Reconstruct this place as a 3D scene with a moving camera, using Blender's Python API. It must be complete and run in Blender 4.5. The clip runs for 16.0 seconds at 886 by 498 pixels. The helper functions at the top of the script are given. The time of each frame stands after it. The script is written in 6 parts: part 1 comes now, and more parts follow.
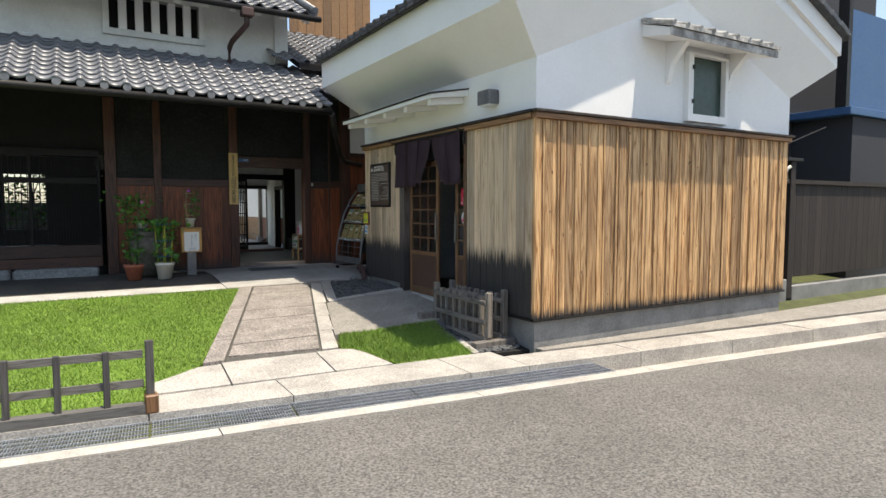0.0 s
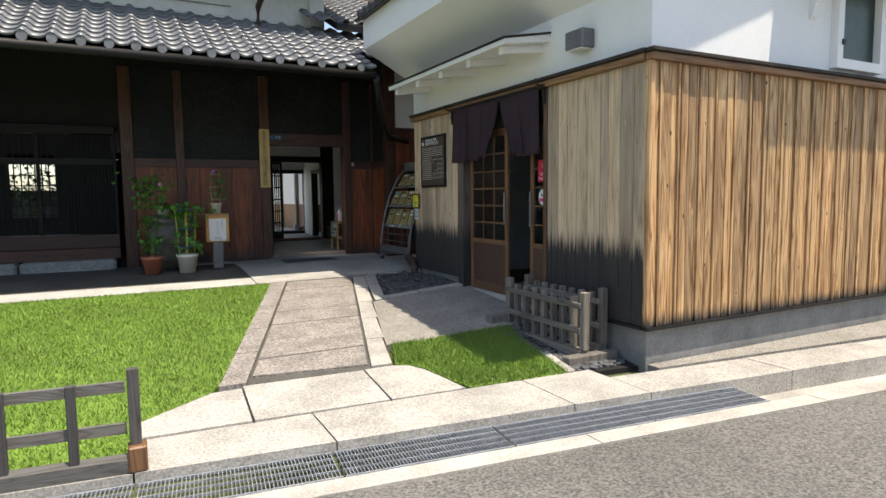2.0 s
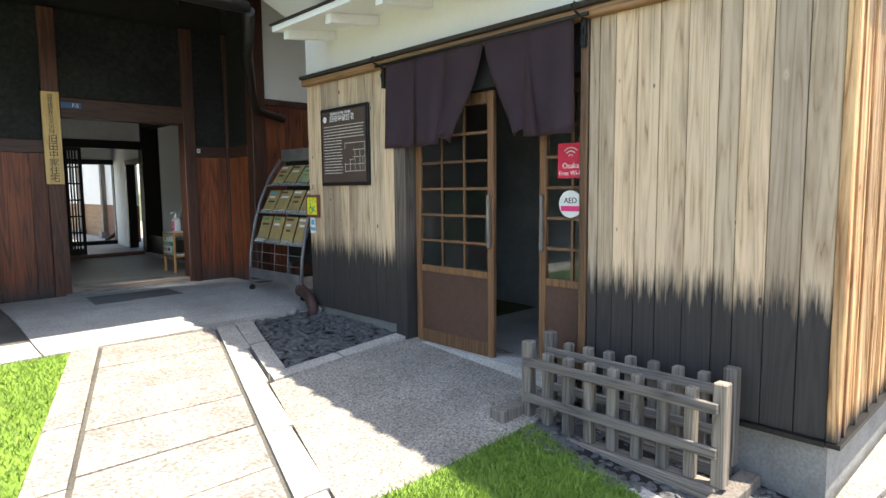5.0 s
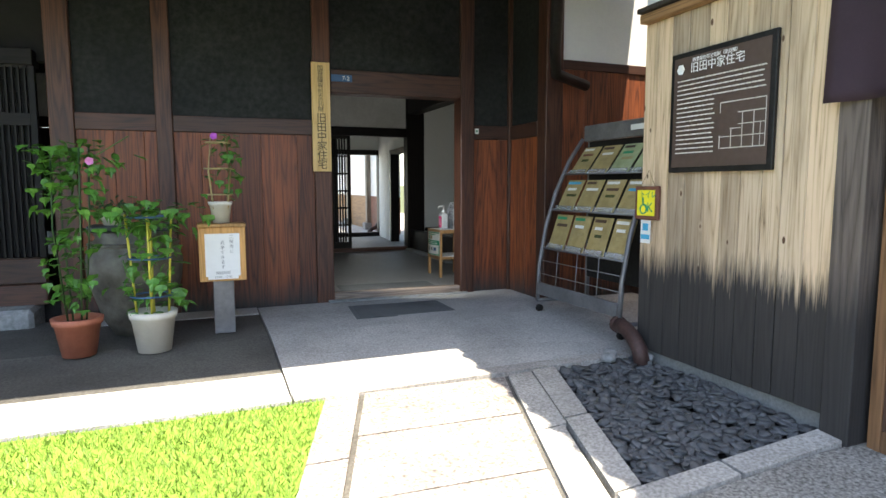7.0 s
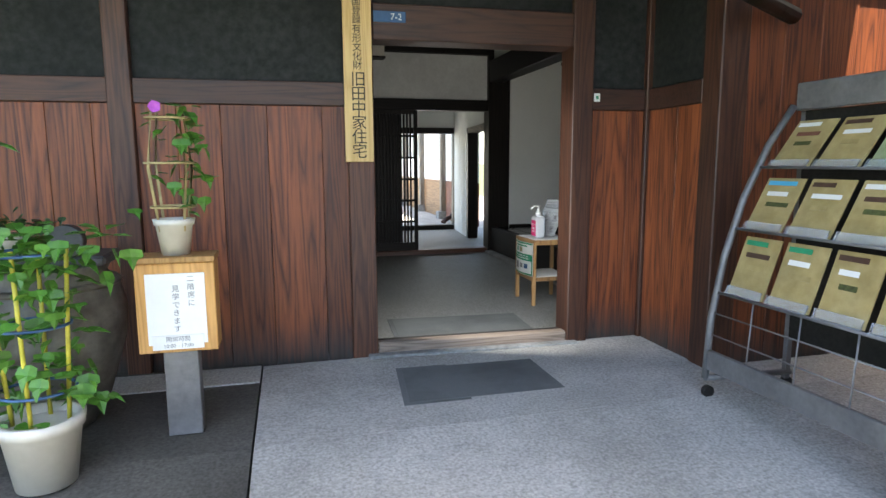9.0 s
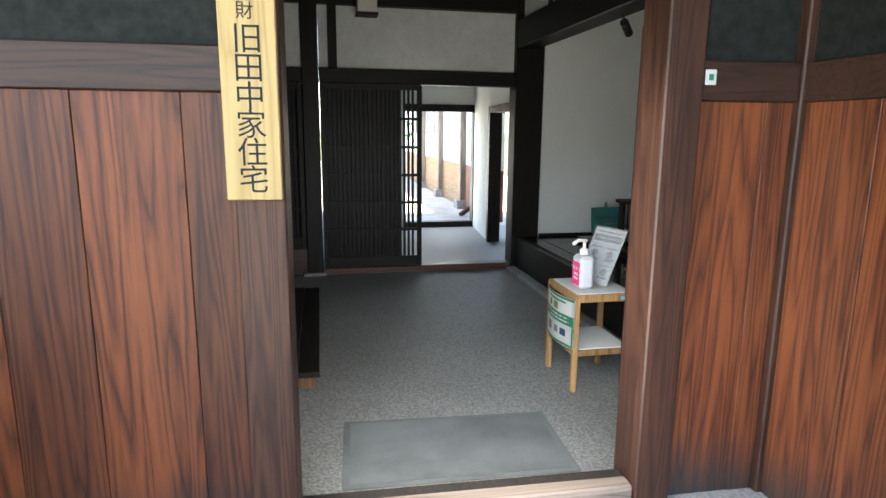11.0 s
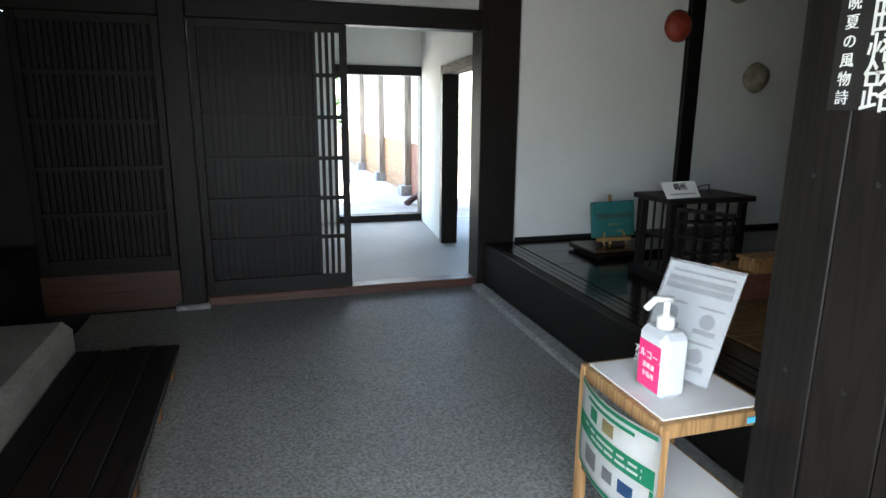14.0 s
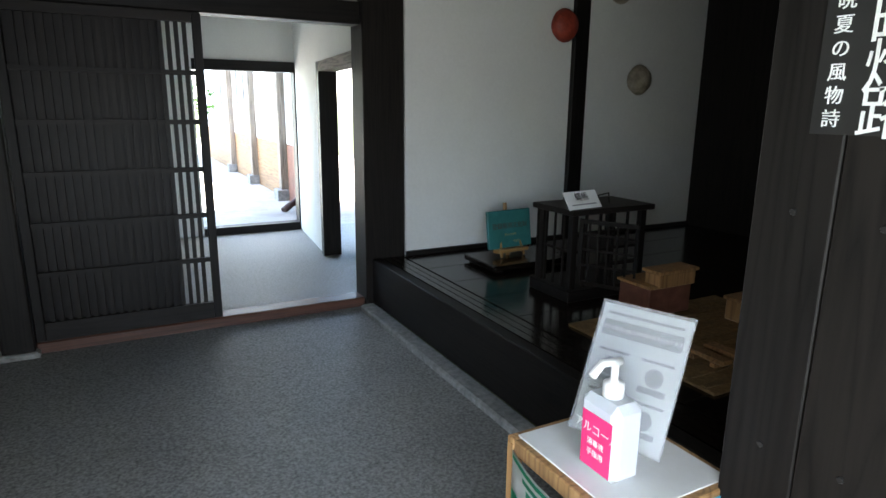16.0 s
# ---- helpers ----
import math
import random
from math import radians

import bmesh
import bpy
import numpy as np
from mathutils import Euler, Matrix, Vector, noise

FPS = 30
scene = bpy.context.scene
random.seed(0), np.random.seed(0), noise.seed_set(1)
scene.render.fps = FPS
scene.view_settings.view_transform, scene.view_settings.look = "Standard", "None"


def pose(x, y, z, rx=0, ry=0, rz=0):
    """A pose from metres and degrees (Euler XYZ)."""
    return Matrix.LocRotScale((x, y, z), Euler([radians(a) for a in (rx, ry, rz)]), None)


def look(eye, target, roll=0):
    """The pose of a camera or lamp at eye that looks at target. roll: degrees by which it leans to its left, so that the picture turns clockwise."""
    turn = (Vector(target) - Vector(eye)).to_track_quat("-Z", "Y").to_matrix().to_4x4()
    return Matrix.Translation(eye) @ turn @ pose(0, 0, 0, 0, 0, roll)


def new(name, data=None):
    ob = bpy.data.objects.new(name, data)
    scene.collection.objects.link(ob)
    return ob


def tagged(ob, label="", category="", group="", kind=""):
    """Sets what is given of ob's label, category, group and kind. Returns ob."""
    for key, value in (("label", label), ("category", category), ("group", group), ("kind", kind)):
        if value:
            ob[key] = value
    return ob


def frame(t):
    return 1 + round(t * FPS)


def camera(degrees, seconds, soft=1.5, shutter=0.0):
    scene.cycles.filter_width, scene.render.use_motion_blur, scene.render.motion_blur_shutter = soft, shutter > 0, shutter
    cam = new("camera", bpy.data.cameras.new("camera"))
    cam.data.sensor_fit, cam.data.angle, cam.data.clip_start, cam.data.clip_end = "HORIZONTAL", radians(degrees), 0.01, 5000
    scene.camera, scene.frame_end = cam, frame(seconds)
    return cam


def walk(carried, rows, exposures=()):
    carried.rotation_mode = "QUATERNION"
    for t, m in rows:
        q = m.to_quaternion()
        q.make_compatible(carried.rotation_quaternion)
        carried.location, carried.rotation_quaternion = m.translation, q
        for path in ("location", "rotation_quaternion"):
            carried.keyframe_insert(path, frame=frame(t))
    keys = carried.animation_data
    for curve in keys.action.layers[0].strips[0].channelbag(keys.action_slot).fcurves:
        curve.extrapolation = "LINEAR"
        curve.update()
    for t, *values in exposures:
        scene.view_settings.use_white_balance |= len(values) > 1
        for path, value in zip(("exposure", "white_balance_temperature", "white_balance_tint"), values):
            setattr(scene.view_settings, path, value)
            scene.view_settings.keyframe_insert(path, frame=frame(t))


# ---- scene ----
cam = camera(72.3, 16.0)
PATH = [
    (0, (0.328, 0.735, 1.47), (1.356, 2.446, 1.334), -0.0),
    (0.5, (0.318, 1.055, 1.408), (1.295, 2.794, 1.256), -0.1),
    (1, (0.476, 1.35, 1.367), (1.428, 3.101, 1.21), -0.5),
    (1.5, (0.565, 1.782, 1.334), (1.504, 3.539, 1.16), -0.2),
    (2, (0.75, 2.17, 1.362), (1.672, 3.937, 1.188), -0.6),
    (2.5, (0.937, 2.654, 1.388), (1.849, 4.424, 1.204), -0.3),
    (3, (1.087, 3.123, 1.447), (2.014, 4.886, 1.259), -0.5),
    (3.2, (1.203, 3.297, 1.45), (2.132, 5.058, 1.268), -0.2),
    (5.3, (1.388, 5.239, 1.425), (2.782, 6.66, 1.229), -0.6),
    (5.5, (1.43, 5.407, 1.411), (2.75, 6.898, 1.224), -0.3),
    (6, (1.487, 5.922, 1.391), (2.547, 7.608, 1.203), -0.3),
    (6.5, (1.665, 6.39, 1.421), (2.47, 8.21, 1.224), -0.3),
    (7, (1.788, 6.876, 1.408), (2.521, 8.724, 1.199), -0.1),
    (7.5, (2.065, 7.302, 1.42), (2.779, 9.158, 1.205), -0.3),
    (8, (2.2, 7.765, 1.448), (2.904, 9.623, 1.222), 0.0),
    (8.2, (2.217, 7.957, 1.46), (2.892, 9.826, 1.237), -0.0),
    (10.3, (2.749, 9.819, 1.636), (3.019, 11.761, 1.244), -0.4),
    (10.5, (2.795, 9.969, 1.654), (3.097, 11.908, 1.263), 0.5),
    (11, (2.97, 10.349, 1.733), (3.363, 12.273, 1.355), 0.5),
    (11.5, (2.967, 10.659, 1.799), (3.461, 12.576, 1.514), 1.1),
    (12, (2.987, 10.972, 1.708), (3.517, 12.881, 1.431), 0.8),
    (12.5, (3.092, 11.271, 1.664), (3.632, 13.174, 1.373), 0.7),
    (13, (3.129, 11.524, 1.623), (3.664, 13.414, 1.249), 0.7),
    (13.5, (3.184, 11.788, 1.641), (3.729, 13.665, 1.217), 0.6),
    (14, (3.37, 12.076, 1.637), (3.932, 13.943, 1.193), 0.5),
    (14.5, (3.377, 12.24, 1.641), (3.965, 14.102, 1.208), 0.9),
    (15, (3.392, 12.373, 1.619), (4.052, 14.21, 1.185), 0.9),
    (15.5, (3.402, 12.429, 1.637), (4.287, 14.169, 1.201), 0.8),
    (16, (3.482, 12.47, 1.682), (4.396, 14.189, 1.228), 0.6),
]
walk(cam, [(t, look(eye, target, roll)) for t, eye, target, roll in PATH], [(0, 0.8, 7300, 10), (3.2, 0.9, 7300, 10), (5.5, 2.12, 7300, 10), (8.2, 2.42, 7300, 10), (10.4, 3.6, 7200, 10), (11.6, 3.55, 7200, 10), (12.5, 3.6, 6900, 10), (13.2, 3.9, 6800, 9), (16.0, 4.0, 6700, 8)])

# ---------------- light ----------------
SUN_X, SUN_Y = 0.11, 0.26          # sideways run of a shadow for each metre of drop
ELEV = math.atan(1 / math.hypot(SUN_X, SUN_Y))
world = bpy.data.worlds.new("sky")
scene.world = world
world.use_nodes = True
wn = world.node_tree
sky = wn.nodes.new("ShaderNodeTexSky")
sky.sky_type = 'NISHITA'
sky.sun_disc = False
sky.sun_elevation = ELEV
sky.sun_rotation = math.atan2(SUN_X, -SUN_Y)
sky.air_density, sky.dust_density = 1.0, 1.2
wn.links.new(sky.outputs[0], wn.nodes["Background"].inputs[0])
wn.nodes["Background"].inputs[1].default_value = 0.15
sun = new("sun", bpy.data.lights.new("sun", 'SUN'))
sun.data.energy, sun.data.angle, sun.data.color = 3.7, radians(0.55), (1.0, 0.95, 0.87)
sun.matrix_world = look((SUN_X * 20, -SUN_Y * 20, 20), (0, 0, 0))
# area lamps added in the front door and two rear openings, as sky light
for nm, at, to, sx, sy, pw in (("entrance_daylight", (3.47, 12.28, 1.2), (5.0, 16, 0.5), 1.1, 1.4, 2.6), ("yard_daylight", (4.75, 19.35, 1.35), (4.75, 15, 0.9), 0.85, 1.6, 1.0), ("garden_daylight", (-0.3, 16.4, 1.7), (-0.3, 12, 1.0), 2.0, 1.3, 0.8)):
    la = new(nm, bpy.data.lights.new(nm, 'AREA'))
    la.data.shape, la.data.size, la.data.size_y, la.data.energy = 'RECTANGLE', sx, sy, pw
    la.data.color = (0.93, 0.97, 1.0)
    la.matrix_world = look(at, to)


# ---------------- materials ----------------
def nodes_of(name):
    m = bpy.data.materials.new(name)
    m.use_nodes = True
    t = m.node_tree
    return m, t, t.nodes["Principled BSDF"], t.nodes.new, t.links.new


def ramp(t, fac, stops):
    r = t.nodes.new("ShaderNodeValToRGB")
    while len(r.color_ramp.elements) < len(stops):
        r.color_ramp.elements.new(0.5)
    for e, (p, c) in zip(r.color_ramp.elements, stops):
        e.position, e.color = p, (*c, 1)
    t.links.new(fac, r.inputs[0])
    return r.outputs[0]


def coords(t, scale, per_object=True):
    """World position, stretched, and shifted piece by piece."""
    geo = t.nodes.new("ShaderNodeNewGeometry")
    mp = t.nodes.new("ShaderNodeMapping")
    mp.inputs["Scale"].default_value = scale
    t.links.new(geo.outputs["Position"], mp.inputs[0])
    if per_object:
        info = t.nodes.new("ShaderNodeObjectInfo")
        mul = t.nodes.new("ShaderNodeMath")
        mul.operation = 'MULTIPLY'
        mul.inputs[1].default_value = 37.0
        t.links.new(info.outputs["Random"], mul.inputs[0])
        t.links.new(mul.outputs[0], mp.inputs["Location"])
    return mp.outputs[0]


def tex(t, vec, scale, detail=6.0, rough=0.6, dist=0.0):
    n = t.nodes.new("ShaderNodeTexNoise")
    n.inputs["Scale"].default_value, n.inputs["Detail"].default_value = scale, detail
    n.inputs["Roughness"].default_value, n.inputs["Distortion"].default_value = rough, dist
    t.links.new(vec, n.inputs["Vector"])
    return n.outputs[0]


def mixc(t, fac, a, b, mode='MIX'):
    x = t.nodes.new("ShaderNodeMix")
    x.data_type, x.blend_type = 'RGBA', mode
    for k, v in ((0, fac), (6, a), (7, b)):
        if isinstance(v, (int, float)):
            x.inputs[k].default_value = v
        elif isinstance(v, tuple):
            x.inputs[k].default_value = (*v, 1)
        else:
            t.links.new(v, x.inputs[k])
    return x.outputs[2]


def maths(t, op, a, b=0.0, clamp=False):
    m = t.nodes.new("ShaderNodeMath")
    m.operation, m.use_clamp = op, clamp
    for k, v in ((0, a), (1, b)):
        if isinstance(v, (int, float)):
            m.inputs[k].default_value = v
        else:
            t.links.new(v, m.inputs[k])
    return m.outputs[0]


def bump(t, bsdf, height, strength, distance):
    b = t.nodes.new("ShaderNodeBump")
    b.inputs["Strength"].default_value, b.inputs["Distance"].default_value = strength, distance
    t.links.new(height, b.inputs["Height"])
    t.links.new(b.outputs[0], bsdf.inputs["Normal"])


def surface(name, c1, c2, rough=0.7, fine=60.0, coarse=2.0, relief=0.3, metal=0.0, depth=0.004, stain=0.35, per_object=True):
    """Grain at a fine scale over stains at a coarse one."""
    m, t, b, _, link = nodes_of(name)
    v = coords(t, (1, 1, 1), per_object)
    f, g = tex(t, v, fine, 4), tex(t, v, coarse, 5, 0.65)
    col = ramp(t, f, [(0.3, c1), (0.7, c2)])
    dark = ramp(t, g, [(0.35, (1 - stain,) * 3), (0.6, (1, 1, 1))])
    link(mixc(t, 1.0, col, dark, 'MULTIPLY'), b.inputs["Base Color"])
    b.inputs["Metallic"].default_value = metal
    link(ramp(t, g, [(0.2, (rough - 0.08,) * 3), (0.8, (min(1, rough + 0.1),) * 3)]), b.inputs["Roughness"])
    bump(t, b, f, relief, depth)
    return m


def wood(name, stops, axis='z', rough=0.6, grain=26.0, char=None, streak=0.0, relief=0.35, knots=False, rings=15.0):
    """Planks: long grain along an axis, tone by piece, and a burnt or weathered foot."""
    m, t, b, _, link = nodes_of(name)
    long_ = {'x': (0.06, 1, 1), 'y': (1, 0.06, 1), 'z': (1, 1, 0.06)}[axis]
    v = coords(t, long_)
    g = tex(t, v, grain, 5, 0.65, 0.4)
    w = tex(t, v, grain * 4, 3, 0.7)
    wide = tex(t, coords(t, tuple(0.045 if q < 1 else 1 for q in long_)), grain * 0.32, 2, 0.45, 0.15)
    ring = maths(t, 'MULTIPLY', maths(t, 'PINGPONG', maths(t, 'MULTIPLY', wide, rings), 0.5), 2.0)
    g = maths(t, 'ADD', maths(t, 'MULTIPLY', g, 0.62), maths(t, 'MULTIPLY', maths(t, 'POWER', ring, 0.5), 0.34))
    s = maths(t, 'ADD', maths(t, 'MULTIPLY', g, 0.74), maths(t, 'MULTIPLY', w, 0.26))
    col = ramp(t, s, stops)
    info = t.nodes.new("ShaderNodeObjectInfo")
    tone = ramp(t, info.outputs["Random"], [(0, (0.62, 0.62, 0.64)), (0.5, (0.95, 0.94, 0.92)), (1, (1.12, 1.06, 1.0))])
    col = mixc(t, 1.0, col, tone, 'MULTIPLY')
    if knots:
        vo = t.nodes.new("ShaderNodeTexVoronoi")
        vo.inputs["Scale"].default_value = 5.0
        link(coords(t, (1.6, 1.6, 0.75)), vo.inputs["Vector"])
        kn = ramp(t, vo.outputs["Distance"], [(0.06, (1, 1, 1)), (0.085, (0, 0, 0))])
        halo = ramp(t, vo.outputs["Distance"], [(0.08, (0.55,) * 3), (0.15, (0, 0, 0))])
        col = mixc(t, kn, mixc(t, halo, col, stops[-1][1]), (0.10, 0.045, 0.02))
    if streak:
        st = ramp(t, tex(t, coords(t, (1, 1, 0.12)), 7.0, 5), [(0.46, (0, 0, 0)), (0.62, (streak,) * 3)])
        col = mixc(t, st, col, stops[0][1])
    if char:
        low, high, ragged = char
        geo = t.nodes.new("ShaderNodeNewGeometry")
        sep = t.nodes.new("ShaderNodeSeparateXYZ")
        link(geo.outputs["Position"], sep.inputs[0])
        rag = tex(t, coords(t, (1, 1, 0.05)), 34.0, 4, 0.75)
        h = maths(t, 'ADD', sep.outputs[2], maths(t, 'MULTIPLY', maths(t, 'SUBTRACT', rag, 0.5), -ragged))
        burnt = ramp(t, maths(t, 'DIVIDE', maths(t, 'SUBTRACT', h, low), high - low), [(0.0, (1, 1, 1)), (1.0, (0, 0, 0))])
        col = mixc(t, burnt, col, mixc(t, g, (0.012, 0.011, 0.011), (0.05, 0.045, 0.042)))
    link(col, b.inputs["Base Color"])
    b.inputs["Roughness"].default_value = rough
    bump(t, b, s, relief, 0.006)
    return m


CEDAR = [(0.31, (0.085, 0.036, 0.013)), (0.43, (0.41, 0.215, 0.085)), (0.58, (0.70, 0.46, 0.235))]
M_PLANK_FRONT = wood("cedar_front", CEDAR, rough=0.7, char=(0.30, 0.40, 0.28), streak=0.55, knots=True)
M_PLANK_SIDE = wood("cedar_side", [(0.27, (0.16, 0.105, 0.06)), (0.40, (0.50, 0.37, 0.235)), (0.58, (0.66, 0.52, 0.365))], rough=0.75, char=(0.86, 1.02, 0.55), streak=0.45, knots=True)
M_CEDAR_BEAM = wood("cedar_beam", [(0.3, (0.10, 0.05, 0.025)), (0.6, (0.33, 0.19, 0.09))], axis='y', rough=0.65)
M_CEDAR_BEAM_X = wood("cedar_beam_x", [(0.3, (0.09, 0.045, 0.025)), (0.6, (0.30, 0.165, 0.08))], axis='x', rough=0.65)
M_RED = wood("red_stained_wood", [(0.28, (0.038, 0.011, 0.006)), (0.44, (0.125, 0.033, 0.014)), (0.62, (0.28, 0.08, 0.028))], rough=0.5, char=(0.36, 0.62, 0.3), streak=0.3)
M_RED_X = wood("red_stained_rail", [(0.30, (0.022, 0.010, 0.007)), (0.6, (0.085, 0.034, 0.020))], axis='x', rough=0.5)
M_RED_POST = wood("red_stained_post", [(0.28, (0.028, 0.011, 0.007)), (0.46, (0.06, 0.022, 0.013)), (0.64, (0.115, 0.045, 0.024))], rough=0.5)
M_BLACK = wood("black_timber", [(0.3, (0.004, 0.0034, 0.0032)), (0.6, (0.0125, 0.0105, 0.0095))], rough=0.5, relief=0.2)
M_BLACK_X = wood("black_beam", [(0.3, (0.004, 0.0034, 0.0032)), (0.6, (0.014, 0.0115, 0.0105))], axis='x', rough=0.5, relief=0.2)
M_BLACK_Y = wood("black_beam_y", [(0.3, (0.004, 0.0034, 0.0032)), (0.6, (0.014, 0.0115, 0.0105))], axis='y', rough=0.5, relief=0.2)
M_FLOORBOARD = wood("lacquered_floorboard", [(0.3, (0.006, 0.005, 0.004)), (0.6, (0.016, 0.012, 0.010))], axis='x', rough=0.16, relief=0.05)
for m in (M_BLACK, M_BLACK_X, M_BLACK_Y):
    m.node_tree.nodes["Principled BSDF"].inputs["Specular IOR Level"].default_value = 0.2   # sooty, little gloss
M_GREYWOOD = wood("weathered_wood", [(0.3, (0.07, 0.06, 0.05)), (0.6, (0.25, 0.225, 0.195))], rough=0.85)
M_GREYWOOD_X = wood("weathered_rail", [(0.3, (0.07, 0.06, 0.05)), (0.6, (0.25, 0.225, 0.195))], axis='y', rough=0.85)
M_FENCE = wood("grey_painted_fence", [(0.3, (0.035, 0.033, 0.031)), (0.6, (0.105, 0.10, 0.095))], rough=0.75)
M_FENCE_X = wood("grey_painted_rail", [(0.3, (0.06, 0.057, 0.053)), (0.6, (0.17, 0.165, 0.155))], axis='x', rough=0.75)
M_DARKFENCE = wood("dark_fence", [(0.3, (0.010, 0.008, 0.007)), (0.6, (0.042, 0.032, 0.026))], rough=0.8, streak=0.3)
M_SILL = wood("worn_sill", [(0.3, (0.10, 0.075, 0.06)), (0.6, (0.27, 0.22, 0.185))], axis='x', rough=0.8)
M_TABLE = wood("oak_table", [(0.3, (0.14, 0.07, 0.025)), (0.6, (0.40, 0.23, 0.10))], rough=0.5)
M_PLATE = wood("pale_name_board", [(0.3, (0.60, 0.36, 0.12)), (0.6, (0.80, 0.56, 0.24))], rough=0.5, relief=0.1)
M_SIGNWOOD = wood("sign_frame_wood", [(0.3, (0.36, 0.17, 0.045)), (0.6, (0.60, 0.33, 0.11))], rough=0.5)
M_DOORWOOD = wood("door_frame_wood", [(0.3, (0.06, 0.03, 0.014)), (0.6, (0.20, 0.105, 0.05))], rough=0.5)
M_DOORPANEL = surface("door_panel", (0.075, 0.038, 0.026), (0.10, 0.052, 0.035), 0.55, 30, 2, 0.1)
M_PLASTER = surface("white_plaster", (0.80, 0.80, 0.78), (0.84, 0.84, 0.82), 0.85, 40, 0.8, 0.15, stain=0.06)
M_PLASTER_GREY = surface("grey_plaster", (0.62, 0.63, 0.60), (0.70, 0.71, 0.68), 0.9, 30, 1.2, 0.2, stain=0.2)
M_PLASTER_IN = surface("indoor_plaster", (0.74, 0.75, 0.72), (0.78, 0.79, 0.76), 0.85, 50, 1.2, 0.1, stain=0.06)
M_BLACKPLASTER = surface("black_plaster", (0.012, 0.0135, 0.013), (0.032, 0.034, 0.033), 0.6, 22, 1.6, 0.3, stain=0.45)
M_BLACKPLASTER.node_tree.nodes["Principled BSDF"].inputs["Specular IOR Level"].default_value = 0.2
M_BATTERED = surface("stained_white_tile", (0.30, 0.29, 0.27), (0.62, 0.61, 0.58), 0.85, 12, 5, 0.4, stain=0.6)
M_TILE = surface("grey_roof_tile", (0.15, 0.155, 0.165), (0.22, 0.225, 0.235), 0.36, 20, 3, 0.12, stain=0.4)
M_TILE_DARK = surface("dark_roof_tile", (0.035, 0.036, 0.04), (0.08, 0.082, 0.088), 0.5, 20, 3, 0.2, stain=0.4)
M_ASPHALT = surface("asphalt", (0.035, 0.033, 0.030), (0.25, 0.24, 0.222), 0.9, 62, 0.7, 0.7, depth=0.008, stain=0.22)
M_CONCRETE = surface("concrete_strip", (0.34, 0.32, 0.28), (0.56, 0.53, 0.48), 0.9, 70, 1.4, 0.4, stain=0.35)
M_GRANITE = surface("granite_slab", (0.24, 0.225, 0.20), (0.58, 0.55, 0.50), 0.85, 65, 2.2, 0.5, stain=0.3)
M_PATH = surface("rough_path_slab", (0.12, 0.105, 0.092), (0.46, 0.415, 0.375), 0.9, 48, 3.5, 0.9, depth=0.008, stain=0.35)
M_AGG = surface("exposed_aggregate", (0.085, 0.078, 0.068), (0.47, 0.44, 0.39), 0.85, 70, 2, 0.8, depth=0.006, stain=0.25)
M_PLINTH = surface("cement_plinth", (0.20, 0.20, 0.19), (0.30, 0.30, 0.29), 0.9, 60, 2.5, 0.6, stain=0.3)
M_APRON = surface("washed_concrete_apron", (0.29, 0.285, 0.265), (0.60, 0.585, 0.55), 0.85, 75, 1.2, 0.5, stain=0.3)
M_APRON_DARK = surface("dark_apron", (0.055, 0.052, 0.045), (0.13, 0.125, 0.11), 0.8, 70, 1.8, 0.6, stain=0.4)
M_TATAKI = surface("aggregate_indoor_floor", (0.10, 0.10, 0.095), (0.36, 0.36, 0.345), 0.62, 80, 0.9, 0.5, depth=0.005, stain=0.22)
M_SOIL = surface("soil", (0.05, 0.055, 0.02), (0.11, 0.13, 0.04), 0.95, 60, 3, 0.6)
M_PEBBLE = surface("dark_pebble", (0.05, 0.053, 0.056), (0.13, 0.134, 0.138), 0.6, 30, 9, 0.2)
M_STEEL = surface("galvanised_steel", (0.36, 0.39, 0.43), (0.50, 0.53, 0.57), 0.45, 40, 4, 0.1, metal=0.5)
M_GREYSTEEL = surface("grey_painted_steel", (0.17, 0.17, 0.175), (0.21, 0.21, 0.215), 0.42, 40, 4, 0.05, metal=0.3)
M_IRON = surface("black_iron", (0.014, 0.013, 0.012), (0.03, 0.028, 0.026), 0.55, 40, 4, 0.2, metal=0.4)
M_RUSTPIPE = surface("brown_pipe", (0.045, 0.022, 0.018), (0.085, 0.042, 0.034), 0.6, 50, 6, 0.4)
M_NOREN = surface("purple_cloth", (0.075, 0.048, 0.064), (0.10, 0.066, 0.084), 0.95, 300, 3, 0.3, stain=0.15)
M_SIGNBROWN = surface("brown_sign_plate", (0.085, 0.058, 0.046), (0.10, 0.069, 0.055), 0.4, 30, 2, 0.02, stain=0.06)
# near-black that paints unlit depth behind boards, lattices and pebbles
M_DARK = surface("unlit_black", (0.008, 0.008, 0.008), (0.014, 0.013, 0.013), 0.9, 10, 2, 0.1)
M_INK = surface("black_ink", (0.010, 0.009, 0.008), (0.014, 0.013, 0.012), 0.6, 10, 2, 0.0, stain=0.05)
M_WHITE = surface("white_print", (0.76, 0.76, 0.74), (0.80, 0.80, 0.78), 0.5, 20, 3, 0.02, stain=0.05)
M_GREYPRINT = surface("grey_print", (0.22, 0.22, 0.22), (0.27, 0.27, 0.27), 0.5, 20, 3, 0.0, stain=0.05)
M_CREAM = surface("cream_plastic", (0.58, 0.55, 0.48), (0.63, 0.60, 0.53), 0.45, 20, 4, 0.02, stain=0.12)
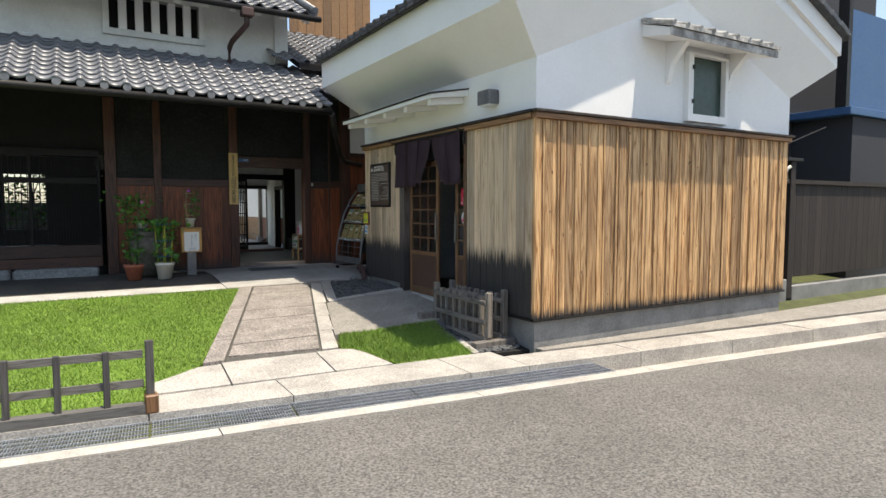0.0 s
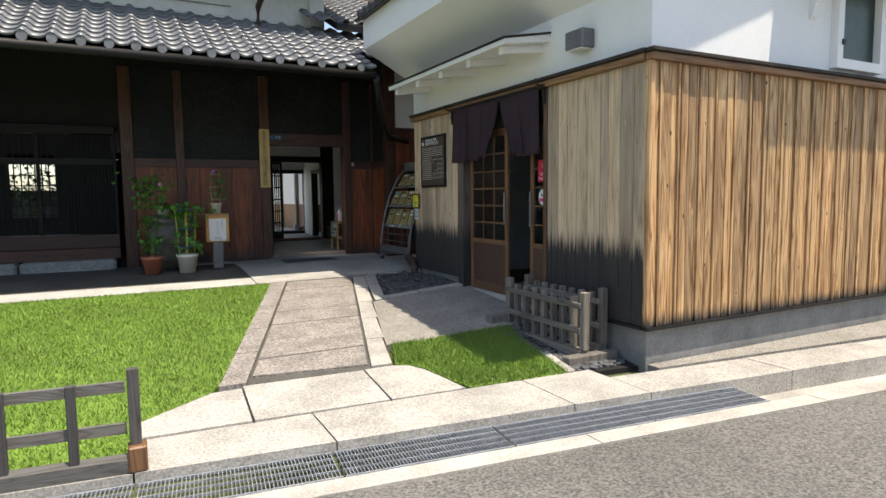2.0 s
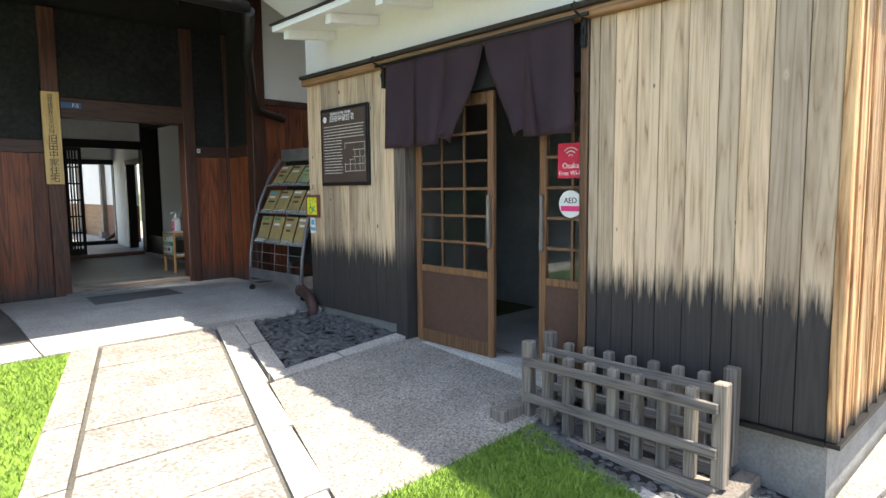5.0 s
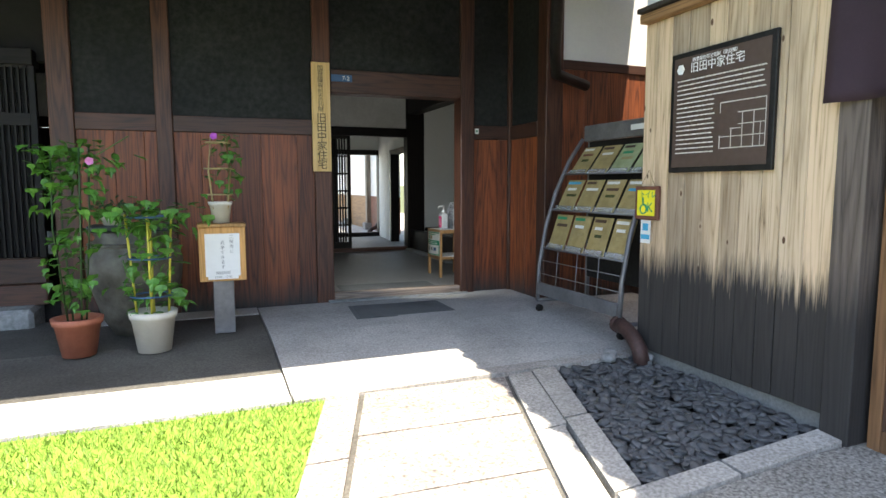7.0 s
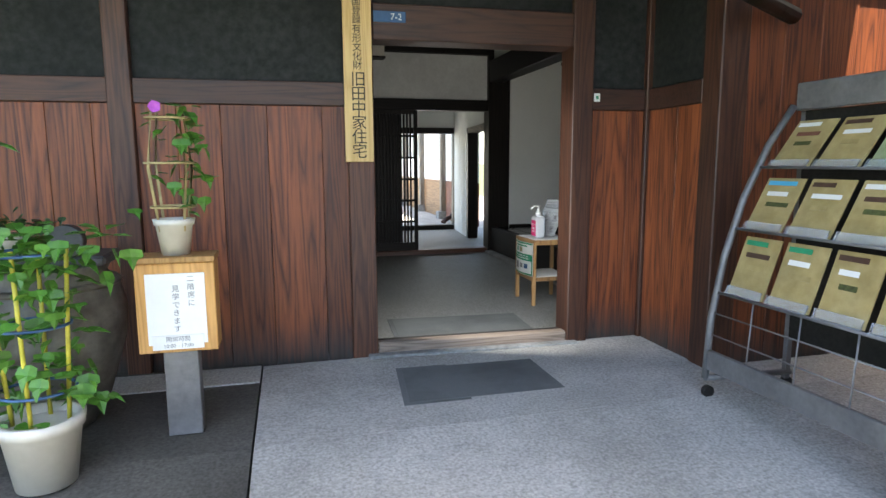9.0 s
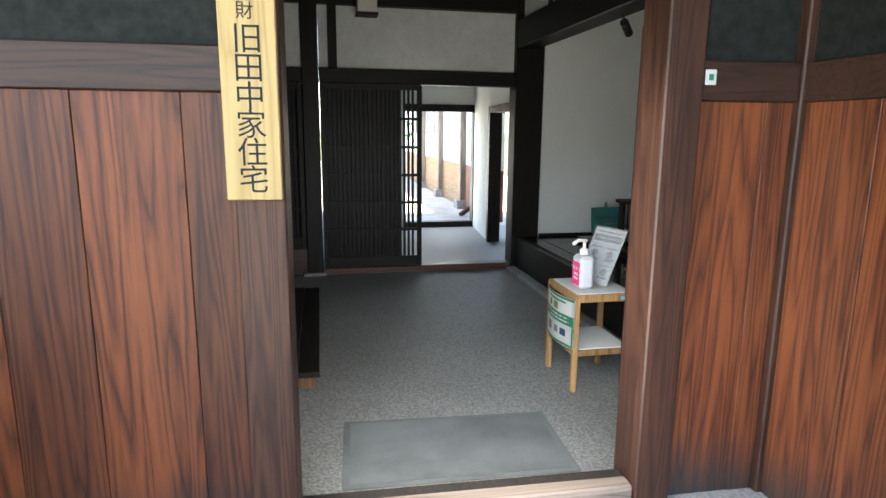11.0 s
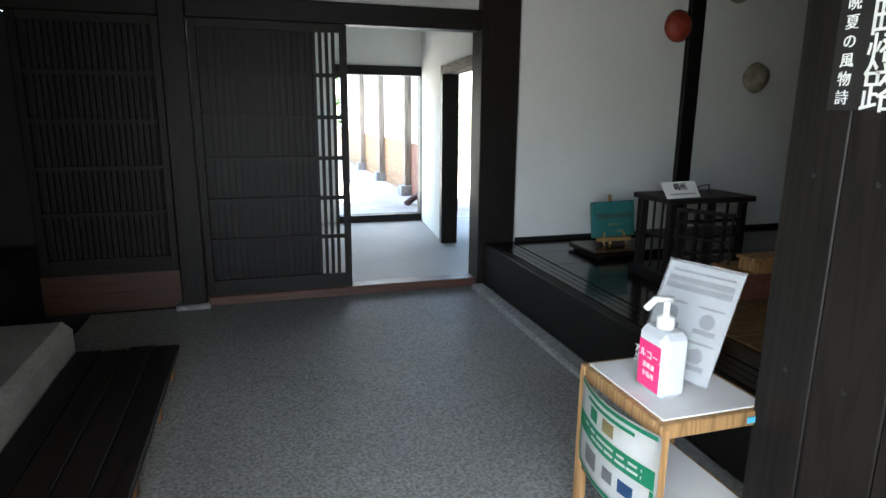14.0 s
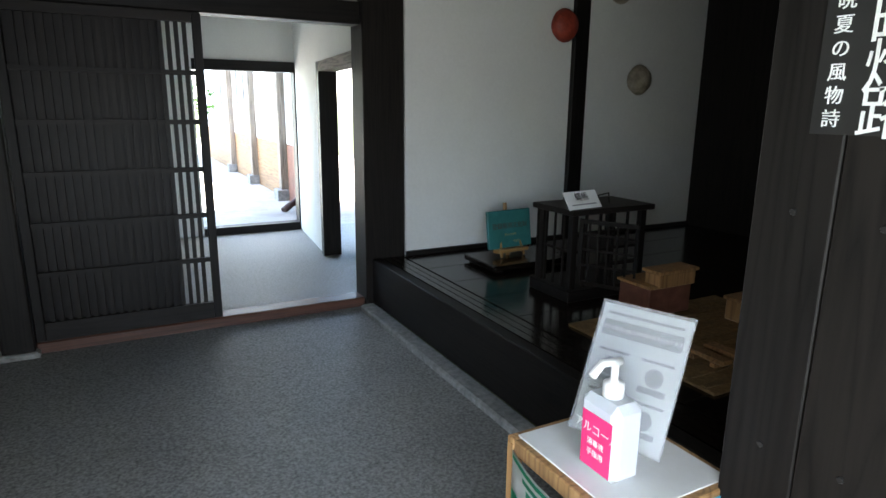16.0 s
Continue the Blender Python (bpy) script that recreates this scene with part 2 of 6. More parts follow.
M_TERRA = surface("terracotta", (0.34, 0.105, 0.06), (0.40, 0.135, 0.08), 0.65, 30, 5, 0.1, stain=0.2)
M_JAR = surface("old_stoneware", (0.08, 0.068, 0.052), (0.22, 0.205, 0.175), 0.5, 9, 3.5, 0.3, stain=0.5)
M_YELLOW = surface("yellow_print", (0.80, 0.72, 0.03), (0.84, 0.76, 0.05), 0.5, 20, 3, 0.0, stain=0.05)
M_KHAKI = surface("tan_paper", (0.36, 0.27, 0.11), (0.46, 0.36, 0.17), 0.4, 14, 6, 0.0, stain=0.25)
M_PALEGREEN = surface("pale_green_paper", (0.33, 0.40, 0.20), (0.46, 0.50, 0.30), 0.4, 14, 6, 0.0, stain=0.3)
M_BLUE = surface("blue_print", (0.03, 0.09, 0.20), (0.04, 0.11, 0.24), 0.5, 20, 3, 0.0, stain=0.05)
M_SKYBLUE = surface("light_blue_print", (0.05, 0.38, 0.62), (0.07, 0.42, 0.66), 0.5, 20, 3, 0.0, stain=0.05)
M_REDP = surface("red_print", (0.62, 0.02, 0.06), (0.68, 0.03, 0.08), 0.5, 20, 3, 0.0, stain=0.05)
M_PINK = surface("pink_print", (0.75, 0.03, 0.17), (0.80, 0.05, 0.21), 0.5, 20, 3, 0.0, stain=0.05)
M_GREENP = surface("green_print", (0.01, 0.26, 0.13), (0.02, 0.30, 0.15), 0.5, 20, 3, 0.0, stain=0.05)
M_TEAL = surface("teal_board", (0.025, 0.16, 0.15), (0.035, 0.19, 0.18), 0.5, 30, 5, 0.05, stain=0.2)
M_CORK = surface("light_easel_wood", (0.42, 0.24, 0.09), (0.52, 0.31, 0.13), 0.5, 30, 5, 0.1)
M_REDMASK = surface("red_lacquer_ball", (0.32, 0.045, 0.025), (0.42, 0.07, 0.04), 0.5, 20, 10, 0.1, stain=0.4)
M_PAPERMASK = surface("faded_paper_ball", (0.35, 0.30, 0.22), (0.50, 0.45, 0.36), 0.7, 14, 10, 0.1, stain=0.5)
M_BRICK = surface("red_brown_boards", (0.16, 0.055, 0.035), (0.25, 0.10, 0.065), 0.7, 20, 3, 0.3)
M_LAWN = surface("lawn_blades", (0.105, 0.20, 0.022), (0.21, 0.33, 0.05), 0.55, 40, 1.2, 0.0, stain=0.3)
M_LEAF = surface("bright_leaf", (0.045, 0.16, 0.018), (0.10, 0.27, 0.035), 0.45, 25, 9, 0.1, stain=0.35)
M_LEAFDARK = surface("dark_leaf", (0.018, 0.055, 0.015), (0.045, 0.10, 0.025), 0.5, 25, 9, 0.1)
M_FLOWER = surface("purple_flower", (0.35, 0.05, 0.42), (0.50, 0.10, 0.50), 0.6, 30, 9, 0.0)
M_PETAL = surface("pink_flower", (0.60, 0.15, 0.42), (0.70, 0.25, 0.50), 0.6, 30, 9, 0.0)
M_CANE = surface("yellow_cane", (0.55, 0.48, 0.05), (0.65, 0.56, 0.08), 0.5, 30, 9, 0.0)
M_BAMBOO = surface("bamboo_cane", (0.40, 0.30, 0.13), (0.52, 0.40, 0.19), 0.5, 30, 9, 0.1)
M_DARKWALL = surface("dark_cladding", (0.030, 0.031, 0.036), (0.042, 0.043, 0.049), 0.8, 50, 1.0, 0.2, stain=0.15)
M_STONE = surface("base_stone", (0.20, 0.205, 0.20), (0.38, 0.38, 0.37), 0.85, 30, 4, 0.8, depth=0.01)
M_MAT = surface("rubber_mat", (0.12, 0.13, 0.13), (0.17, 0.18, 0.18), 0.9, 180, 2, 0.5)
M_SCREEN = surface("green_wire_screen", (0.012, 0.035, 0.028), (0.03, 0.065, 0.052), 0.35, 14, 3, 0.1)
M_STRAW = surface("woven_straw", (0.20, 0.12, 0.05), (0.34, 0.22, 0.10), 0.8, 60, 8, 0.5)


def glassy(name, tint, rough=0.03, alpha_trans=1.0):
    m, t, b, _, link = nodes_of(name)
    b.inputs["Base Color"].default_value = (*tint, 1)
    b.inputs["Roughness"].default_value = rough
    b.inputs["Transmission Weight"].default_value = alpha_trans
    b.inputs["IOR"].default_value = 1.45
    return m


M_GLASS = glassy("window_glass", (0.85, 0.9, 0.9))
M_BOTTLE = glassy("frosted_plastic", (0.86, 0.90, 0.95), 0.35, 0.45)
M_ACRYL = glassy("clear_plastic", (0.92, 0.95, 0.98), 0.12, 0.8)
m, t, b, _, link = nodes_of("lamp_glow")
b.inputs["Emission Color"].default_value, b.inputs["Emission Strength"].default_value = (1, 0.9, 0.75, 1), 6
M_GLOW = m


# ---------------- builders ----------------
def bm_box(x0, y0, z0, x1, y1, z1, bev=0.0, bm=None):
    bm = bm or bmesh.new()
    vs = [bm.verts.new((x, y, z)) for z in (z0, z1) for y in (y0, y1) for x in (x0, x1)]
    fs = [bm.faces.new([vs[i] for i in f]) for f in ((0, 2, 3, 1), (4, 5, 7, 6), (0, 1, 5, 4), (2, 6, 7, 3), (0, 4, 6, 2), (1, 3, 7, 5))]
    if bev:
        es = list({e for f in fs for e in f.edges})
        bmesh.ops.bevel(bm, geom=es, offset=bev, segments=1, affect='EDGES')
    return bm


def bm_lathe(profile, n=24, at=(0, 0, 0), bm=None):
    bm = bm or bmesh.new()
    rings = [[bm.verts.new((at[0] + r * math.cos(2 * math.pi * k / n), at[1] + r * math.sin(2 * math.pi * k / n), at[2] + z)) for k in range(n)] for r, z in profile]
    for a, c in zip(rings, rings[1:]):
        for k in range(n):
            bm.faces.new((a[k], a[(k + 1) % n], c[(k + 1) % n], c[k])).smooth = True
    bm.faces.new(list(reversed(rings[0])))
    bm.faces.new(rings[-1])
    return bm


def bm_tube(points, r, n=8, bm=None, r_end=None):
    bm = bm or bmesh.new()
    pts = [Vector(p) for p in points]
    rings = []
    for i, p in enumerate(pts):
        d = (pts[min(i + 1, len(pts) - 1)] - pts[max(i - 1, 0)]).normalized()
        q = d.to_track_quat('Z', 'Y')
        rad = r if r_end is None else r + (r_end - r) * i / (len(pts) - 1)
        rings.append([bm.verts.new(p + q @ Vector((rad * math.cos(2 * math.pi * k / n), rad * math.sin(2 * math.pi * k / n), 0))) for k in range(n)])
    for a, c in zip(rings, rings[1:]):
        for k in range(n):
            bm.faces.new((a[k], a[(k + 1) % n], c[(k + 1) % n], c[k])).smooth = True
    bm.faces.new(list(reversed(rings[0])))
    bm.faces.new(rings[-1])
    return bm


def bm_prism(poly, z0, z1, bm=None):
    """A flat polygon given thickness; z0 and z1 are numbers or functions of x and y."""
    bm = bm or bmesh.new()
    f0 = z0 if callable(z0) else (lambda x, y: z0)
    f1 = z1 if callable(z1) else (lambda x, y: z1)
    lo = [bm.verts.new((x, y, f0(x, y))) for x, y in poly]
    hi = [bm.verts.new((x, y, f1(x, y))) for x, y in poly]
    bm.faces.new(hi)
    bm.faces.new(list(reversed(lo)))
    for i in range(len(poly)):
        j = (i + 1) % len(poly)
        bm.faces.new((lo[i], lo[j], hi[j], hi[i]))
    bmesh.ops.recalc_face_normals(bm, faces=bm.faces[:])
    return bm


def bm_extrude(profile, axis, a, c, bm=None):
    """A profile of (u, z) run along axis from a to c."""
    bm = bm or bmesh.new()
    put = (lambda s, u, z: (s, u, z)) if axis == 'x' else (lambda s, u, z: (u, s, z))
    p = [bm.verts.new(put(a, u, z)) for u, z in profile]
    q = [bm.verts.new(put(c, u, z)) for u, z in profile]
    bm.faces.new(p)
    bm.faces.new(list(reversed(q)))
    for i in range(len(profile)):
        j = (i + 1) % len(profile)
        bm.faces.new((p[i], q[i], q[j], p[j]))
    bmesh.ops.recalc_face_normals(bm, faces=bm.faces[:])
    return bm


def mesh_of(name, bm, material):
    me = bpy.data.meshes.new(name)
    bm.to_mesh(me)
    bm.free()
    me.materials.append(material)
    return me


def part(name, bm, material, parent=None, label=""):
    ob = new(name, mesh_of(name, bm, material))
    ob.parent = parent
    return tagged(ob, label) if label else ob


def thing(name, label, category, group="", at=None):
    ob = new(name)
    if at:
        ob.matrix_world = pose(*at)
    return tagged(ob, label, category, group)


def setting(name, bm, material, label, category):
    return tagged(part(name, bm, material), label, category, kind="structure")


def box(name, x0, y0, z0, x1, y1, z1, material, parent=None, bev=0.0, label=""):
    return part(name, bm_box(x0, y0, z0, x1, y1, z1, bev), material, parent, label)


def words(name, body, size, m, material, parent=None, deep=0.001, step=None):
    """Raised writing in the built-in font as a mesh; step stacks the characters downwards."""
    made = []
    rows = [(c, i) for i, c in enumerate(body)] if step else [(body, 0)]
    bm = bmesh.new()
    for c, i in rows:
        cu = bpy.data.curves.new("writing", 'FONT')
        cu.body, cu.size, cu.extrude, cu.resolution_u = c, size, deep, 3
        cu.align_x, cu.align_y = 'CENTER', 'CENTER'
        ob = bpy.data.objects.new("writing", cu)
        scene.collection.objects.link(ob)
        bpy.context.view_layer.update()
        me = bpy.data.meshes.new_from_object(ob.evaluated_get(bpy.context.evaluated_depsgraph_get()))
        me.transform(m @ Matrix.Translation((0, -(step or 0) * i, 0)))
        bm.from_mesh(me)
        bpy.data.objects.remove(ob)
        bpy.data.meshes.remove(me)
    return part(name, bm, material, parent)


def clamp(v, a, b_):
    return max(a, min(b_, v))


def lerp_at(v, xs, ys):
    return float(np.interp(v, xs, ys))


def ground(x, y):
    """Height of the forecourt, which climbs from the street to the house."""
    z = lerp_at(y, [5.6, 10.5, 11.2], [-0.05, 0.30, 0.36])
    side = clamp((x - 3.2) / 1.2, 0, 1) * lerp_at(y, [6.6, 7.4, 9.0, 10.2], [0.0, 0.10, 0.10, 0.02])
    return z + side


def street(x):
    """Front edge of the pavement stones; the street runs a little askew to the houses."""
    return 5.45 - 0.11 * (x - 1.7)

# ---------------- ground and street ----------------
rnd = random.Random(4)


def base_height(x, y):
    if y < 5.2:
        return -0.30
    return ground(x, y) - 0.07 if y < 12.0 else 0.22


bm = bmesh.new()
xs = [-900, -60, -12, -4, 0, 1.5, 3, 3.8, 4.5, 6, 9, 14, 60, 900]
ys = [-900, -40, 4.2, 5.15, 5.25, 6, 7, 8, 9, 10, 10.5, 11.2, 12, 20, 60, 900]
grid = [[bm.verts.new((x, y, base_height(x, y))) for x in xs] for y in ys]
for a, c in zip(grid, grid[1:]):
    for i in range(len(xs) - 1):
        bm.faces.new((a[i], a[i + 1], c[i + 1], c[i]))
setting("ground", bm, M_SOIL, "bare earth beneath the street and forecourt", "ground")

road_edge = lambda x: street(x) - 0.49
setting("road", bm_prism([(-60, -6), (60, -6), (60, road_edge(60)), (9, road_edge(9)), (-9, road_edge(-9)), (-60, road_edge(-60))], -0.29, -0.105), M_ASPHALT, "grey worn asphalt of a narrow sunlit street", "road")


def slab(name, poly, thick, material, parent, lift=0.0, gap=0.004):
    cx, cy = sum(p[0] for p in poly) / len(poly), sum(p[1] for p in poly) / len(poly)
    q = []
    for x, y in poly:
        d = math.hypot(x - cx, y - cy)
        q.append((x - (x - cx) / d * gap, y - (y - cy) / d * gap))
    return part(name, bm_prism(q, lambda x, y: ground(x, y) + lift - thick, lambda x, y: ground(x, y) + lift), material, parent)


# concrete strip between road and drain
strip = thing("gutter_strip", "pale worn concrete strip along the asphalt edge", "kerb")
tagged(strip, kind="structure")
x = -6.0
while x < 14:
    w = rnd.uniform(1.5, 2.2)
    part("strip_slab", bm_prism([(x + .004, road_edge(x)), (x + w - .004, road_edge(x + w)), (x + w - .004, road_edge(x + w) + .15), (x + .004, road_edge(x) + .15)], -0.2, -0.092 - rnd.uniform(0, .004)), M_CONCRETE, strip)
    x += w

# drain channel and its steel gratings
channel = setting("drain_channel", bm_prism([(-6, street(-6) - .345), (14, street(14) - .345), (14, street(14) + .02), (-6, street(-6) + .02)], -0.296, -0.20), M_CONCRETE, "shadowed concrete drain channel below street level", "drain")
ang = math.degrees(math.atan(-0.11))
LEN = 0.994
me_bars = mesh_of("bearing_bar", bm_box(-.002, 0.007, -0.022, .002, .323, 0), M_STEEL)
me_cross = mesh_of("cross_bar", bm_box(0.001, -.003, -0.012, LEN - .001, .003, 0.001), M_STEEL)
me_edge = mesh_of("edge_bar", bm_box(0, 0, -0.025, LEN, 0.006, 0.002), M_STEEL)
for k in range(11):
    x = -6.3 + k * 1.0
    if x > 3.8:
        break
    g = thing("drain_grating", "galvanised steel drain grating with close bars", "grating", "gratings along the street")
    g.matrix_world = pose(x, street(x) - 0.338, -0.088, 0, 0, ang)
    for nm, me, offs in (("bearing_bar", me_bars, [(.012 + q * .0198, 0) for q in range(50)]), ("cross_bar", me_cross, [(0, .008 + q * .0785) for q in range(5)]), ("edge_bar", me_edge, [(0, 0), (0, .324)])):
        for du, dv in offs:
            o = new(nm, me)
            o.parent, o.location = g, (du, dv, 0)

# pavement stones
pave = thing("pavement", "pale granite paving stones along the street", "pavement")
tagged(pave, kind="structure")
rowline = lambda x: 5.99 - 0.05 * (x - 1.2) if x < 4.6 else 5.66
cuts = [-6, -4.1, -2.4, -0.6, 0.72, 1.76, 3.35, 3.98, 5.35, 6.7, 8.1, 9.4, 11, 13]
for a, c in zip(cuts, cuts[1:]):
    back = (lambda x: street(x) + 0.13) if c < 0.8 else (rowline if c < 4.5 else (lambda x: street(x) + 0.42))
    ztop = -0.035 + rnd.uniform(-.003, .003)
    part("kerb_stone", bm_prism([(a + .005, street(a)), (c - .005, street(c)), (c - .005, back(c)), (a + .005, back(a))], -0.22, ztop), M_GRANITE, pave)
for poly in ([(0.76, 6.015), (1.39, 5.985), (1.42, 6.56), (1.22, 6.56), (0.76, 6.24)],
             [(1.40, 5.985), (2.30, 5.94), (2.33, 6.56), (1.43, 6.60)],
             [(2.31, 5.94), (2.88, 5.91), (2.83, 6.16), (2.78, 6.38), (2.70, 6.52), (2.58, 6.57), (2.34, 6.57)]):
    slab("paving_stone", poly, 0.12, M_GRANITE, pave, 0.0)
part("cement_strip", bm_prism([(4.46, 5.58), (13, 4.72), (13, 5.69), (4.46, 5.69)], -0.2, -0.022), M_AGG, pave, "yellowish fine gravel strip at the wall foot")

# stone ramp to the house
L0, L1, R0, R1 = (1.47, 6.62), (2.57, 10.06), (2.40, 6.60), (3.44, 10.02)
on = lambda p, q, s: (p[0] + (q[0] - p[0]) * s, p[1] + (q[1] - p[1]) * s)
ramp_path = thing("stone_path", "rough pinkish-grey stone slabs rising towards the house", "path")
tagged(ramp_path, kind="structure")
cutsL = [0.045, 0.15, 0.29, 0.43, 0.57, 0.71, 0.86, 1.0]
cutsR = [0.02, 0.16, 0.30, 0.44, 0.57, 0.71, 0.86, 1.0]
for a, c, d, e in zip(cutsL, cutsL[1:], cutsR, cutsR[1:]):
    slab("path_slab", [on(L0, L1, a), on(R0, R1, d), on(R0, R1, e), on(L0, L1, c)], 0.1, M_PATH, ramp_path, rnd.uniform(-.004, .004), 0.015)
for k in range(5):
    a, c = k / 5, (k + 1) / 5
    p, q = on(L0, L1, a), on(L0, L1, c)
    slab("edging_stone", [(p[0] - .20, p[1]), (p[0] - .012, p[1]), (q[0] - .012, q[1]), (q[0] - .20, q[1])], 0.12, M_PATH, ramp_path, 0.012, 0.006)
    p, q = on(R0, R1, a), on(R0, R1, c)
    slab("edging_stone", [(p[0] + .014, p[1]), (p[0] + .19, p[1]), (q[0] + .17, q[1]), (q[0] + .014, q[1])], 0.12, M_GRANITE, ramp_path, 0.006, 0.006)
slab("joint_bed", [(1.32, 6.58), (2.55, 6.57), (3.6, 10.05), (2.42, 10.06)], 0.1, M_APRON_DARK, ramp_path, -0.018)

# terrace in front of the door, two tones
def sheet(name, x0, x1, yy, material, parent, lift=0.0):
    for a, c in zip(yy, yy[1:]):
        part(name, bm_prism([(x0, a + .003), (x1, a + .003), (x1, c), (x0, c)], lambda x, y: ground(x, y) + lift - .15, lambda x, y: ground(x, y) + lift), material, parent)


terrace = thing("terrace", "washed concrete terrace before the house front", "terrace")
tagged(terrace, kind="structure")
sheet("terrace_slab", -9, 2.19, [10.08, 10.5], M_APRON, terrace, -0.004)
# darker tone from y 10.5 back to the house
sheet("terrace_slab", -9, 2.19, [10.5, 11.2, 12.3], M_APRON_DARK, terrace, -0.004)
sheet("terrace_slab", 2.2, 5.6, [10.16, 10.5, 11.2, 12.25], M_APRON, terrace, 0.0)
sheet("wall_foot_strip", 1.0, 2.19, [11.98, 12.25], M_APRON, terrace, 0.004)
slab("border_stone", [(2.2, 10.06), (4.5, 10.04), (4.5, 10.155), (2.2, 10.155)], .12, M_GRANITE, terrace, 0.003)
# aggregate panel before the storehouse door
for a, c in zip([7.08, 7.4, 8.0], [7.4, 8.0, 8.62]):
    xa, xc = on(R0, R1, (a - 6.6) / 3.42)[0] + .19, on(R0, R1, (c - 6.6) / 3.42)[0] + .19
    for u, v in ((0, .25), (.25, .6), (.6, 1)):
        part("aggregate_slab", bm_prism([(xa + (4.8 - xa) * u, a), (xa + (4.8 - xa) * v, a), (xc + (4.8 - xc) * v, c), (xc + (4.8 - xc) * u, c)], lambda x, y: ground(x, y) - .12, lambda x, y: ground(x, y)), M_AGG, terrace)

# pebble bed with its granite border
bed = thing("pebble_bed", "bed of flat dark grey pebbles with granite border stones", "pebbles")
slab("border_stone", [(3.24, 8.63), (3.80, 8.63), (3.80, 8.75), (3.27, 8.75)], .12, M_GRANITE, bed, 0.012)
slab("border_stone", [(3.81, 8.63), (4.43, 8.63), (4.43, 8.75), (3.81, 8.75)], .12, M_GRANITE, bed, 0.012)
slab("border_stone", [(3.27, 8.76), (3.40, 8.76), (3.58, 9.38), (3.44, 9.38)], .12, M_GRANITE, bed, 0.010)
slab("border_stone", [(3.44, 9.39), (3.58, 9.39), (3.78, 10.03), (3.62, 10.03)], .12, M_GRANITE, bed, 0.010)
# near-black floor paints the shade between the pebbles
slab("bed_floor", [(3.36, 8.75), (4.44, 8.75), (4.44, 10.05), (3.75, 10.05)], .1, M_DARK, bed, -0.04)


def pebble_mesh(seed):
    r = random.Random(seed)
    b_ = bmesh.new()
    bmesh.ops.create_icosphere(b_, subdivisions=2, radius=1.0)
    for v in b_.verts:
        n = noise.noise(v.co * 1.3 + Vector((seed * 7, 0, 0)))
        v.co = v.co * (1 + 0.25 * n)
        v.co.x *= 0.034
        v.co.y *= 0.022 + 0.005 * r.random()
        v.co.z *= 0.0105
    for f in b_.faces:
        f.smooth = True
    return mesh_of("pebble", b_, M_PEBBLE)


PEB = [pebble_mesh(s) for s in range(5)]


def scatter(parent, inside, x0, x1, y0, y1, count, lift):
    r = random.Random(9)
    k = 0
    while k < count:
        x, y = r.uniform(x0, x1), r.uniform(y0, y1)
        if not inside(x, y):
            continue
        o = new("pebble", PEB[r.randrange(5)])
        o.parent = parent
        s = r.uniform(0.7, 1.25)
        o.matrix_world = pose(x, y, ground(x, y) + lift + r.uniform(-.012, .012), r.uniform(-25, 25), r.uniform(-25, 25), r.uniform(0, 360)) @ Matrix.Scale(s, 4)
        k += 1


def pebble_rest(parent, inside, x0, x1, y0, y1, count, lift):
    r = random.Random(19)
    vs, fs = [], []
    src = [([v.co.copy() for v in m_.vertices], [tuple(p.vertices) for p in m_.polygons]) for m_ in PEB]
    k = 0
    while k < count:
        x, y = r.uniform(x0, x1), r.uniform(y0, y1)
        if not inside(x, y):
            continue
        mt = pose(x, y, ground(x, y) + lift + r.uniform(-.014, .006), r.uniform(-20, 20), r.uniform(-20, 20), r.uniform(0, 360)) @ Matrix.Scale(r.uniform(0.7, 1.2), 4)
        vv, ff = src[r.randrange(5)]
        n0 = len(vs)
        vs += [mt @ v for v in vv]
        fs += [tuple(i + n0 for i in f) for f in ff]
        k += 1
    me = bpy.data.meshes.new("pebble_fill")
    me.from_pydata(vs, [], fs)
    me.shade_smooth()
    me.materials.append(M_PEBBLE)
    o = new("pebble_fill", me)
    o.parent = parent
    tagged(o, kind="stuff")


in_bed = lambda x, y: x > 3.42 + (y - 8.76) * 0.30 and x < 4.42
scatter(bed, in_bed, 3.4, 4.42, 8.78, 10.0, 300, -0.006)
pebble_rest(bed, in_bed, 3.4, 4.42, 8.77, 10.02, 1300, -0.018)
bed2 = thing("pebble_bed", "strip of dark pebbles at the storehouse corner", "pebbles")
in2 = lambda x, y: x < 4.5 if y < 5.7 else (3.85 - 0.05 * (y - 6) < x < 4.40)
pebble_rest(bed2, in2, 3.85, 4.5, 5.88, 7.05, 1300, -0.005)
# same painted dark under the corner pebbles
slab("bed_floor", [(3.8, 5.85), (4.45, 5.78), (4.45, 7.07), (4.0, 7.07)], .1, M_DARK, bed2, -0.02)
slab("border_stone", [(3.76, 5.85), (3.84, 5.85), (3.94, 6.35), (3.87, 6.38)], .1, M_GRANITE, bed2, 0.01)


# lawns: soil, and blades that nobody could count
def point_in(poly, x, y):
    c = False
    for (x1, y1), (x2, y2) in zip(poly, poly[1:] + poly[:1]):
        if (y1 > y) != (y2 > y) and x < (x2 - x1) * (y - y1) / (y2 - y1) + x1:
            c = not c
    return c


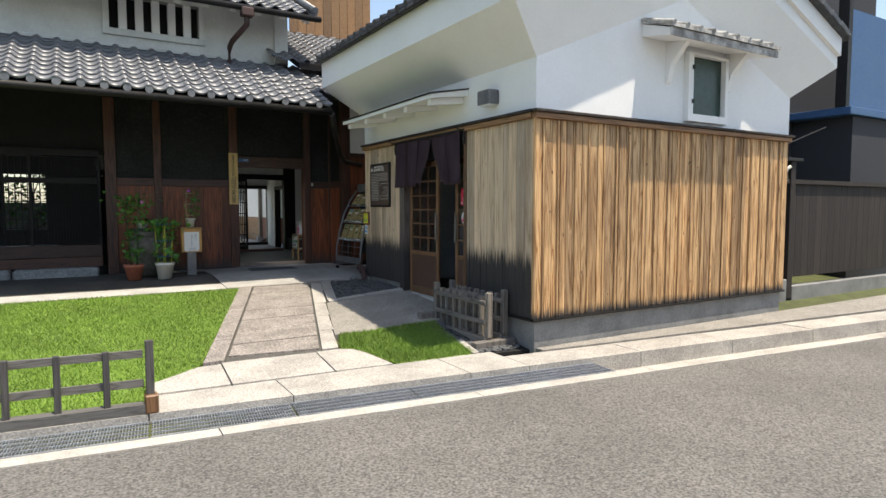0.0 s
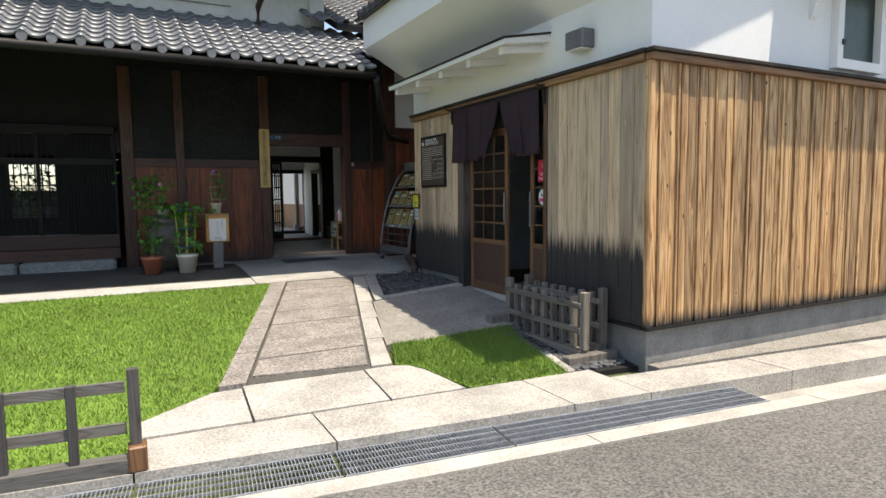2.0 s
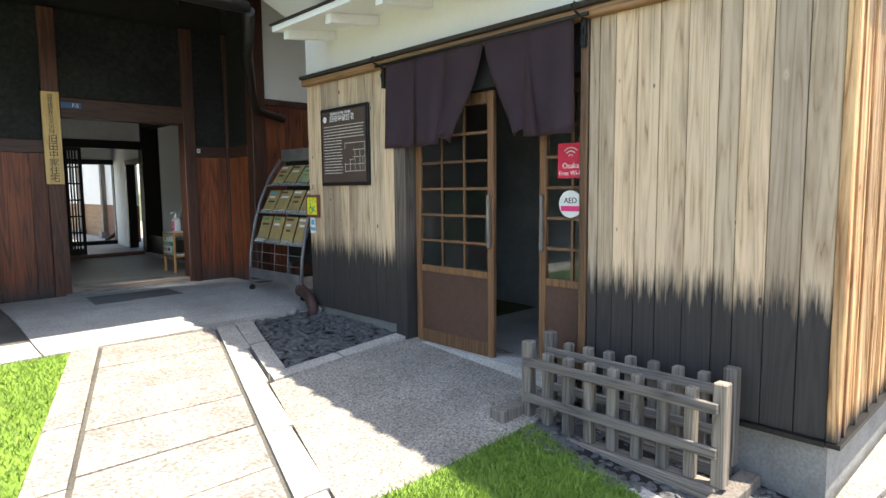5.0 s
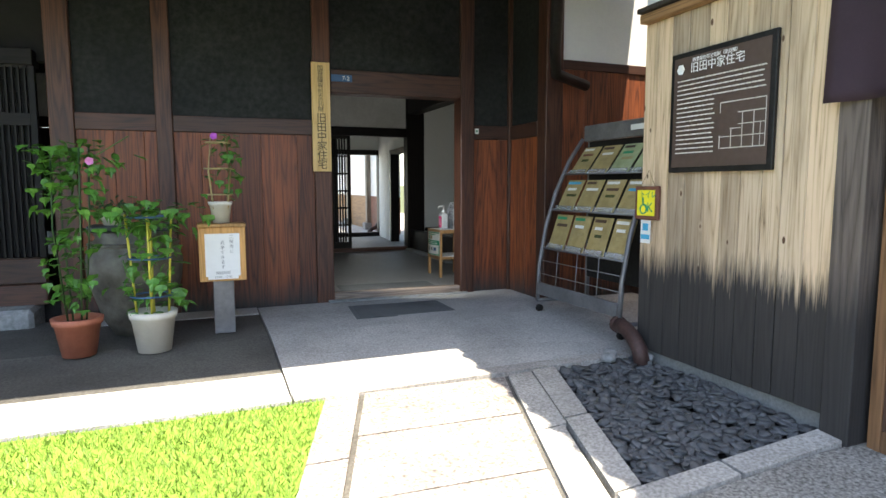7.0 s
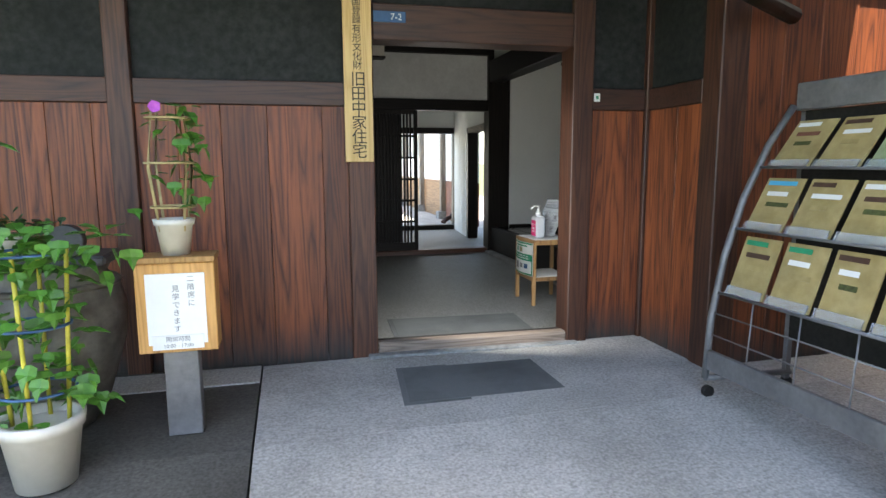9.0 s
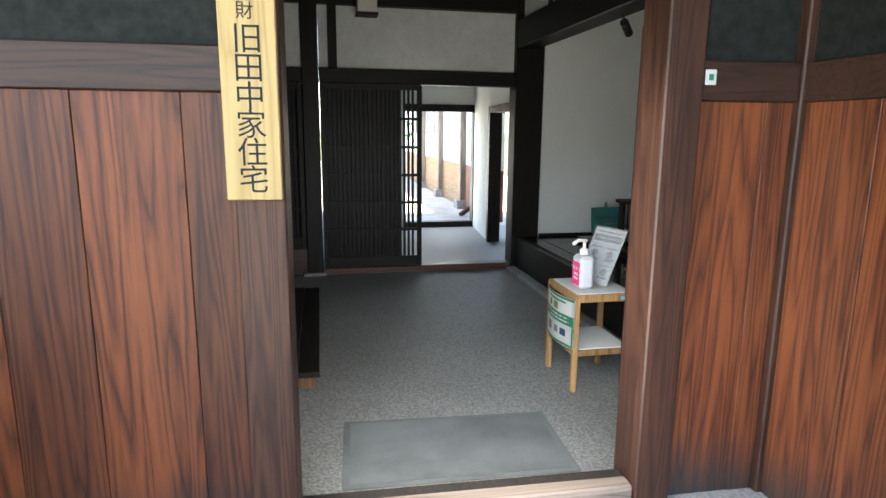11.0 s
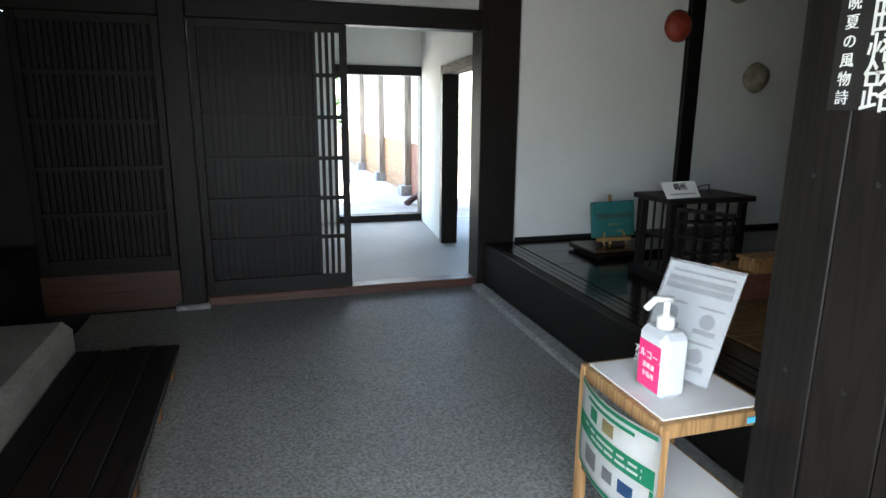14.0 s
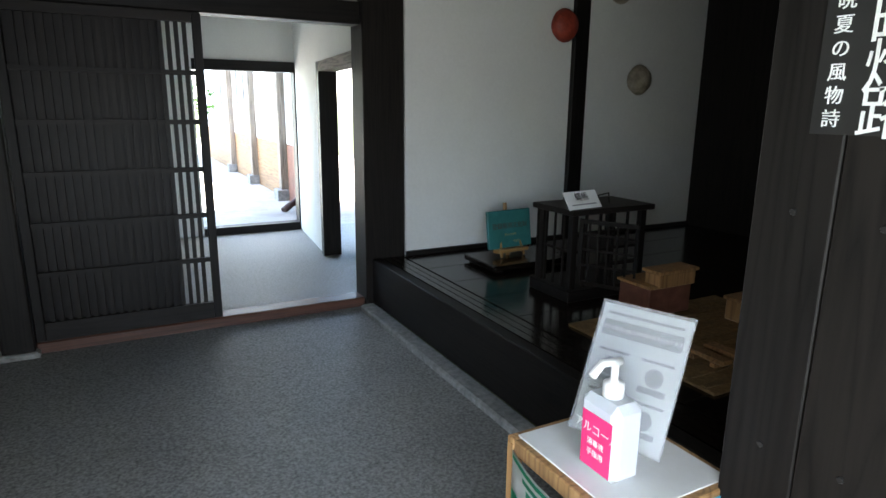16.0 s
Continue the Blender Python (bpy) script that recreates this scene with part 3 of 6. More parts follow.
def lawn(name, poly, density, tall, label):
    r = np.random.default_rng(5)
    px, py = [p[0] for p in poly], [p[1] for p in poly]
    n = int(density * (max(px) - min(px)) * (max(py) - min(py)))
    P = np.stack([r.uniform(min(px), max(px), n), r.uniform(min(py), max(py), n)], 1)
    P = np.array([p for p in P if point_in(poly, p[0] + r.normal(0, .012), p[1] + r.normal(0, .012))])
    n = len(P)
    z = np.array([ground(a, c) for a, c in P]) - 0.012
    a, ln = r.uniform(0, 2 * math.pi, n), r.uniform(-.8, .8, (n, 2)) * tall
    h = tall * r.uniform(.6, 1.3, n)
    w = 0.0042
    V = np.zeros((n, 3, 3))
    V[:, 0] = np.stack([P[:, 0] - w * np.cos(a), P[:, 1] - w * np.sin(a), z], 1)
    V[:, 1] = np.stack([P[:, 0] + w * np.cos(a), P[:, 1] + w * np.sin(a), z], 1)
    V[:, 2] = np.stack([P[:, 0] + ln[:, 0], P[:, 1] + ln[:, 1], z + h], 1)
    me = bpy.data.meshes.new(name)
    me.from_pydata(V.reshape(-1, 3).tolist(), [], np.arange(3 * n).reshape(-1, 3).tolist())
    me.materials.append(M_LAWN)
    tagged(new(name, me), label, "grass", kind="stuff")
    setting("lawn_soil", bm_prism(poly, lambda x, y: ground(x, y) - .1, lambda x, y: ground(x, y) - .006), M_LAWN, "green turf under the mown grass", "lawn")


lawn("lawn", [(-4.6, 6.2), (-0.2, 5.82), (0.72, 5.72), (0.74, 6.24), (1.22, 6.58), (1.27, 6.66), (2.36, 10.04), (-4.6, 10.06)], 5200, 0.034, "short bright green mown lawn in the sun")
lawn("lawn_patch", [(2.62, 6.60), (2.72, 6.53), (2.80, 6.40), (2.87, 6.12), (2.92, 5.93), (3.78, 5.86), (3.86, 6.4), (4.0, 7.06), (2.80, 7.08)], 14000, 0.045, "small patch of thick green grass beside the path")

# ---------------- storehouse ----------------
KX0, KX1, KY0, KY1 = 4.42, 9.04, 5.68, 10.05
kura = thing("storehouse", "white plastered storehouse with cedar-boarded lower walls", "storehouse")
tagged(kura, kind="structure")
D0, D1 = 7.03, 8.61   # door opening along y
# plinth, leaving the doorway free
part("plinth", bm_box(KX0 + .03, KY0 + .03, -0.15, KX1 - .03, KY0 + .25, 0.26), M_PLINTH, kura, "grey cement plinth")
part("plinth", bm_box(KX0 + .03, KY0 + .25, -0.15, KX0 + .25, D0, 0.26), M_PLINTH, kura)
part("plinth", bm_box(KX0 + .03, D1 + .14, 0.0, KX0 + .25, KY1, 0.34), M_PLINTH, kura)
# wall cores painted near-black so gaps between boards read as shade
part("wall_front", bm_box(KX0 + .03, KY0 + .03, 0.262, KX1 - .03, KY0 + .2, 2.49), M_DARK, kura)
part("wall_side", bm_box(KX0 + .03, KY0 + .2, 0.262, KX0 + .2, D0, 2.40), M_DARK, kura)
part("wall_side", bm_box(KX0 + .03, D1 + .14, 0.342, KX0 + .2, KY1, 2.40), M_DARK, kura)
part("wall_back", bm_box(KX0 + .2, KY1 - .2, 0.1, KX1 - .2, KY1, 3.4), M_PLASTER_GREY, kura)
part("wall_east", bm_box(KX1 - .2, KY0 + .2, 0.0, KX1 - .031, KY1, 3.4), M_PLASTER_GREY, kura)
part("wall_inner", bm_box(KX0 + 1.9, KY0 + .2, 0.1, KX0 + 2.0, KY1 - .2, 3.0), M_PLINTH, kura)
part("inner_floor", bm_box(KX0 + .26, KY0 + .2, 0.0, KX1 - .2, KY1 - .2, 0.21), M_APRON, kura)
# plaster upper walls: side panels, gable with its window
part("wall_upper", bm_box(KX0 - .0, KY0 + .2, 2.492, KX0 + .2, KY1, 3.05), M_PLASTER, kura)
WX0, WX1, WZ0, WZ1 = 6.83, 7.46, 2.62, 3.33
gz = lambda x: 3.02 + 0.42 * (min(x - KX0, KX1 - x))
for a, c in ((KX0, WX0), (WX0, WX1), (WX1, KX1)):
    if a == WX0:
        part("wall_upper", bm_box(a, KY0, 2.492, c, KY0 + .2, WZ0), M_PLASTER, kura)
        lo_z = WZ1
    else:
        lo_z = 2.492
    xm = 0.5 * (KX0 + KX1)
    top = [(x, gz(x)) for x in ([c, xm, a] if a < xm < c else [c, a])]
    part("wall_upper", bm_extrude([(a, lo_z), (c, lo_z)] + top, 'y', KY0, KY0 + .2), M_PLASTER, kura)
# flared eaves and verge: plaster, thick
EX, EZ, FH = 3.86, 3.44, 0.40     # outer eave, its foot, height of the fascia
VY = 5.35
XM = 0.5 * (KX0 + KX1)
RISE = 0.42


def skin(name, quads, material, parent, label=""):
    b_ = bmesh.new()
    for q in quads:
        b_.faces.new([b_.verts.new(p) for p in q])
    bmesh.ops.remove_doubles(b_, verts=b_.verts[:], dist=1e-4)
    bmesh.ops.recalc_face_normals(b_, faces=b_.faces[:])
    return part(name, b_, material, parent, label)


roof_z = lambda x, z0: z0 + RISE * (XM - EX - abs(x - XM))
for sgn in (-1, 1):
    ex, kx = XM + sgn * (XM - EX), XM + sgn * (XM - KX0)
    P = [(kx, KY0, 3.02), (kx, KY1 + .2, 3.02), (ex, KY1 + .45, EZ), (ex, VY, EZ)]
    ridge_w, ridge_o = (XM, KY0, gz(XM)), (XM, VY, roof_z(XM, EZ))
    back_o = (ex, KY1 + .45, EZ + FH)
    skin("eave", [P, [P[3], P[2], (ex, KY1 + .45, EZ + FH), (ex, VY, EZ + FH)],
                  [P[0], P[3], ridge_o, ridge_w],
                  [P[3], (ex, VY, EZ + FH), (XM, VY, roof_z(XM, EZ + FH)), ridge_o],
                  [(ex, VY, EZ + FH), back_o, (XM, KY1 + .45, roof_z(XM, EZ + FH)), (XM, VY, roof_z(XM, EZ + FH))],
                  [P[2], back_o, (XM, KY1 + .45, roof_z(XM, EZ + FH)), (XM, KY1 + .45, gz(XM)), P[1]]], M_PLASTER, kura, "flared white plaster eave")
    # raised verge moulding
    skin("verge_moulding", [[(ex - sgn * .0, VY - .05, EZ + .16), (ex, VY - .05, EZ + FH), (XM, VY - .05, roof_z(XM, EZ + FH)), (XM, VY - .05, roof_z(XM, EZ + .16))],
                            [(ex, VY - .05, EZ + .16), (XM, VY - .05, roof_z(XM, EZ + .16)), (XM, VY, roof_z(XM, EZ + .16)), (ex, VY, EZ + .16)],
                            [(ex, VY - .05, EZ + .16), (ex, VY, EZ + .16), (ex, VY, EZ + FH), (ex, VY - .05, EZ + FH)]], M_PLASTER, kura)
    # roof tiles: slab with round eave ends
    z1 = EZ + FH + .012
    skin("roof_slope", [[(ex + sgn * .1, VY - .1, z1 - .04), (ex + sgn * .1, KY1 + .5, z1 - .04), (XM, KY1 + .5, roof_z(XM, z1)), (XM, VY - .1, roof_z(XM, z1))],
                        [(ex + sgn * .1, VY - .1, z1), (ex + sgn * .1, KY1 + .5, z1), (XM, KY1 + .5, roof_z(XM, z1 + .05)), (XM, VY - .1, roof_z(XM, z1 + .05))]], M_TILE_DARK, kura)
    y = VY - 0.06
    me = None
    while y < KY1 + .5:
        if me is None:
            me = mesh_of("eave_tile", bm_tube([(0, 0, 0), (-sgn * 1.6, 0, 1.6 * RISE)], 0.055, 10), M_TILE_DARK)
            me2 = mesh_of("eave_pan", bm_box(-.02, -.075, -.02, .02, .075, .012, .004), M_TILE_DARK)
        o = new("eave_tile", me)
        o.parent, o.location = kura, (ex + sgn * .12, y, z1 + .02)
        o2 = new("eave_pan", me2)
        o2.parent, o2.location = kura, (ex + sgn * .10, y + .11, z1 - .01)
        y += 0.22
    x = 0.12
    me3 = mesh_of("verge_tile", bm_box(-.13, -.09, -.02, .14, .09, .07, .012), M_TILE_DARK)
    while x < XM - EX:
        o = new("verge_tile", me3)
        o.parent = kura
        o.matrix_world = pose(ex - sgn * x, VY - .06, z1 + RISE * x + .015, 0, sgn * math.degrees(math.atan(RISE)) + sgn * 4, 0)
        x += 0.24
# beams over the boards
part("top_beam", bm_box(KX0 - .035, KY0 - .055, 2.40, KX1 + .01, KY0 + .028, 2.455, .006), M_CEDAR_BEAM_X, kura)
part("top_beam", bm_box(KX0 - .055, KY0 - .08, 2.457, KX1 + .03, KY0 + .0, 2.487, .005), M_DARKFENCE, kura)
part("top_beam", bm_box(KX0 - .055, KY0 + .03, 2.40, KX0 + .028, KY1, 2.455, .006), M_CEDAR_BEAM, kura)
part("top_beam", bm_box(KX0 - .08, KY0 + .0, 2.457, KX0 + .0, KY1, 2.487, .005), M_DARKFENCE, kura)
part("drip_board", bm_box(KX0 - .02, KY0 - .03, 0.262, KX1, KY0 + .028, 0.285), M_IRON, kura)
part("drip_board", bm_box(KX0 - .03, KY0 + .03, 0.262, KX0 + .028, D0, 0.285), M_IRON, kura)
part("corner_post", bm_box(KX0 - .018, KY0 - .018, 0.287, KX0 + .03, KY0 + .03, 2.40, .004), M_PLANK_FRONT, kura)
# doorway posts and head
part("door_post", bm_box(KX0 - .03, D1 - .0, 0.16, KX0 + .15, D1 + .135, 2.40, .006), wood("door_post_wood", [(0.3, (0.05, 0.04, 0.033)), (0.6, (0.15, 0.12, 0.10))], rough=0.8, char=(0.8, 1.1, .4)), kura)
part("door_post", bm_box(KX0 - .02, D0 - .05, 0.16, KX0 + .15, D0 + .0, 2.40, .006), M_DOORWOOD, kura)
# door head painted near-black as the shade above the doors
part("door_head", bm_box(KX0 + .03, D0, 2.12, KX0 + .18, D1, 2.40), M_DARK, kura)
part("door_sill", bm_box(KX0 + .02, D0, 0.12, KX0 + .2, D1, 0.245), M_APRON, kura)

# window with mesh screen, frame, and tiled hood
win = thing("storehouse_window", "small window with dark green screen in white frame", "window")
tagged(win, kind="structure")
for a in ((WX0 - .09, WZ0 - .09, WX1 + .06, WZ0), (WX0 - .09, WZ1, WX1 + .06, WZ1 + .03), (WX0 - .09, WZ0, WX0, WZ1), (WX1, WZ0, WX1 + .06, WZ1)):
    part("window_frame", bm_box(a[0], KY0 - .07, a[1], a[2], KY0 + .04, a[3]), M_PLASTER, win)
part("screen", bm_box(WX0 + .003, KY0 + .0, WZ0 + .003, WX1 - .003, KY0 + .02, WZ1 - .003), M_SCREEN, win)
for z in (WZ0 + .15, WZ1 - .15):
    part("hinge", bm_box(WX0 - .03, KY0 - .085, z - .025, WX0 + .012, KY0 - .071, z + .025), M_IRON, win)
hood = thing("window_hood", "weathered white plaster hood with blackened tile edge", "hood")
HX0, HX1, HZ = 5.98, 8.0, 3.42
part("hood_slab", bm_extrude([(KY0 - .001, HZ + .02), (KY0 - .40, HZ - .05), (KY0 - .40, HZ + .03), (KY0 - .001, HZ + .16)], 'x', HX0, HX1), M_PLASTER, hood)
for k in range(9):
    a = HX0 - .02 + k * (HX1 - HX0 + .04) / 9
    part("hood_tile", bm_extrude([(KY0 - .44, HZ + .035), (KY0 - .44, HZ + .075), (KY0 - .002, HZ + .21), (KY0 - .002, HZ + .165)], 'x', a + .003, a + (HX1 - HX0 + .04) / 9 - .003), M_BATTERED, hood)
    part("hood_tile", bm_tube([(a + .02, KY0 - .45, HZ + .075), (a + .02, KY0 - .01, HZ + .205)], .03, 8), M_BATTERED, hood)
part("hood_tile", bm_box(HX0 - .01, KY0 - .415, HZ - .055, HX1 + .01, KY0 - .401, HZ + .034), M_BATTERED, hood)
for x in (HX0 + .45, HX1 - .42):
    part("bracket", bm_extrude([(KY0 - .001, HZ + .01), (KY0 - .30, HZ - .03), (KY0 - .22, HZ - .10), (KY0 - .09, HZ - .25), (KY0 - .03, HZ - .45), (KY0 - .001, HZ - .48)], 'x', x - .04, x + .04), M_PLASTER, hood)

# door awning of white plaster on the side wall
awn = thing("door_awning", "white plaster awning with dark metal edge above the doorway", "awning")
AZ = 2.80
part("awning_slab", bm_extrude([(KX0 - .001, AZ + .02), (KX0 - .52, AZ - .05), (KX0 - .52, AZ - .005), (KX0 - .001, AZ + .09)], 'y', 6.95, 9.7), M_PLASTER, awn)
part("metal_edge", bm_extrude([(KX0 - .001, AZ + .093), (KX0 - .54, AZ - .002), (KX0 - .54, AZ + .012), (KX0 - .001, AZ + .108)], 'y', 6.93, 9.72), M_IRON, awn)
for k in range(5):
    y = 7.1 + k * 0.62
    part("rafter", bm_extrude([(KX0 - .001, AZ - .055), (KX0 - .46, AZ - .115), (KX0 - .46, AZ - .045), (KX0 - .001, AZ + .017)], 'y', y - .04, y + .04), M_PLASTER, awn)
lampb = thing("wall_light", "small grey box light on the white wall", "light")
part("body", bm_box(KX0 - .14, 6.32, 2.63, KX0 - .001, 6.56, 2.79, .01), M_GREYSTEEL, lampb)
part("lens", bm_box(KX0 - .13, 6.34, 2.622, KX0 - .02, 6.54, 2.629), M_WHITE, lampb)

# boards, one by one
def boards(parent, a, c, z0, z1, material, along, w0, w1, thick, seed, lo=None):
    r = random.Random(seed)
    s = a
    meshes = []
    while s < c - 0.02:
        w = min(r.uniform(w0, w1), c - s)
        t_ = thick + r.uniform(-.004, .004)
        z = z0 if lo is None else z0
        if along == 'x':
            q = bm_box(s + .004, KY0 + .028 - t_, z, s + w - .004, KY0 + .029, z1, .003)
        else:
            q = bm_box(KX0 + .028 - t_, s + .002, z, KX0 + .029, s + w - .002, z1, .003)
        part("plank", q, material, parent)
        s += w


boards(kura, KX0 + .032, KX1, 0.287, 2.398, M_PLANK_FRONT, 'x', 0.085, 0.13, 0.028, 3)
boards(kura, KY0 + .032, D0 - .052, 0.287, 2.398, M_PLANK_SIDE, 'y', 0.10, 0.16, 0.028, 5)
boards(kura, D1 + .14, KY1, 0.35, 2.398, M_PLANK_SIDE, 'y', 0.11, 0.16, 0.028, 6)
r = random.Random(8)
s = KX0 + .09
while s < KX1 - .05:
    part("batten", bm_box(s, KY0 - .018, 0.29, s + .022, KY0 - .0065, 2.397, .002), M_PLANK_FRONT, kura)
    s += r.uniform(.19, .25)

# glazed doors
def glazed_door(label, width, at):
    d = thing("storehouse_door", label, "door", "storehouse doors")
    H, mid = 1.86, 0.56
    part("stile", bm_box(0, 0, 0, .035, .055, H, .004), M_DOORWOOD, d)
    part("stile", bm_box(0, width - .055, 0, .035, width, H, .004), M_DOORWOOD, d)
    for z0, z1 in ((0, .10), (mid, mid + .05), (H - .08, H)):
        part("rail", bm_box(.003, .056, z0, .032, width - .056, z1, .003), M_DOORWOOD, d)
    part("panel", bm_box(.010, .056, .101, .024, width - .056, mid - .001), M_DOORPANEL, d)
    n, rows = 3, 6
    pw, ph = (width - .112) / n, (H - .08 - mid - .05) / rows
    for i in range(1, n):
        y = .056 + i * pw
        part("glazing_bar", bm_box(.008, y - .009, mid + .051, .030, y + .009, H - .081), M_DOORWOOD, d)
    for j in range(1, rows):
        z = mid + .05 + j * ph
        part("glazing_bar", bm_box(.006, .057, z - .009, .0315, width - .057, z + .009), M_DOORWOOD, d)
    for i in range(n):
        for j in range(rows):
            p = part("pane", bm_box(.017, .056 + i * pw + .009, mid + .05 + j * ph + .009, .020, .056 + (i + 1) * pw - .009, mid + .05 + (j + 1) * ph - .009), M_GLASS, d)
            p.visible_shadow = False
    d.matrix_world = pose(*at)
    return d


door_a = glazed_door("glazed wooden door with brown lower panel, half drawn open", 0.81, (KX0 + .06, 7.775, 0.246))
door_b = glazed_door("glazed wooden door with red and white notices behind its panes", 0.70, (KX0 + .11, 6.72, 0.246))
for d, y in ((door_a, .03), (door_b, .67)):
    part("pull_handle", bm_box(-.03, y - .012, .78, -.001, y + .012, 1.15, .006), M_GREYWOOD, d)
for nm, lab, z, mt, rr in (("notice", "red square wireless internet notice", 1.42, M_REDP, 0), ("notice", "round white and pink rescue equipment notice", 1.15, M_WHITE, 1)):
    nn = thing(nm, lab, "sign")
    if rr:
        part("disc", bm_lathe([(.085, 0), (.085, .002)], 28), M_WHITE, nn)
        part("band", bm_box(-.07, -.045, .0021, .07, -.012, .003), M_PINK, nn)
        words("lettering", "AED", .05, pose(0, .02, .003), M_INK, nn)
    else:
        part("sheet", bm_box(-.095, -.11, 0, .095, .105, .002, 0), mt, nn)
        words("lettering", "Osaka", .048, pose(0, -.035, .003), M_WHITE, nn)
        words("lettering", "Free Wi-Fi", .04, pose(0, -.08, .003), M_WHITE, nn)
        for k in (1, 2, 3):
            part("arc", bm_tube([(.022 * k * math.sin(q / 10), .012 + .022 * k * math.cos(q / 10), .003) for q in range(-8, 9, 4)], .004, 4), M_WHITE, nn)
    nn.matrix_world = Matrix(((0, 0, -1, KX0 + .10), (-1, 0, 0, 7.17), (0, 1, 0, z + .19), (0, 0, 0, 1)))

# entrance curtain in hanging panels
noren = thing("door_curtain", "dark purple split cloth curtain hung across the doorway", "curtain")
r = random.Random(2)
ycut = [7.05, 7.40, 7.75, 8.10, 8.44, 8.78]
for i, (a, c) in enumerate(zip(ycut, ycut[1:])):
    b_ = bmesh.new()
    nu, nv = 8, 12
    rows = []
    for v in range(nv + 1):
        f = v / nv
        row = []
        for u in range(nu + 1):
            g_ = u / nu
            lo_, hi_ = a, c
            if i == 1:
                lo_, hi_ = a - f * .10, c - f ** 1.4 * .28
            if i == 2:
                lo_, hi_ = a + f ** 1.4 * .36, c + f * .16
            if i == 3:
                lo_ = a + f * .10
            y = lo_ + (hi_ - lo_) * g_
            x = KX0 - .06 - .022 * math.sin(g_ * 7 + i * 2) * f - .015 * math.sin(y * 23) * f
            row.append(b_.verts.new((x, y, 2.42 - .66 * f + (.05 * math.sin(g_ * 3.1) * f if i in (1, 2) else 0))))
        rows.append(row)
    for p, q in zip(rows, rows[1:]):
        for k in range(nu):
            b_.faces.new((p[k], p[k + 1], q[k + 1], q[k])).smooth = True
    bmesh.ops.solidify(b_, geom=b_.faces[:], thickness=.003)
    part("cloth_panel", b_, M_NOREN, noren)
part("pole", bm_tube([(KX0 - .07, 6.95, 2.41), (KX0 - .07, 8.9, 2.41)], .012, 8), M_IRON, noren)
for y in (7.0, 8.85):
    part("bracket", bm_tube([(KX0 - .02, y, 2.28), (KX0 - .05, y, 2.30), (KX0 - .06, y, 2.34), (KX0 - .035, y, 2.36), (KX0 - .05, y, 2.40), (KX0 - .12, y, 2.42), (KX0 - .16, y, 2.45), (KX0 - .13, y, 2.47)], .007, 6), M_IRON, noren)
    part("bracket_plate", bm_box(KX0 - .045, y - .015, 2.24, KX0 - .001, y + .015, 2.44, .003), M_IRON, noren)

# ---------------- house front ----------------
FY, FZ = 12.3, 0.37
house = thing("house", "dark timber house front with black plaster and red-brown boards", "house")
tagged(house, kind="structure")
DX0, DX1, DH = 2.87, 4.09, 2.215
# lower boards zone is backed by a wall; openings: the doorway and the lattice
for a, c, z0, z1 in ((0.72, DX0 - .02, FZ - .2, 3.9), (DX1 + .02, 4.62, FZ - .2, 3.9), (DX0 - .02, DX1 + .02, DH + .02, 3.9), (-8, 0.72, 2.35, 3.9), (-8, -3.2, FZ - .2, 2.35), (-3.2, 0.72, FZ - .2, 0.50)):
    part("wall_core", bm_box(a, FY + .03, z0, c, FY + .13, z1), M_DARK, house)
posts = [(0.73, 0.90), (1.47, 1.595), (2.72, 2.87), (4.09, 4.226), (4.59, 4.69)]
for a, c in posts:
    part("post", bm_box(a, FY - .045, FZ - .08 + (0 if a > 1 else 0), c, FY + .145, 3.3, .006), M_RED_POST, house)
for a, c in ((0.90, 1.47), (1.595, 2.72), (4.226, 4.59)):
    part("waist_rail", bm_box(a, FY - .03, 1.845, c, FY + .029, 1.975, .004), M_RED_X, house)
    part("plaster_panel", bm_box(a, FY - .002, 1.977, c, FY + .029, 3.3), M_BLACKPLASTER, house, "soot-black plaster panel")
    s = a
    while s < c - .02:
        w = min(rnd.uniform(.2, .3), c - s)
        part("board", bm_box(s + .001, FY - .008 - rnd.uniform(0, .005), FZ - .05, s + w - .001, FY + .029, 1.844, .002), M_RED, house)
        s += w
part("lintel", bm_box(DX0, FY - .04, DH, DX1, FY + .14, DH + .20, .006), M_RED_X, house)
part("lintel_panel", bm_box(DX0, FY - .002, DH + .2, DX1, FY + .029, 3.3), M_BLACKPLASTER, house)
part("threshold", bm_box(DX0, FY - .03, FZ - .1, DX1, FY + .045, FZ + .07, .008), M_SILL, house, "worn wooden threshold")
part("door_track", bm_box(DX0, FY + .046, FZ - .1, DX1, FY + .11, FZ + .06, .004), M_DARKFENCE, house)
part("threshold_stone", bm_box(DX0 - .06, FY - .10, FZ - .15, DX1 + .06, FY - .032, FZ + .012, .006), M_STONE, house)
# return wall beside the leaflet rack and the wing behind the storehouse
part("return_wall", bm_box(4.64, 11.60, 0.2, 4.76, FY + .029, 3.72), M_DARK, house)
for y0, y1 in ((11.68, 12.24),):
    part("board", bm_box(4.615, y0, FZ - .05, 4.639, 11.9, 1.844, .002), M_RED, house)
    part("board", bm_box(4.612, 11.902, FZ - .05, 4.639, y1, 1.844, .002), M_RED, house)
    part("waist_rail", bm_box(4.60, y0, 1.845, 4.639, y1, 1.975, .004), M_RED_X, house)
    part("plaster_panel", bm_box(4.622, y0, 1.977, 4.639, y1, 3.3), M_BLACKPLASTER, house)
part("post", bm_box(4.60, 11.53, FZ - .08, 4.77, 11.68, 3.66, .006), M_RED_POST, house)
s = 4.77
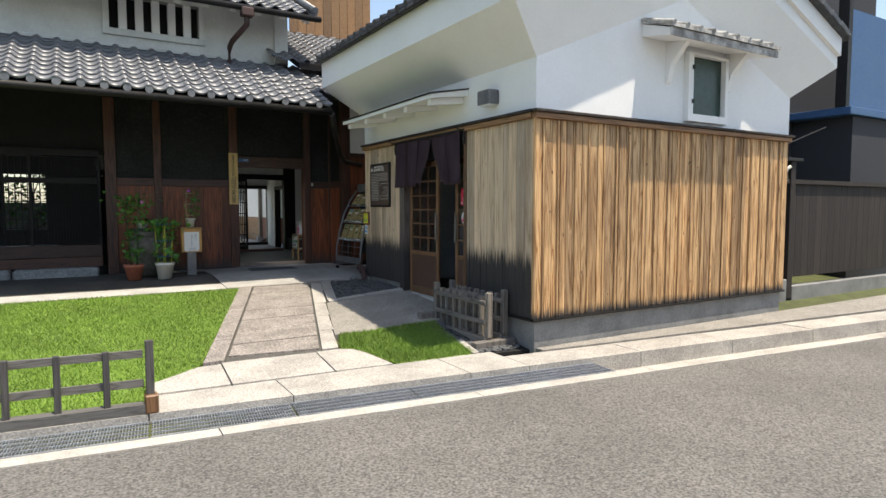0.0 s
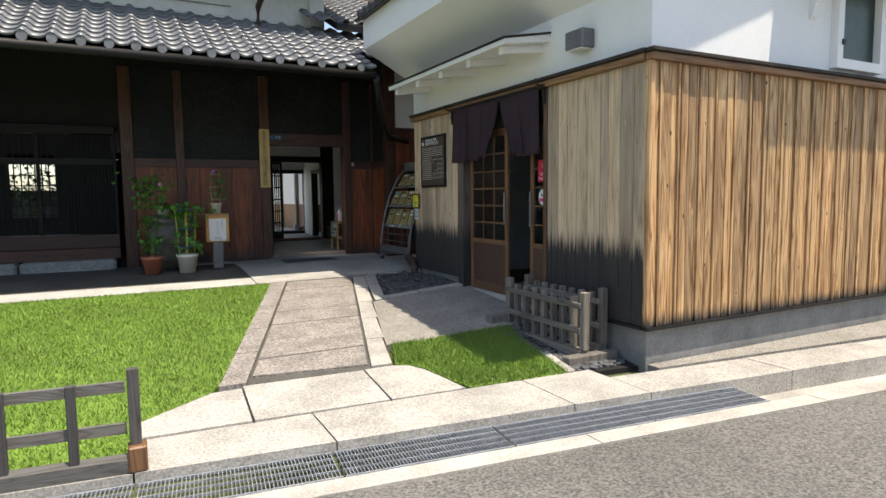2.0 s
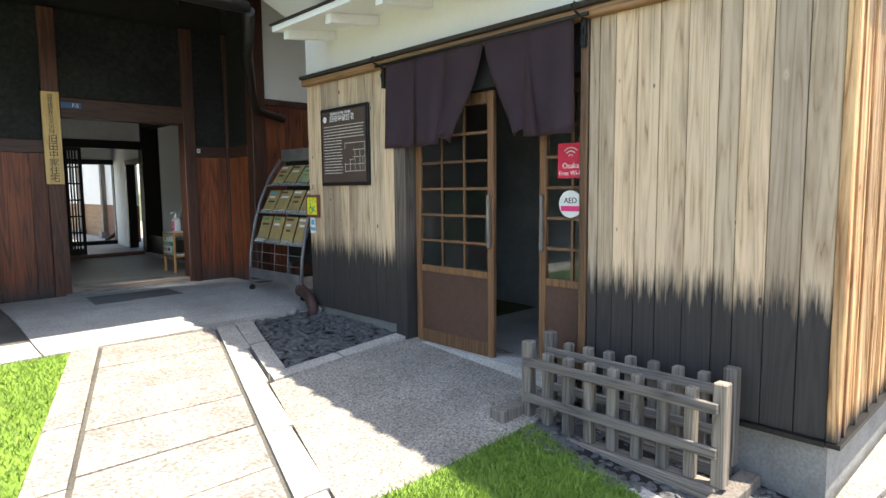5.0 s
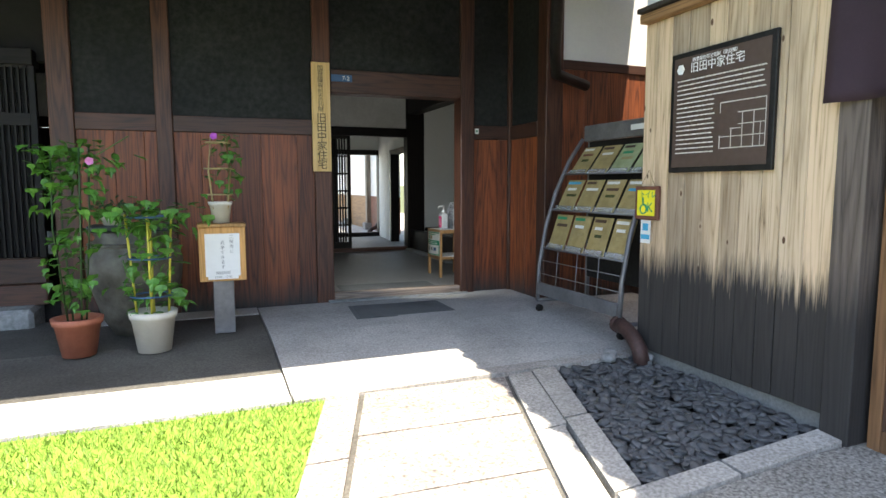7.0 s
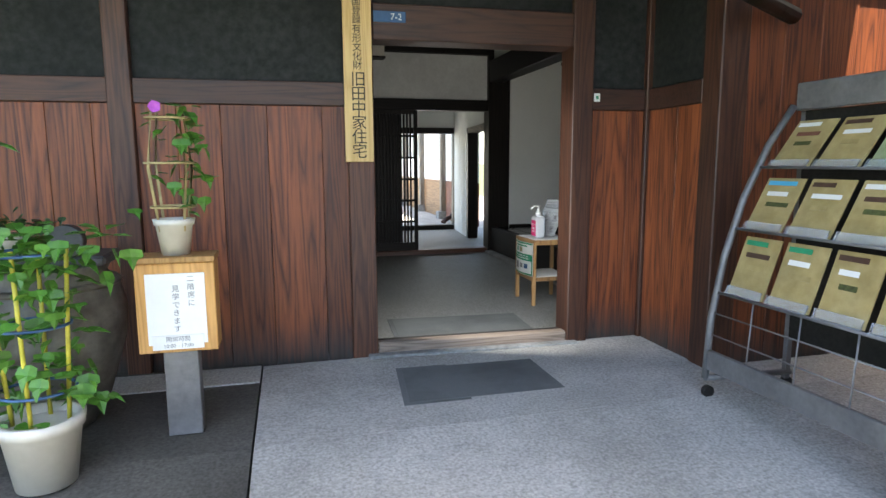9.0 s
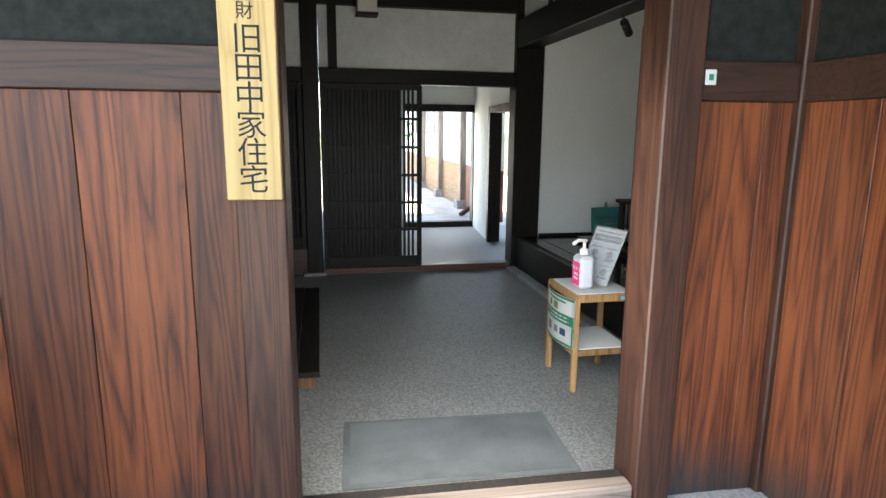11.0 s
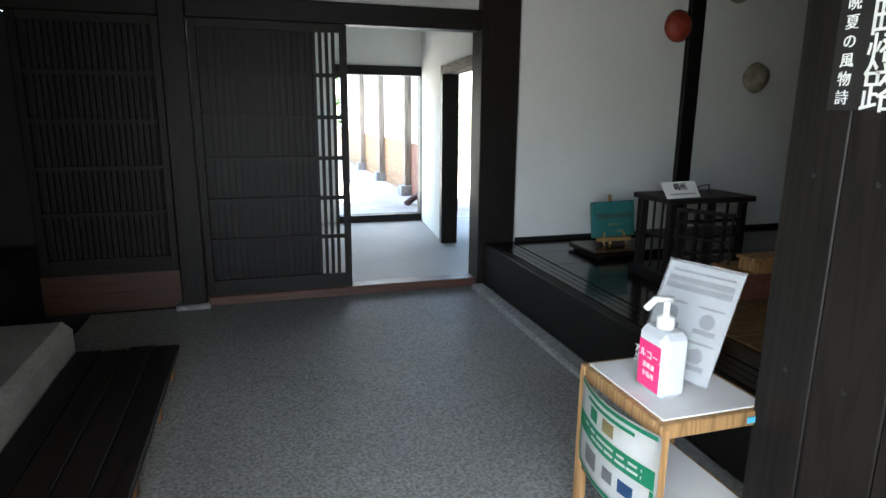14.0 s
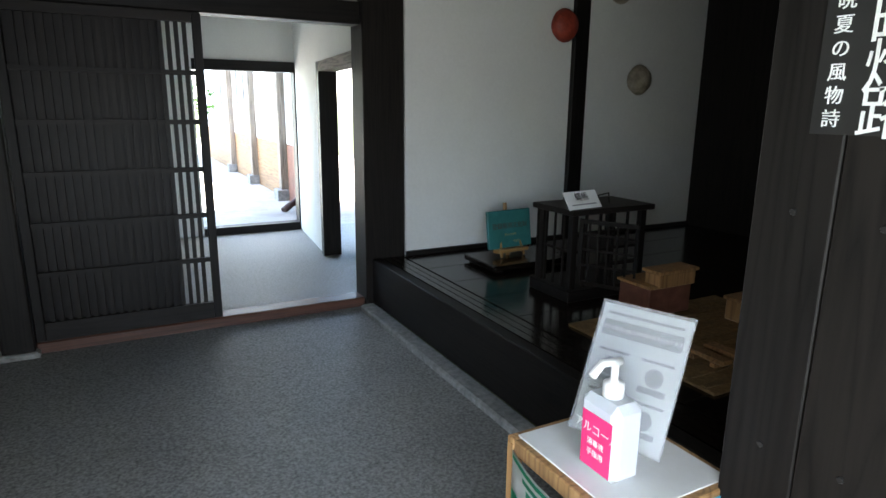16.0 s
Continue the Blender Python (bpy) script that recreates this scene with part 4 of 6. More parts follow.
while s < 7.0:
    part("board", bm_box(s + .001, 11.56 - rnd.uniform(0, .004), 0.3, s + .239, 11.60, 2.42, .002), M_RED, house)
    s += .24
part("waist_rail", bm_box(4.77, 11.545, 2.42, 7.0, 11.60, 2.50, .004), M_RED_X, house)
part("wing_wall", bm_box(4.77, 11.57, 2.502, 7.0, 11.66, 4.2), M_PLASTER, house)
part("wing_core", bm_box(4.77, 11.602, 0.2, 7.0, 11.66, 2.5), M_DARK, house)
# upper wall and its slatted window
UY = 12.08
UX0, UX1, UZ0, UZ1 = 0.86, 2.22, 4.36, 4.90
for a in ((-9, 3.75, UX0, 5.3), (UX1, 3.75, 3.75, 5.3), (UX0, 3.75, UX1, UZ0), (UX0, UZ1, UX1, 5.3)):
    part("upper_wall", bm_box(a[0], UY, a[1], a[2], UY + .15, a[3]), M_PLASTER_GREY, house)
part("upper_wall", bm_box(3.60, UY + .15, 3.75, 3.75, UY + 4, 5.3), M_PLASTER_GREY, house)
part("corner_pilaster", bm_box(3.52, UY - .06, 3.75, 3.76, UY - .001, 5.25), M_PLASTER_GREY, house)
uw = thing("slatted_window", "plastered slatted window in the upper wall", "window")
tagged(uw, kind="structure")
for a in ((UX0 - .09, UZ0 - .10, UX1 + .09, UZ0), (UX0 - .09, UZ1, UX1 + .09, UZ1 + .1), (UX0 - .09, UZ0, UX0, UZ1), (UX1, UZ0, UX1 + .09, UZ1)):
    part("window_frame", bm_box(a[0], UY - .07, a[1], a[2], UY + .05, a[3]), M_PLASTER_GREY, uw)
for k in range(5):
    x = UX0 + .14 + k * .245
    part("slat", bm_box(x, UY - .02, UZ0, x + .12, UY + .08, UZ1, .008), M_PLASTER, uw)
# black sheet paints the unlit depth between the slats
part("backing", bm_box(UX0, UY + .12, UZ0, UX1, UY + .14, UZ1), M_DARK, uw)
part("ledge", bm_box(-9, UY - .10, 3.96, 3.75, UY - .001, 4.06, .008), M_TILE_DARK, house)
part("ledge", bm_box(-9, UY - .06, 4.061, 3.75, UY - .001, 4.12, .008), M_PLASTER_GREY, house)

# lattice window of the front room
lat = thing("lattice_window", "dark wooden lattice window with the garden showing through", "window")
tagged(lat, kind="structure")
part("sill", bm_box(-3.2, FY - .10, 0.50, 0.66, FY + .1, 0.66, .006), M_RED_X, lat)
part("sill", bm_box(-3.2, FY - .09, 0.665, 0.66, FY - .02, 0.86, .006), M_RED_X, lat)
part("head", bm_box(-3.2, FY - .08, 2.30, 0.66, FY + .1, 2.42, .006), M_BLACK_X, lat)
for x in (-3.2, -2.25, -1.29, -0.33, 0.62):
    part("stile", bm_box(x, FY - .07, 0.862, x + .045, FY - .02, 2.299, .003), M_BLACK, lat)
part("rail", bm_box(-3.15, FY - .066, 1.86, 0.66, FY - .024, 1.95), M_BLACK_X, lat)
me_l = mesh_of("lattice_bar", bm_box(0, -.012, 0, .013, .012, 1.42, 0), M_BLACK)
for k in range(92):
    x = -3.14 + k * .041
    if -0.85 < x < -0.04 and k % 2:
        continue
    o = new("lattice_bar", me_l)
    o.parent, o.location = lat, (x, FY - .045, 0.87)
for z in (1.0, 1.14, 1.28, 1.42, 1.56, 1.70, 2.02, 2.11, 2.2):
    part("lattice_rail", bm_box(-3.15, FY - .030, z, 0.62, FY - .022, z + .012), M_BLACK_X, lat)
# black sheets paint the dark room behind the bars, leaving a garden gap
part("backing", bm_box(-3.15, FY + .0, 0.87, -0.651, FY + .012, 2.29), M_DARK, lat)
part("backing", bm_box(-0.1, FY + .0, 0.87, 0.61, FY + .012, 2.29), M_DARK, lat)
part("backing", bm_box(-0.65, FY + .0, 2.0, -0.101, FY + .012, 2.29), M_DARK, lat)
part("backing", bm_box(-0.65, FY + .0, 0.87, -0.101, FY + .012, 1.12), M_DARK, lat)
for a, c in ((-3.2, -2.0), (-1.97, -0.6), (-0.57, 0.6)):
    b_ = bm_box(a, FY - .28, 0.30, c, FY + .1, 0.50, .03)
    for v in b_.verts:
        v.co += Vector((0, 0, .02 * noise.noise(v.co * 3)))
    part("base_stone", b_, M_STONE, lat, "rough grey foundation stone")

# lower tiled roof
HY, HZ0, SL = 9.97, 3.07, 0.47
hroof = thing("lower_roof", "lean-to roof of silver-grey wavy clay tiles", "roof")
tagged(hroof, kind="structure")
part("roof_deck", bm_extrude([(HY + .05, HZ0 - .07), (HY + .05, HZ0 - .02), (UY - .0, HZ0 + SL * (UY - HY) - .05), (UY - .0, HZ0 + SL * (UY - HY) - .10)], 'x', -9, 3.84), M_BLACK_Y, hroof)
# unseen extra deck, added to block sun leaking onto the threshold
part("roof_deck", bm_extrude([(10.58, HZ0 + .285 - .07), (10.58, HZ0 + .285 - .02), (12.3, HZ0 + SL * (12.3 - HY) - .05), (12.3, HZ0 + SL * (12.3 - HY) - .10)], 'x', 3.845, 5.6), M_BLACK_Y, hroof)
part("eave_board", bm_box(-9, HY + .0, HZ0 - .12, 3.84, HY + .04, HZ0 - .03), M_BLACK_X, hroof)
for k in range(34):
    x = -8.8 + k * .39
    if x < 3.75:
        part("rafter", bm_extrude([(HY + .1, HZ0 - .15), (HY + .1, HZ0 - .075), (FY, HZ0 + SL * (FY - HY) - .12), (FY, HZ0 + SL * (FY - HY) - .21)], 'x', x, x + .05), M_BLACK_Y, hroof)
gut = thing("roof_gutter", "dark brown half-round gutter under the tiled eave", "gutter")
part("channel", bm_tube([(-9, HY - .055, HZ0 - .075), (3.8, HY - .055, HZ0 - .10)], .05, 10), M_IRON, gut)


def tile_mesh(w, length, name, material):
    """One pantile: a wave across, lifted at its lower edge, with real thickness."""
    b_ = bmesh.new()
    prof = [(0.0, .030), (.10, .052), (.20, .058), (.30, .045), (.40, .018), (.55, .002), (.72, .0), (.88, .008), (1.0, .030)]
    hi = [[b_.verts.new((u * w, v * length, z + (0.026 if v == 0 else 0.004))) for u, z in prof] for v in (0, 1.12)]
    lo = [[b_.verts.new((u * w, v * length, z + (0.026 if v == 0 else 0.004) - .02)) for u, z in prof] for v in (0, 1.12)]
    n = len(prof)
    for k in range(n - 1):
        b_.faces.new((hi[0][k], hi[0][k + 1], hi[1][k + 1], hi[1][k])).smooth = True
        b_.faces.new((lo[0][k + 1], hi[0][k + 1], hi[0][k], lo[0][k]))
    b_.faces.new((hi[0][0], hi[1][0], lo[1][0], lo[0][0]))
    return mesh_of(name, b_, material)


TW, TL = 0.265, 0.235
slope = math.degrees(math.atan(SL))
me_t = tile_mesh(TW, TL, "roof_tile", M_TILE)
me_e = mesh_of("eave_roundel", bm_lathe([(.048, 0), (.052, .008), (.050, .03)], 14), M_TILE)
cosl = math.cos(math.radians(slope))
far = bmesh.new()
rows_n = int((UY - .1 - HY + .06) / (TL * cosl)) + 1
for i in range(int((5.4 + 9) / TW)):
    x = 5.4 - (i + 1) * TW
    for j in range(rows_n):
        y = HY - .06 + j * TL * cosl
        if x + TW > 3.95 and y < 10.5:
            continue
        mt = pose(x, y, HZ0 + SL * (y - HY) + .01 + rnd.uniform(-.002, .002), slope, 0, rnd.uniform(-.5, .5))
        if i < 29:
            o = new("roof_tile", me_t)
            o.parent = hroof
            o.matrix_world = mt
        else:
            tmp = me_t.copy()
            tmp.transform(mt)
            far.from_mesh(tmp)
            bpy.data.meshes.remove(tmp)
    if x > 3.7:
        continue
    o = new("eave_roundel", me_e)
    o.parent = hroof
    o.matrix_world = pose(x + .05, HY - .055, HZ0 - .01, 90, 0, 0)
tagged(part("tile_field", far, M_TILE, hroof), kind="stuff")

# upper roof: eave and tiles just above the upper wall
uroof = thing("upper_roof", "upper roof eave with grey tiles and white rafter ends", "roof")
tagged(uroof, kind="structure")
VY0, VZ0 = 11.25, 4.74
part("roof_deck", bm_extrude([(VY0, VZ0 + .02), (VY0, VZ0 + .08), (VY0 + 5, VZ0 + .08 + 5 * .5), (VY0 + 5, VZ0 + .02 + 5 * .5)], 'x', -9, 4.05), M_PLASTER_GREY, uroof)
for k in range(28):
    x = 3.9 - k * .42
    part("rafter_end", bm_extrude([(VY0 + .1, VZ0 - .03), (VY0 + .1, VZ0 + .03), (UY, VZ0 + .46), (UY, VZ0 + .36)], 'x', x - .05, x + .05), M_PLASTER, uroof)
b_ = bmesh.new()
for i in range(48):
    for j in range(6):
        tmp = me_t.copy()
        y = VY0 - .06 + j * TL * .89
        tmp.transform(pose(4.05 - (i + 1) * TW, y, VZ0 + .09 + .5 * (y - VY0), 26.6, 0, 0))
        b_.from_mesh(tmp)
        bpy.data.meshes.remove(tmp)
tagged(part("tile_field", b_, M_TILE, uroof), kind="stuff")
for k in range(6):
    part("verge_roll", bm_tube([(4.0 - .0 * k, VY0 - .08, VZ0 + .16), (4.0, VY0 + 3, VZ0 + .16 + 1.5)], .06, 8), M_TILE, uroof) if k == 0 else None
ug = thing("roof_gutter", "brown gutter of the upper roof with bent downpipe", "gutter")
part("channel", bm_tube([(-9, VY0 - .12, VZ0 + .02), (4.08, VY0 - .12, VZ0 - .0)], .05, 10), M_IRON, ug)
part("hopper", bm_box(2.72, VY0 - .2, VZ0 - .14, 2.92, VY0 - .04, VZ0 + .0, .015), M_RUSTPIPE, ug)
part("downpipe", bm_tube([(2.82, VY0 - .12, VZ0 - .1), (2.82, VY0 - .10, VZ0 - .26), (2.70, UY - .35, VZ0 - .42), (2.68, UY - .25, VZ0 - .5), (2.68, UY - .2, 4.0), (2.7, UY - .3, 3.86)], .045, 10), M_RUSTPIPE, ug)
part("downpipe", bm_tube([(3.8, HY - .08, HZ0 - .13), (4.12, 10.6, HZ0 - .35), (4.35, 11.0, HZ0 - .62), (4.55, 11.3, HZ0 - .75), (4.95, 11.45, HZ0 - .8)], .045, 10), M_IRON, ug)
# further roof at the back and a boarded gable
broof = thing("rear_roof", "tiled rear roof with small boarded gable above", "roof")
tagged(broof, kind="structure")
b_ = bmesh.new()
for i in range(22):
    for j in range(14):
        tmp = me_t.copy()
        y = 11.5 + j * TL * .89
        tmp.transform(pose(9.2 - (i + 1) * TW, y, 4.05 + .45 * (y - 11.5), 24.2, 0, 0))
        b_.from_mesh(tmp)
        bpy.data.meshes.remove(tmp)
tagged(part("tile_field", b_, M_TILE, broof), kind="stuff")
part("roof_deck", bm_extrude([(11.4, 3.92), (11.4, 4.03), (14.6, 5.47), (14.6, 5.36)], 'x', 3.77, 9.2), M_BLACK_Y, broof)
for k in range(10):
    part("gable_board", bm_box(4.6 + k * .2, 14.6, 5.3, 4.79 + k * .2, 14.65, 7.0), M_CEDAR_BEAM, broof)

# ---------------- entrance hall ----------------
BY = 16.23            # rear screen of the hall
hall = thing("entrance_hall", "earthen entrance hall with black timbers and white plaster", "room")
tagged(hall, kind="structure")
setting("floor", bm_box(2.3, FY + .03, 0.2, 4.93, BY - .06, FZ), M_TATAKI, "grey pebble-dash cement floor of the hall", "floor")
setting("ceiling", bm_box(-4, FY + .14, 3.35, 8.2, 20.0, 3.42), M_BLACK_X, "black boarded ceiling", "ceiling")
# west side: closed dark wall, and the step with a bench
part("west_wall", bm_box(2.02, FY + .14, 0.2, 2.12, 12.9, 3.34), M_BLACK, hall)
part("west_platform", bm_box(-4, 13.0, 0.2, 2.05, BY - .05, 0.82), M_BLACK_Y, hall)
# rear wall: west lattice panel, post, sliding lattice, doorway, post, white walls
for a, c in ((2.84, 2.99), (4.86, 5.14)):
    part("post", bm_box(a, BY - .09, FZ - .02, c, BY + .12, 3.34, .008), M_BLACK, hall)
    part("post_stone", bm_box(a - .04, BY - .12, FZ - .1, c + .02, BY + .1, FZ + .03, .01), M_STONE, hall) if a < 4 else None
part("cross_beam", bm_box(-1.5, BY - .07, 2.17, 2.839, BY + .07, 2.30, .006), M_BLACK_X, hall)
part("cross_beam", bm_box(2.991, BY - .07, 2.17, 4.859, BY + .07, 2.30, .006), M_BLACK_X, hall)
part("threshold", bm_box(2.991, BY - .055, FZ - .05, 4.859, BY + .08, FZ + .06, .008), M_RED_X, hall, "worn reddish threshold beam")
# white plaster given the grey material, so its shade is in the colour
part("upper_plaster", bm_box(-1.0, BY - .01, 2.302, 2.839, BY + .04, 2.85), M_PLASTER_GREY, hall)
part("upper_plaster", bm_box(2.991, BY - .01, 2.302, 4.859, BY + .04, 2.85), M_PLASTER_GREY, hall)
part("upper_post", bm_box(3.08, BY - .05, 2.301, 3.16, BY - .012, 2.85), M_BLACK, hall)
part("upper_beam", bm_box(-1.0, BY - .08, 2.852, 4.859, BY + .08, 3.05), M_BLACK_X, hall)
part("lower_panel", bm_box(2.0, BY - .02, FZ, 2.839, BY + .03, 0.62), M_RED_X, hall)
part("dark_above", bm_box(-1.0, BY - .02, 3.051, 4.859, BY + .04, 3.34), M_DARK, hall)
for y in (13.4, 14.4, 15.4):
    part("ceiling_beam", bm_box(2.12, y, 3.1, 8.0, y + .16, 3.34), M_BLACK_X, hall)
part("long_beam", bm_box(4.86, FY + .35, 2.52, 5.06, BY - .1, 2.78, .01), M_BLACK_Y, hall, "heavy black beam over the raised floor")
part("beam_plaster", bm_box(4.92, FY + .35, 2.782, 4.98, BY - .1, 3.34), M_PLASTER_IN, hall)
for y in (13.6, 14.5, 15.4):
    part("strut", bm_box(4.90, y, 2.783, 4.918, y + .07, 3.34), M_BLACK, hall)
# white rear wall of the raised room
part("rear_plaster", bm_box(5.141, BY - .10, 0.70, 6.47, BY + .02, 3.34), M_PLASTER_IN, hall)
part("rear_post", bm_box(6.47, BY - .14, 0.70, 6.60, BY + .02, 3.34, .005), M_BLACK, hall)
part("rear_plaster", bm_box(6.601, BY - .10, 0.70, 7.86, BY + .02, 3.34), M_PLASTER_IN, hall)
part("skirting", bm_box(5.141, BY - .125, 0.70, 6.469, BY - .101, 0.73), M_BLACK_X, hall)
part("skirting", bm_box(6.601, BY - .125, 0.70, 7.86, BY - .101, 0.73), M_BLACK_X, hall)
part("east_wall", bm_box(7.87, FY + .14, 0.2, 8.0, BY + .02, 3.34), M_BLACK, hall)
part("south_wall", bm_box(4.25, FY + .146, 0.2, 7.86, FY + .22, 3.34), M_PLASTER_IN, hall)
# raised floor with lacquered boards and grooved edge
rf = thing("raised_floor", "raised floor of glossy black boards with grooved edge", "floor")
tagged(rf, kind="structure")
EXR = 4.90
part("edge_beam", bm_box(EXR, 12.45, 0.40, EXR + .07, BY - .1, 0.70, .005), M_BLACK_Y, rf)
for k in range(3):
    part("track", bm_box(EXR + .075 + k * .045, 12.45, 0.64, EXR + .115 + k * .045, BY - .1, 0.699), M_FLOORBOARD, rf)
y = 12.45
while y < BY - .12:
    w = min(.33, BY - .1 - y)
    part("floorboard", bm_box(EXR + .215, y + .001, 0.62, 7.86, y + w - .001, 0.70, .002), M_FLOORBOARD, rf)
    y += w
part("kerb_stone", bm_box(4.80, 12.6, FZ - .05, EXR - .002, BY - .12, FZ + .035, .01), M_STONE, rf, "narrow grey kerb stone under the edge")
# open entrance door, slid to the side, facing across the doorway
leaf = thing("entrance_door", "dark plank entrance door standing open against the wall", "door")
tagged(leaf, kind="structure")
for a, c in ((12.53, 12.70), (12.703, 12.88), (12.883, 13.05), (13.053, 13.20)):
    part("plank", bm_box(4.533, a, FZ + .03, 4.573, c, 2.25, .003), M_BLACK, leaf)
part("rail", bm_box(4.575, 12.53, 0.6, 4.60, 13.20, 0.72), M_BLACK_Y, leaf)
part("latch", bm_box(4.522, 12.58, .62, 4.5325, 12.61, .72, .002), M_STEEL, leaf)
r = random.Random(3)
for z in (0.6, 1.05, 1.5, 1.95):
    for y in (12.56, 12.66, 12.75, 12.84, 12.97, 13.12):
        part("nail", bm_lathe([(.007, 0), (.005, .003)], 8), M_IRON, leaf).matrix_local = pose(4.5325, y, z + r.uniform(-.01, .01), 0, -90, 0)
poster = thing("festival_poster", "black poster with white calligraphy and glowing candle lights", "poster")
part("sheet", bm_box(4.5295, 12.68, 1.645, 4.5320, 13.11, 2.28), M_INK, poster)
words("lettering", "富田林寺内町燈路", .088, Matrix(((0, 0, -1, 4.5285), (-1, 0, 0, 12.995), (0, 1, 0, 2.165), (0, 0, 0, 1))), M_WHITE, poster, step=.07)
words("lettering", "町とお寺を照らす晩夏の風物詩", .031, Matrix(((0, 0, -1, 4.5285), (-1, 0, 0, 13.078), (0, 1, 0, 2.15), (0, 0, 0, 1))), M_WHITE, poster, step=.037)
m, t, b, _, link = nodes_of("printed_candle")
b.inputs["Base Color"].default_value = (0.95, 0.45, 0.12, 1)
for k, (y, z) in enumerate(((12.71, 1.86), (12.68, 1.885), (12.65, 1.90), (12.625, 1.91), (12.60, 1.92), (12.58, 1.925))):
    part("candle", bm_box(4.5280, y + .129, z - .07, 4.5294, y + .151, z - .032), m, poster)
part("red_ground", bm_box(4.5288, 12.685, 1.655, 4.5294, 12.90, 1.765), surface("dark_red_print", (0.10, 0.012, 0.008), (0.18, 0.03, 0.015), 0.5, 12, 8, 0), poster)
# doormats
for nm, poly, z in (("doormat", [(2.88, 11.46), (3.87, 11.45), (3.98, 11.98), (2.93, 12.0)], None), ("doormat", [(3.02, 12.50), (3.99, 12.46), (4.02, 13.0), (3.05, 13.06)], FZ)):
    mt_ = thing(nm, "flat grey-green rubber doormat on the floor", "doormat")
    cx, cy = sum(p[0] for p in poly) / 4, sum(p[1] for p in poly) / 4
    zz = z if z else 0.36
    part("pad", bm_prism([(cx + (x - cx) * .94, cy + (y - cy) * .9) for x, y in poly], zz + .001, zz + .009), M_MAT, mt_)
    part("rim", bm_prism(poly, zz + .001, zz + .006), M_MAT, mt_)


# lattice doors
def lattice_door(x0, x1, y, z0, z1, rails, pitch, label, group):
    d = thing("lattice_door", label, "door", group)
    part("stile", bm_box(x0, y - .018, z0, x0 + .045, y + .018, z1, .003), M_BLACK, d)
    part("stile", bm_box(x1 - .045, y - .018, z0, x1, y + .018, z1, .003), M_BLACK, d)
    part("rail", bm_box(x0 + .046, y - .016, z0, x1 - .046, y + .016, z0 + .10), M_BLACK_X, d)
    part("rail", bm_box(x0 + .046, y - .016, z1 - .05, x1 - .046, y + .016, z1), M_BLACK_X, d)
    for k in range(1, rails):
        z = z0 + .10 + (z1 - z0 - .15) * k / rails
        part("rail", bm_box(x0 + .046, y - .019, z - .013, x1 - .046, y + .004, z + .013), M_BLACK_X, d)
    n = int((x1 - x0 - .09) / pitch)
    pitch = (x1 - x0 - .09) / n
    me_b = mesh_of("lattice_bar", bm_box(-.011, -.007, z0 + .1, .011, .011, z1 - .05), M_BLACK)
    for k in range(1, n):
        o = new("lattice_bar", me_b)
        o.parent, o.location = d, (x0 + .045 + k * pitch, y + .004, 0)
    return d


lattice_door(2.995, 3.945, BY - .035, FZ + .062, 2.168, 6, .040, "black wooden lattice sliding door, drawn half open", "lattice doors of the hall")
# black board added in place of a second lattice, keeps the gaps dark
part("screen_board", bm_box(3.0, BY + .03, FZ + .062, 3.74, BY + .05, 2.168), M_BLACK, hall)
lattice_door(2.06, 2.835, BY - .03, 0.622, 2.168, 5, .034, "fixed black lattice panel beside the post", "lattice doors of the hall")
# black sheet paints darkness behind the fixed lattice
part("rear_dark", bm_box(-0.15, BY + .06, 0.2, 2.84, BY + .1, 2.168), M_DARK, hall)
lh = thing("hanging_lantern", "square paper lantern hanging below the ceiling", "lantern")
part("shade", bm_box(3.33, 15.85, 2.74, 3.50, 16.02, 2.92, .006), M_CREAM, lh)
part("frame", bm_box(3.32, 15.84, 2.722, 3.51, 16.03, 2.739), M_BLACK_X, lh)
part("cord", bm_tube([(3.415, 15.935, 2.92), (3.415, 15.935, 3.34)], .006, 6), M_IRON, lh)
for x, y, z in ((5.0, 14.3, 2.47), (5.3, 13.6, 2.50)):
    sp = thing("spotlight", "small black ceiling spotlight, lit", "spotlight", "spotlights")
    part("barrel", bm_tube([(x, y, z), (x + .09, y + .09, z - .06)], .028, 12), M_IRON, sp)
    part("bulb", bm_tube([(x + .0905, y + .0905, z - .0605), (x + .094, y + .094, z - .063)], .022, 12), M_GLOW, sp)
    part("stem", bm_tube([(x, y, z), (x - .01, y, 2.53 if x < 5.1 else 3.34)], .008, 6), M_IRON, sp)

# step stone, and slatted bench by the west side
st = thing("step_block", "pale plastered step block with rounded edge", "step")
part("block", bm_box(1.9, 13.3, 0.37, 2.48, 15.2, 0.66, .04), M_PLINTH, st)
bench = thing("step_bench", "low dark plank step bench on short feet", "bench")
for k in range(4):
    part("plank", bm_box(2.49 + k * .115, 13.35, 0.49, 2.60 + k * .115, 15.12 - .02 * (k % 2), 0.52, .004), M_BLACK_Y, bench)
for y in (13.5, 14.05, 14.6, 15.0):
    part("foot", bm_box(2.51, y, FZ, 2.92, y + .06, 0.489, .005), M_DOORWOOD, bench)
shelf = thing("reception_shelf", "dark counter at the platform edge with printed papers", "counter")
part("top", bm_box(1.2, 13.4, 0.86, 2.0, 15.0, 0.90, .005), M_BLACK_Y, shelf)
part("front", bm_box(1.25, 13.45, 0.82, 1.95, 14.95, 0.859), M_BLACK_Y, shelf)
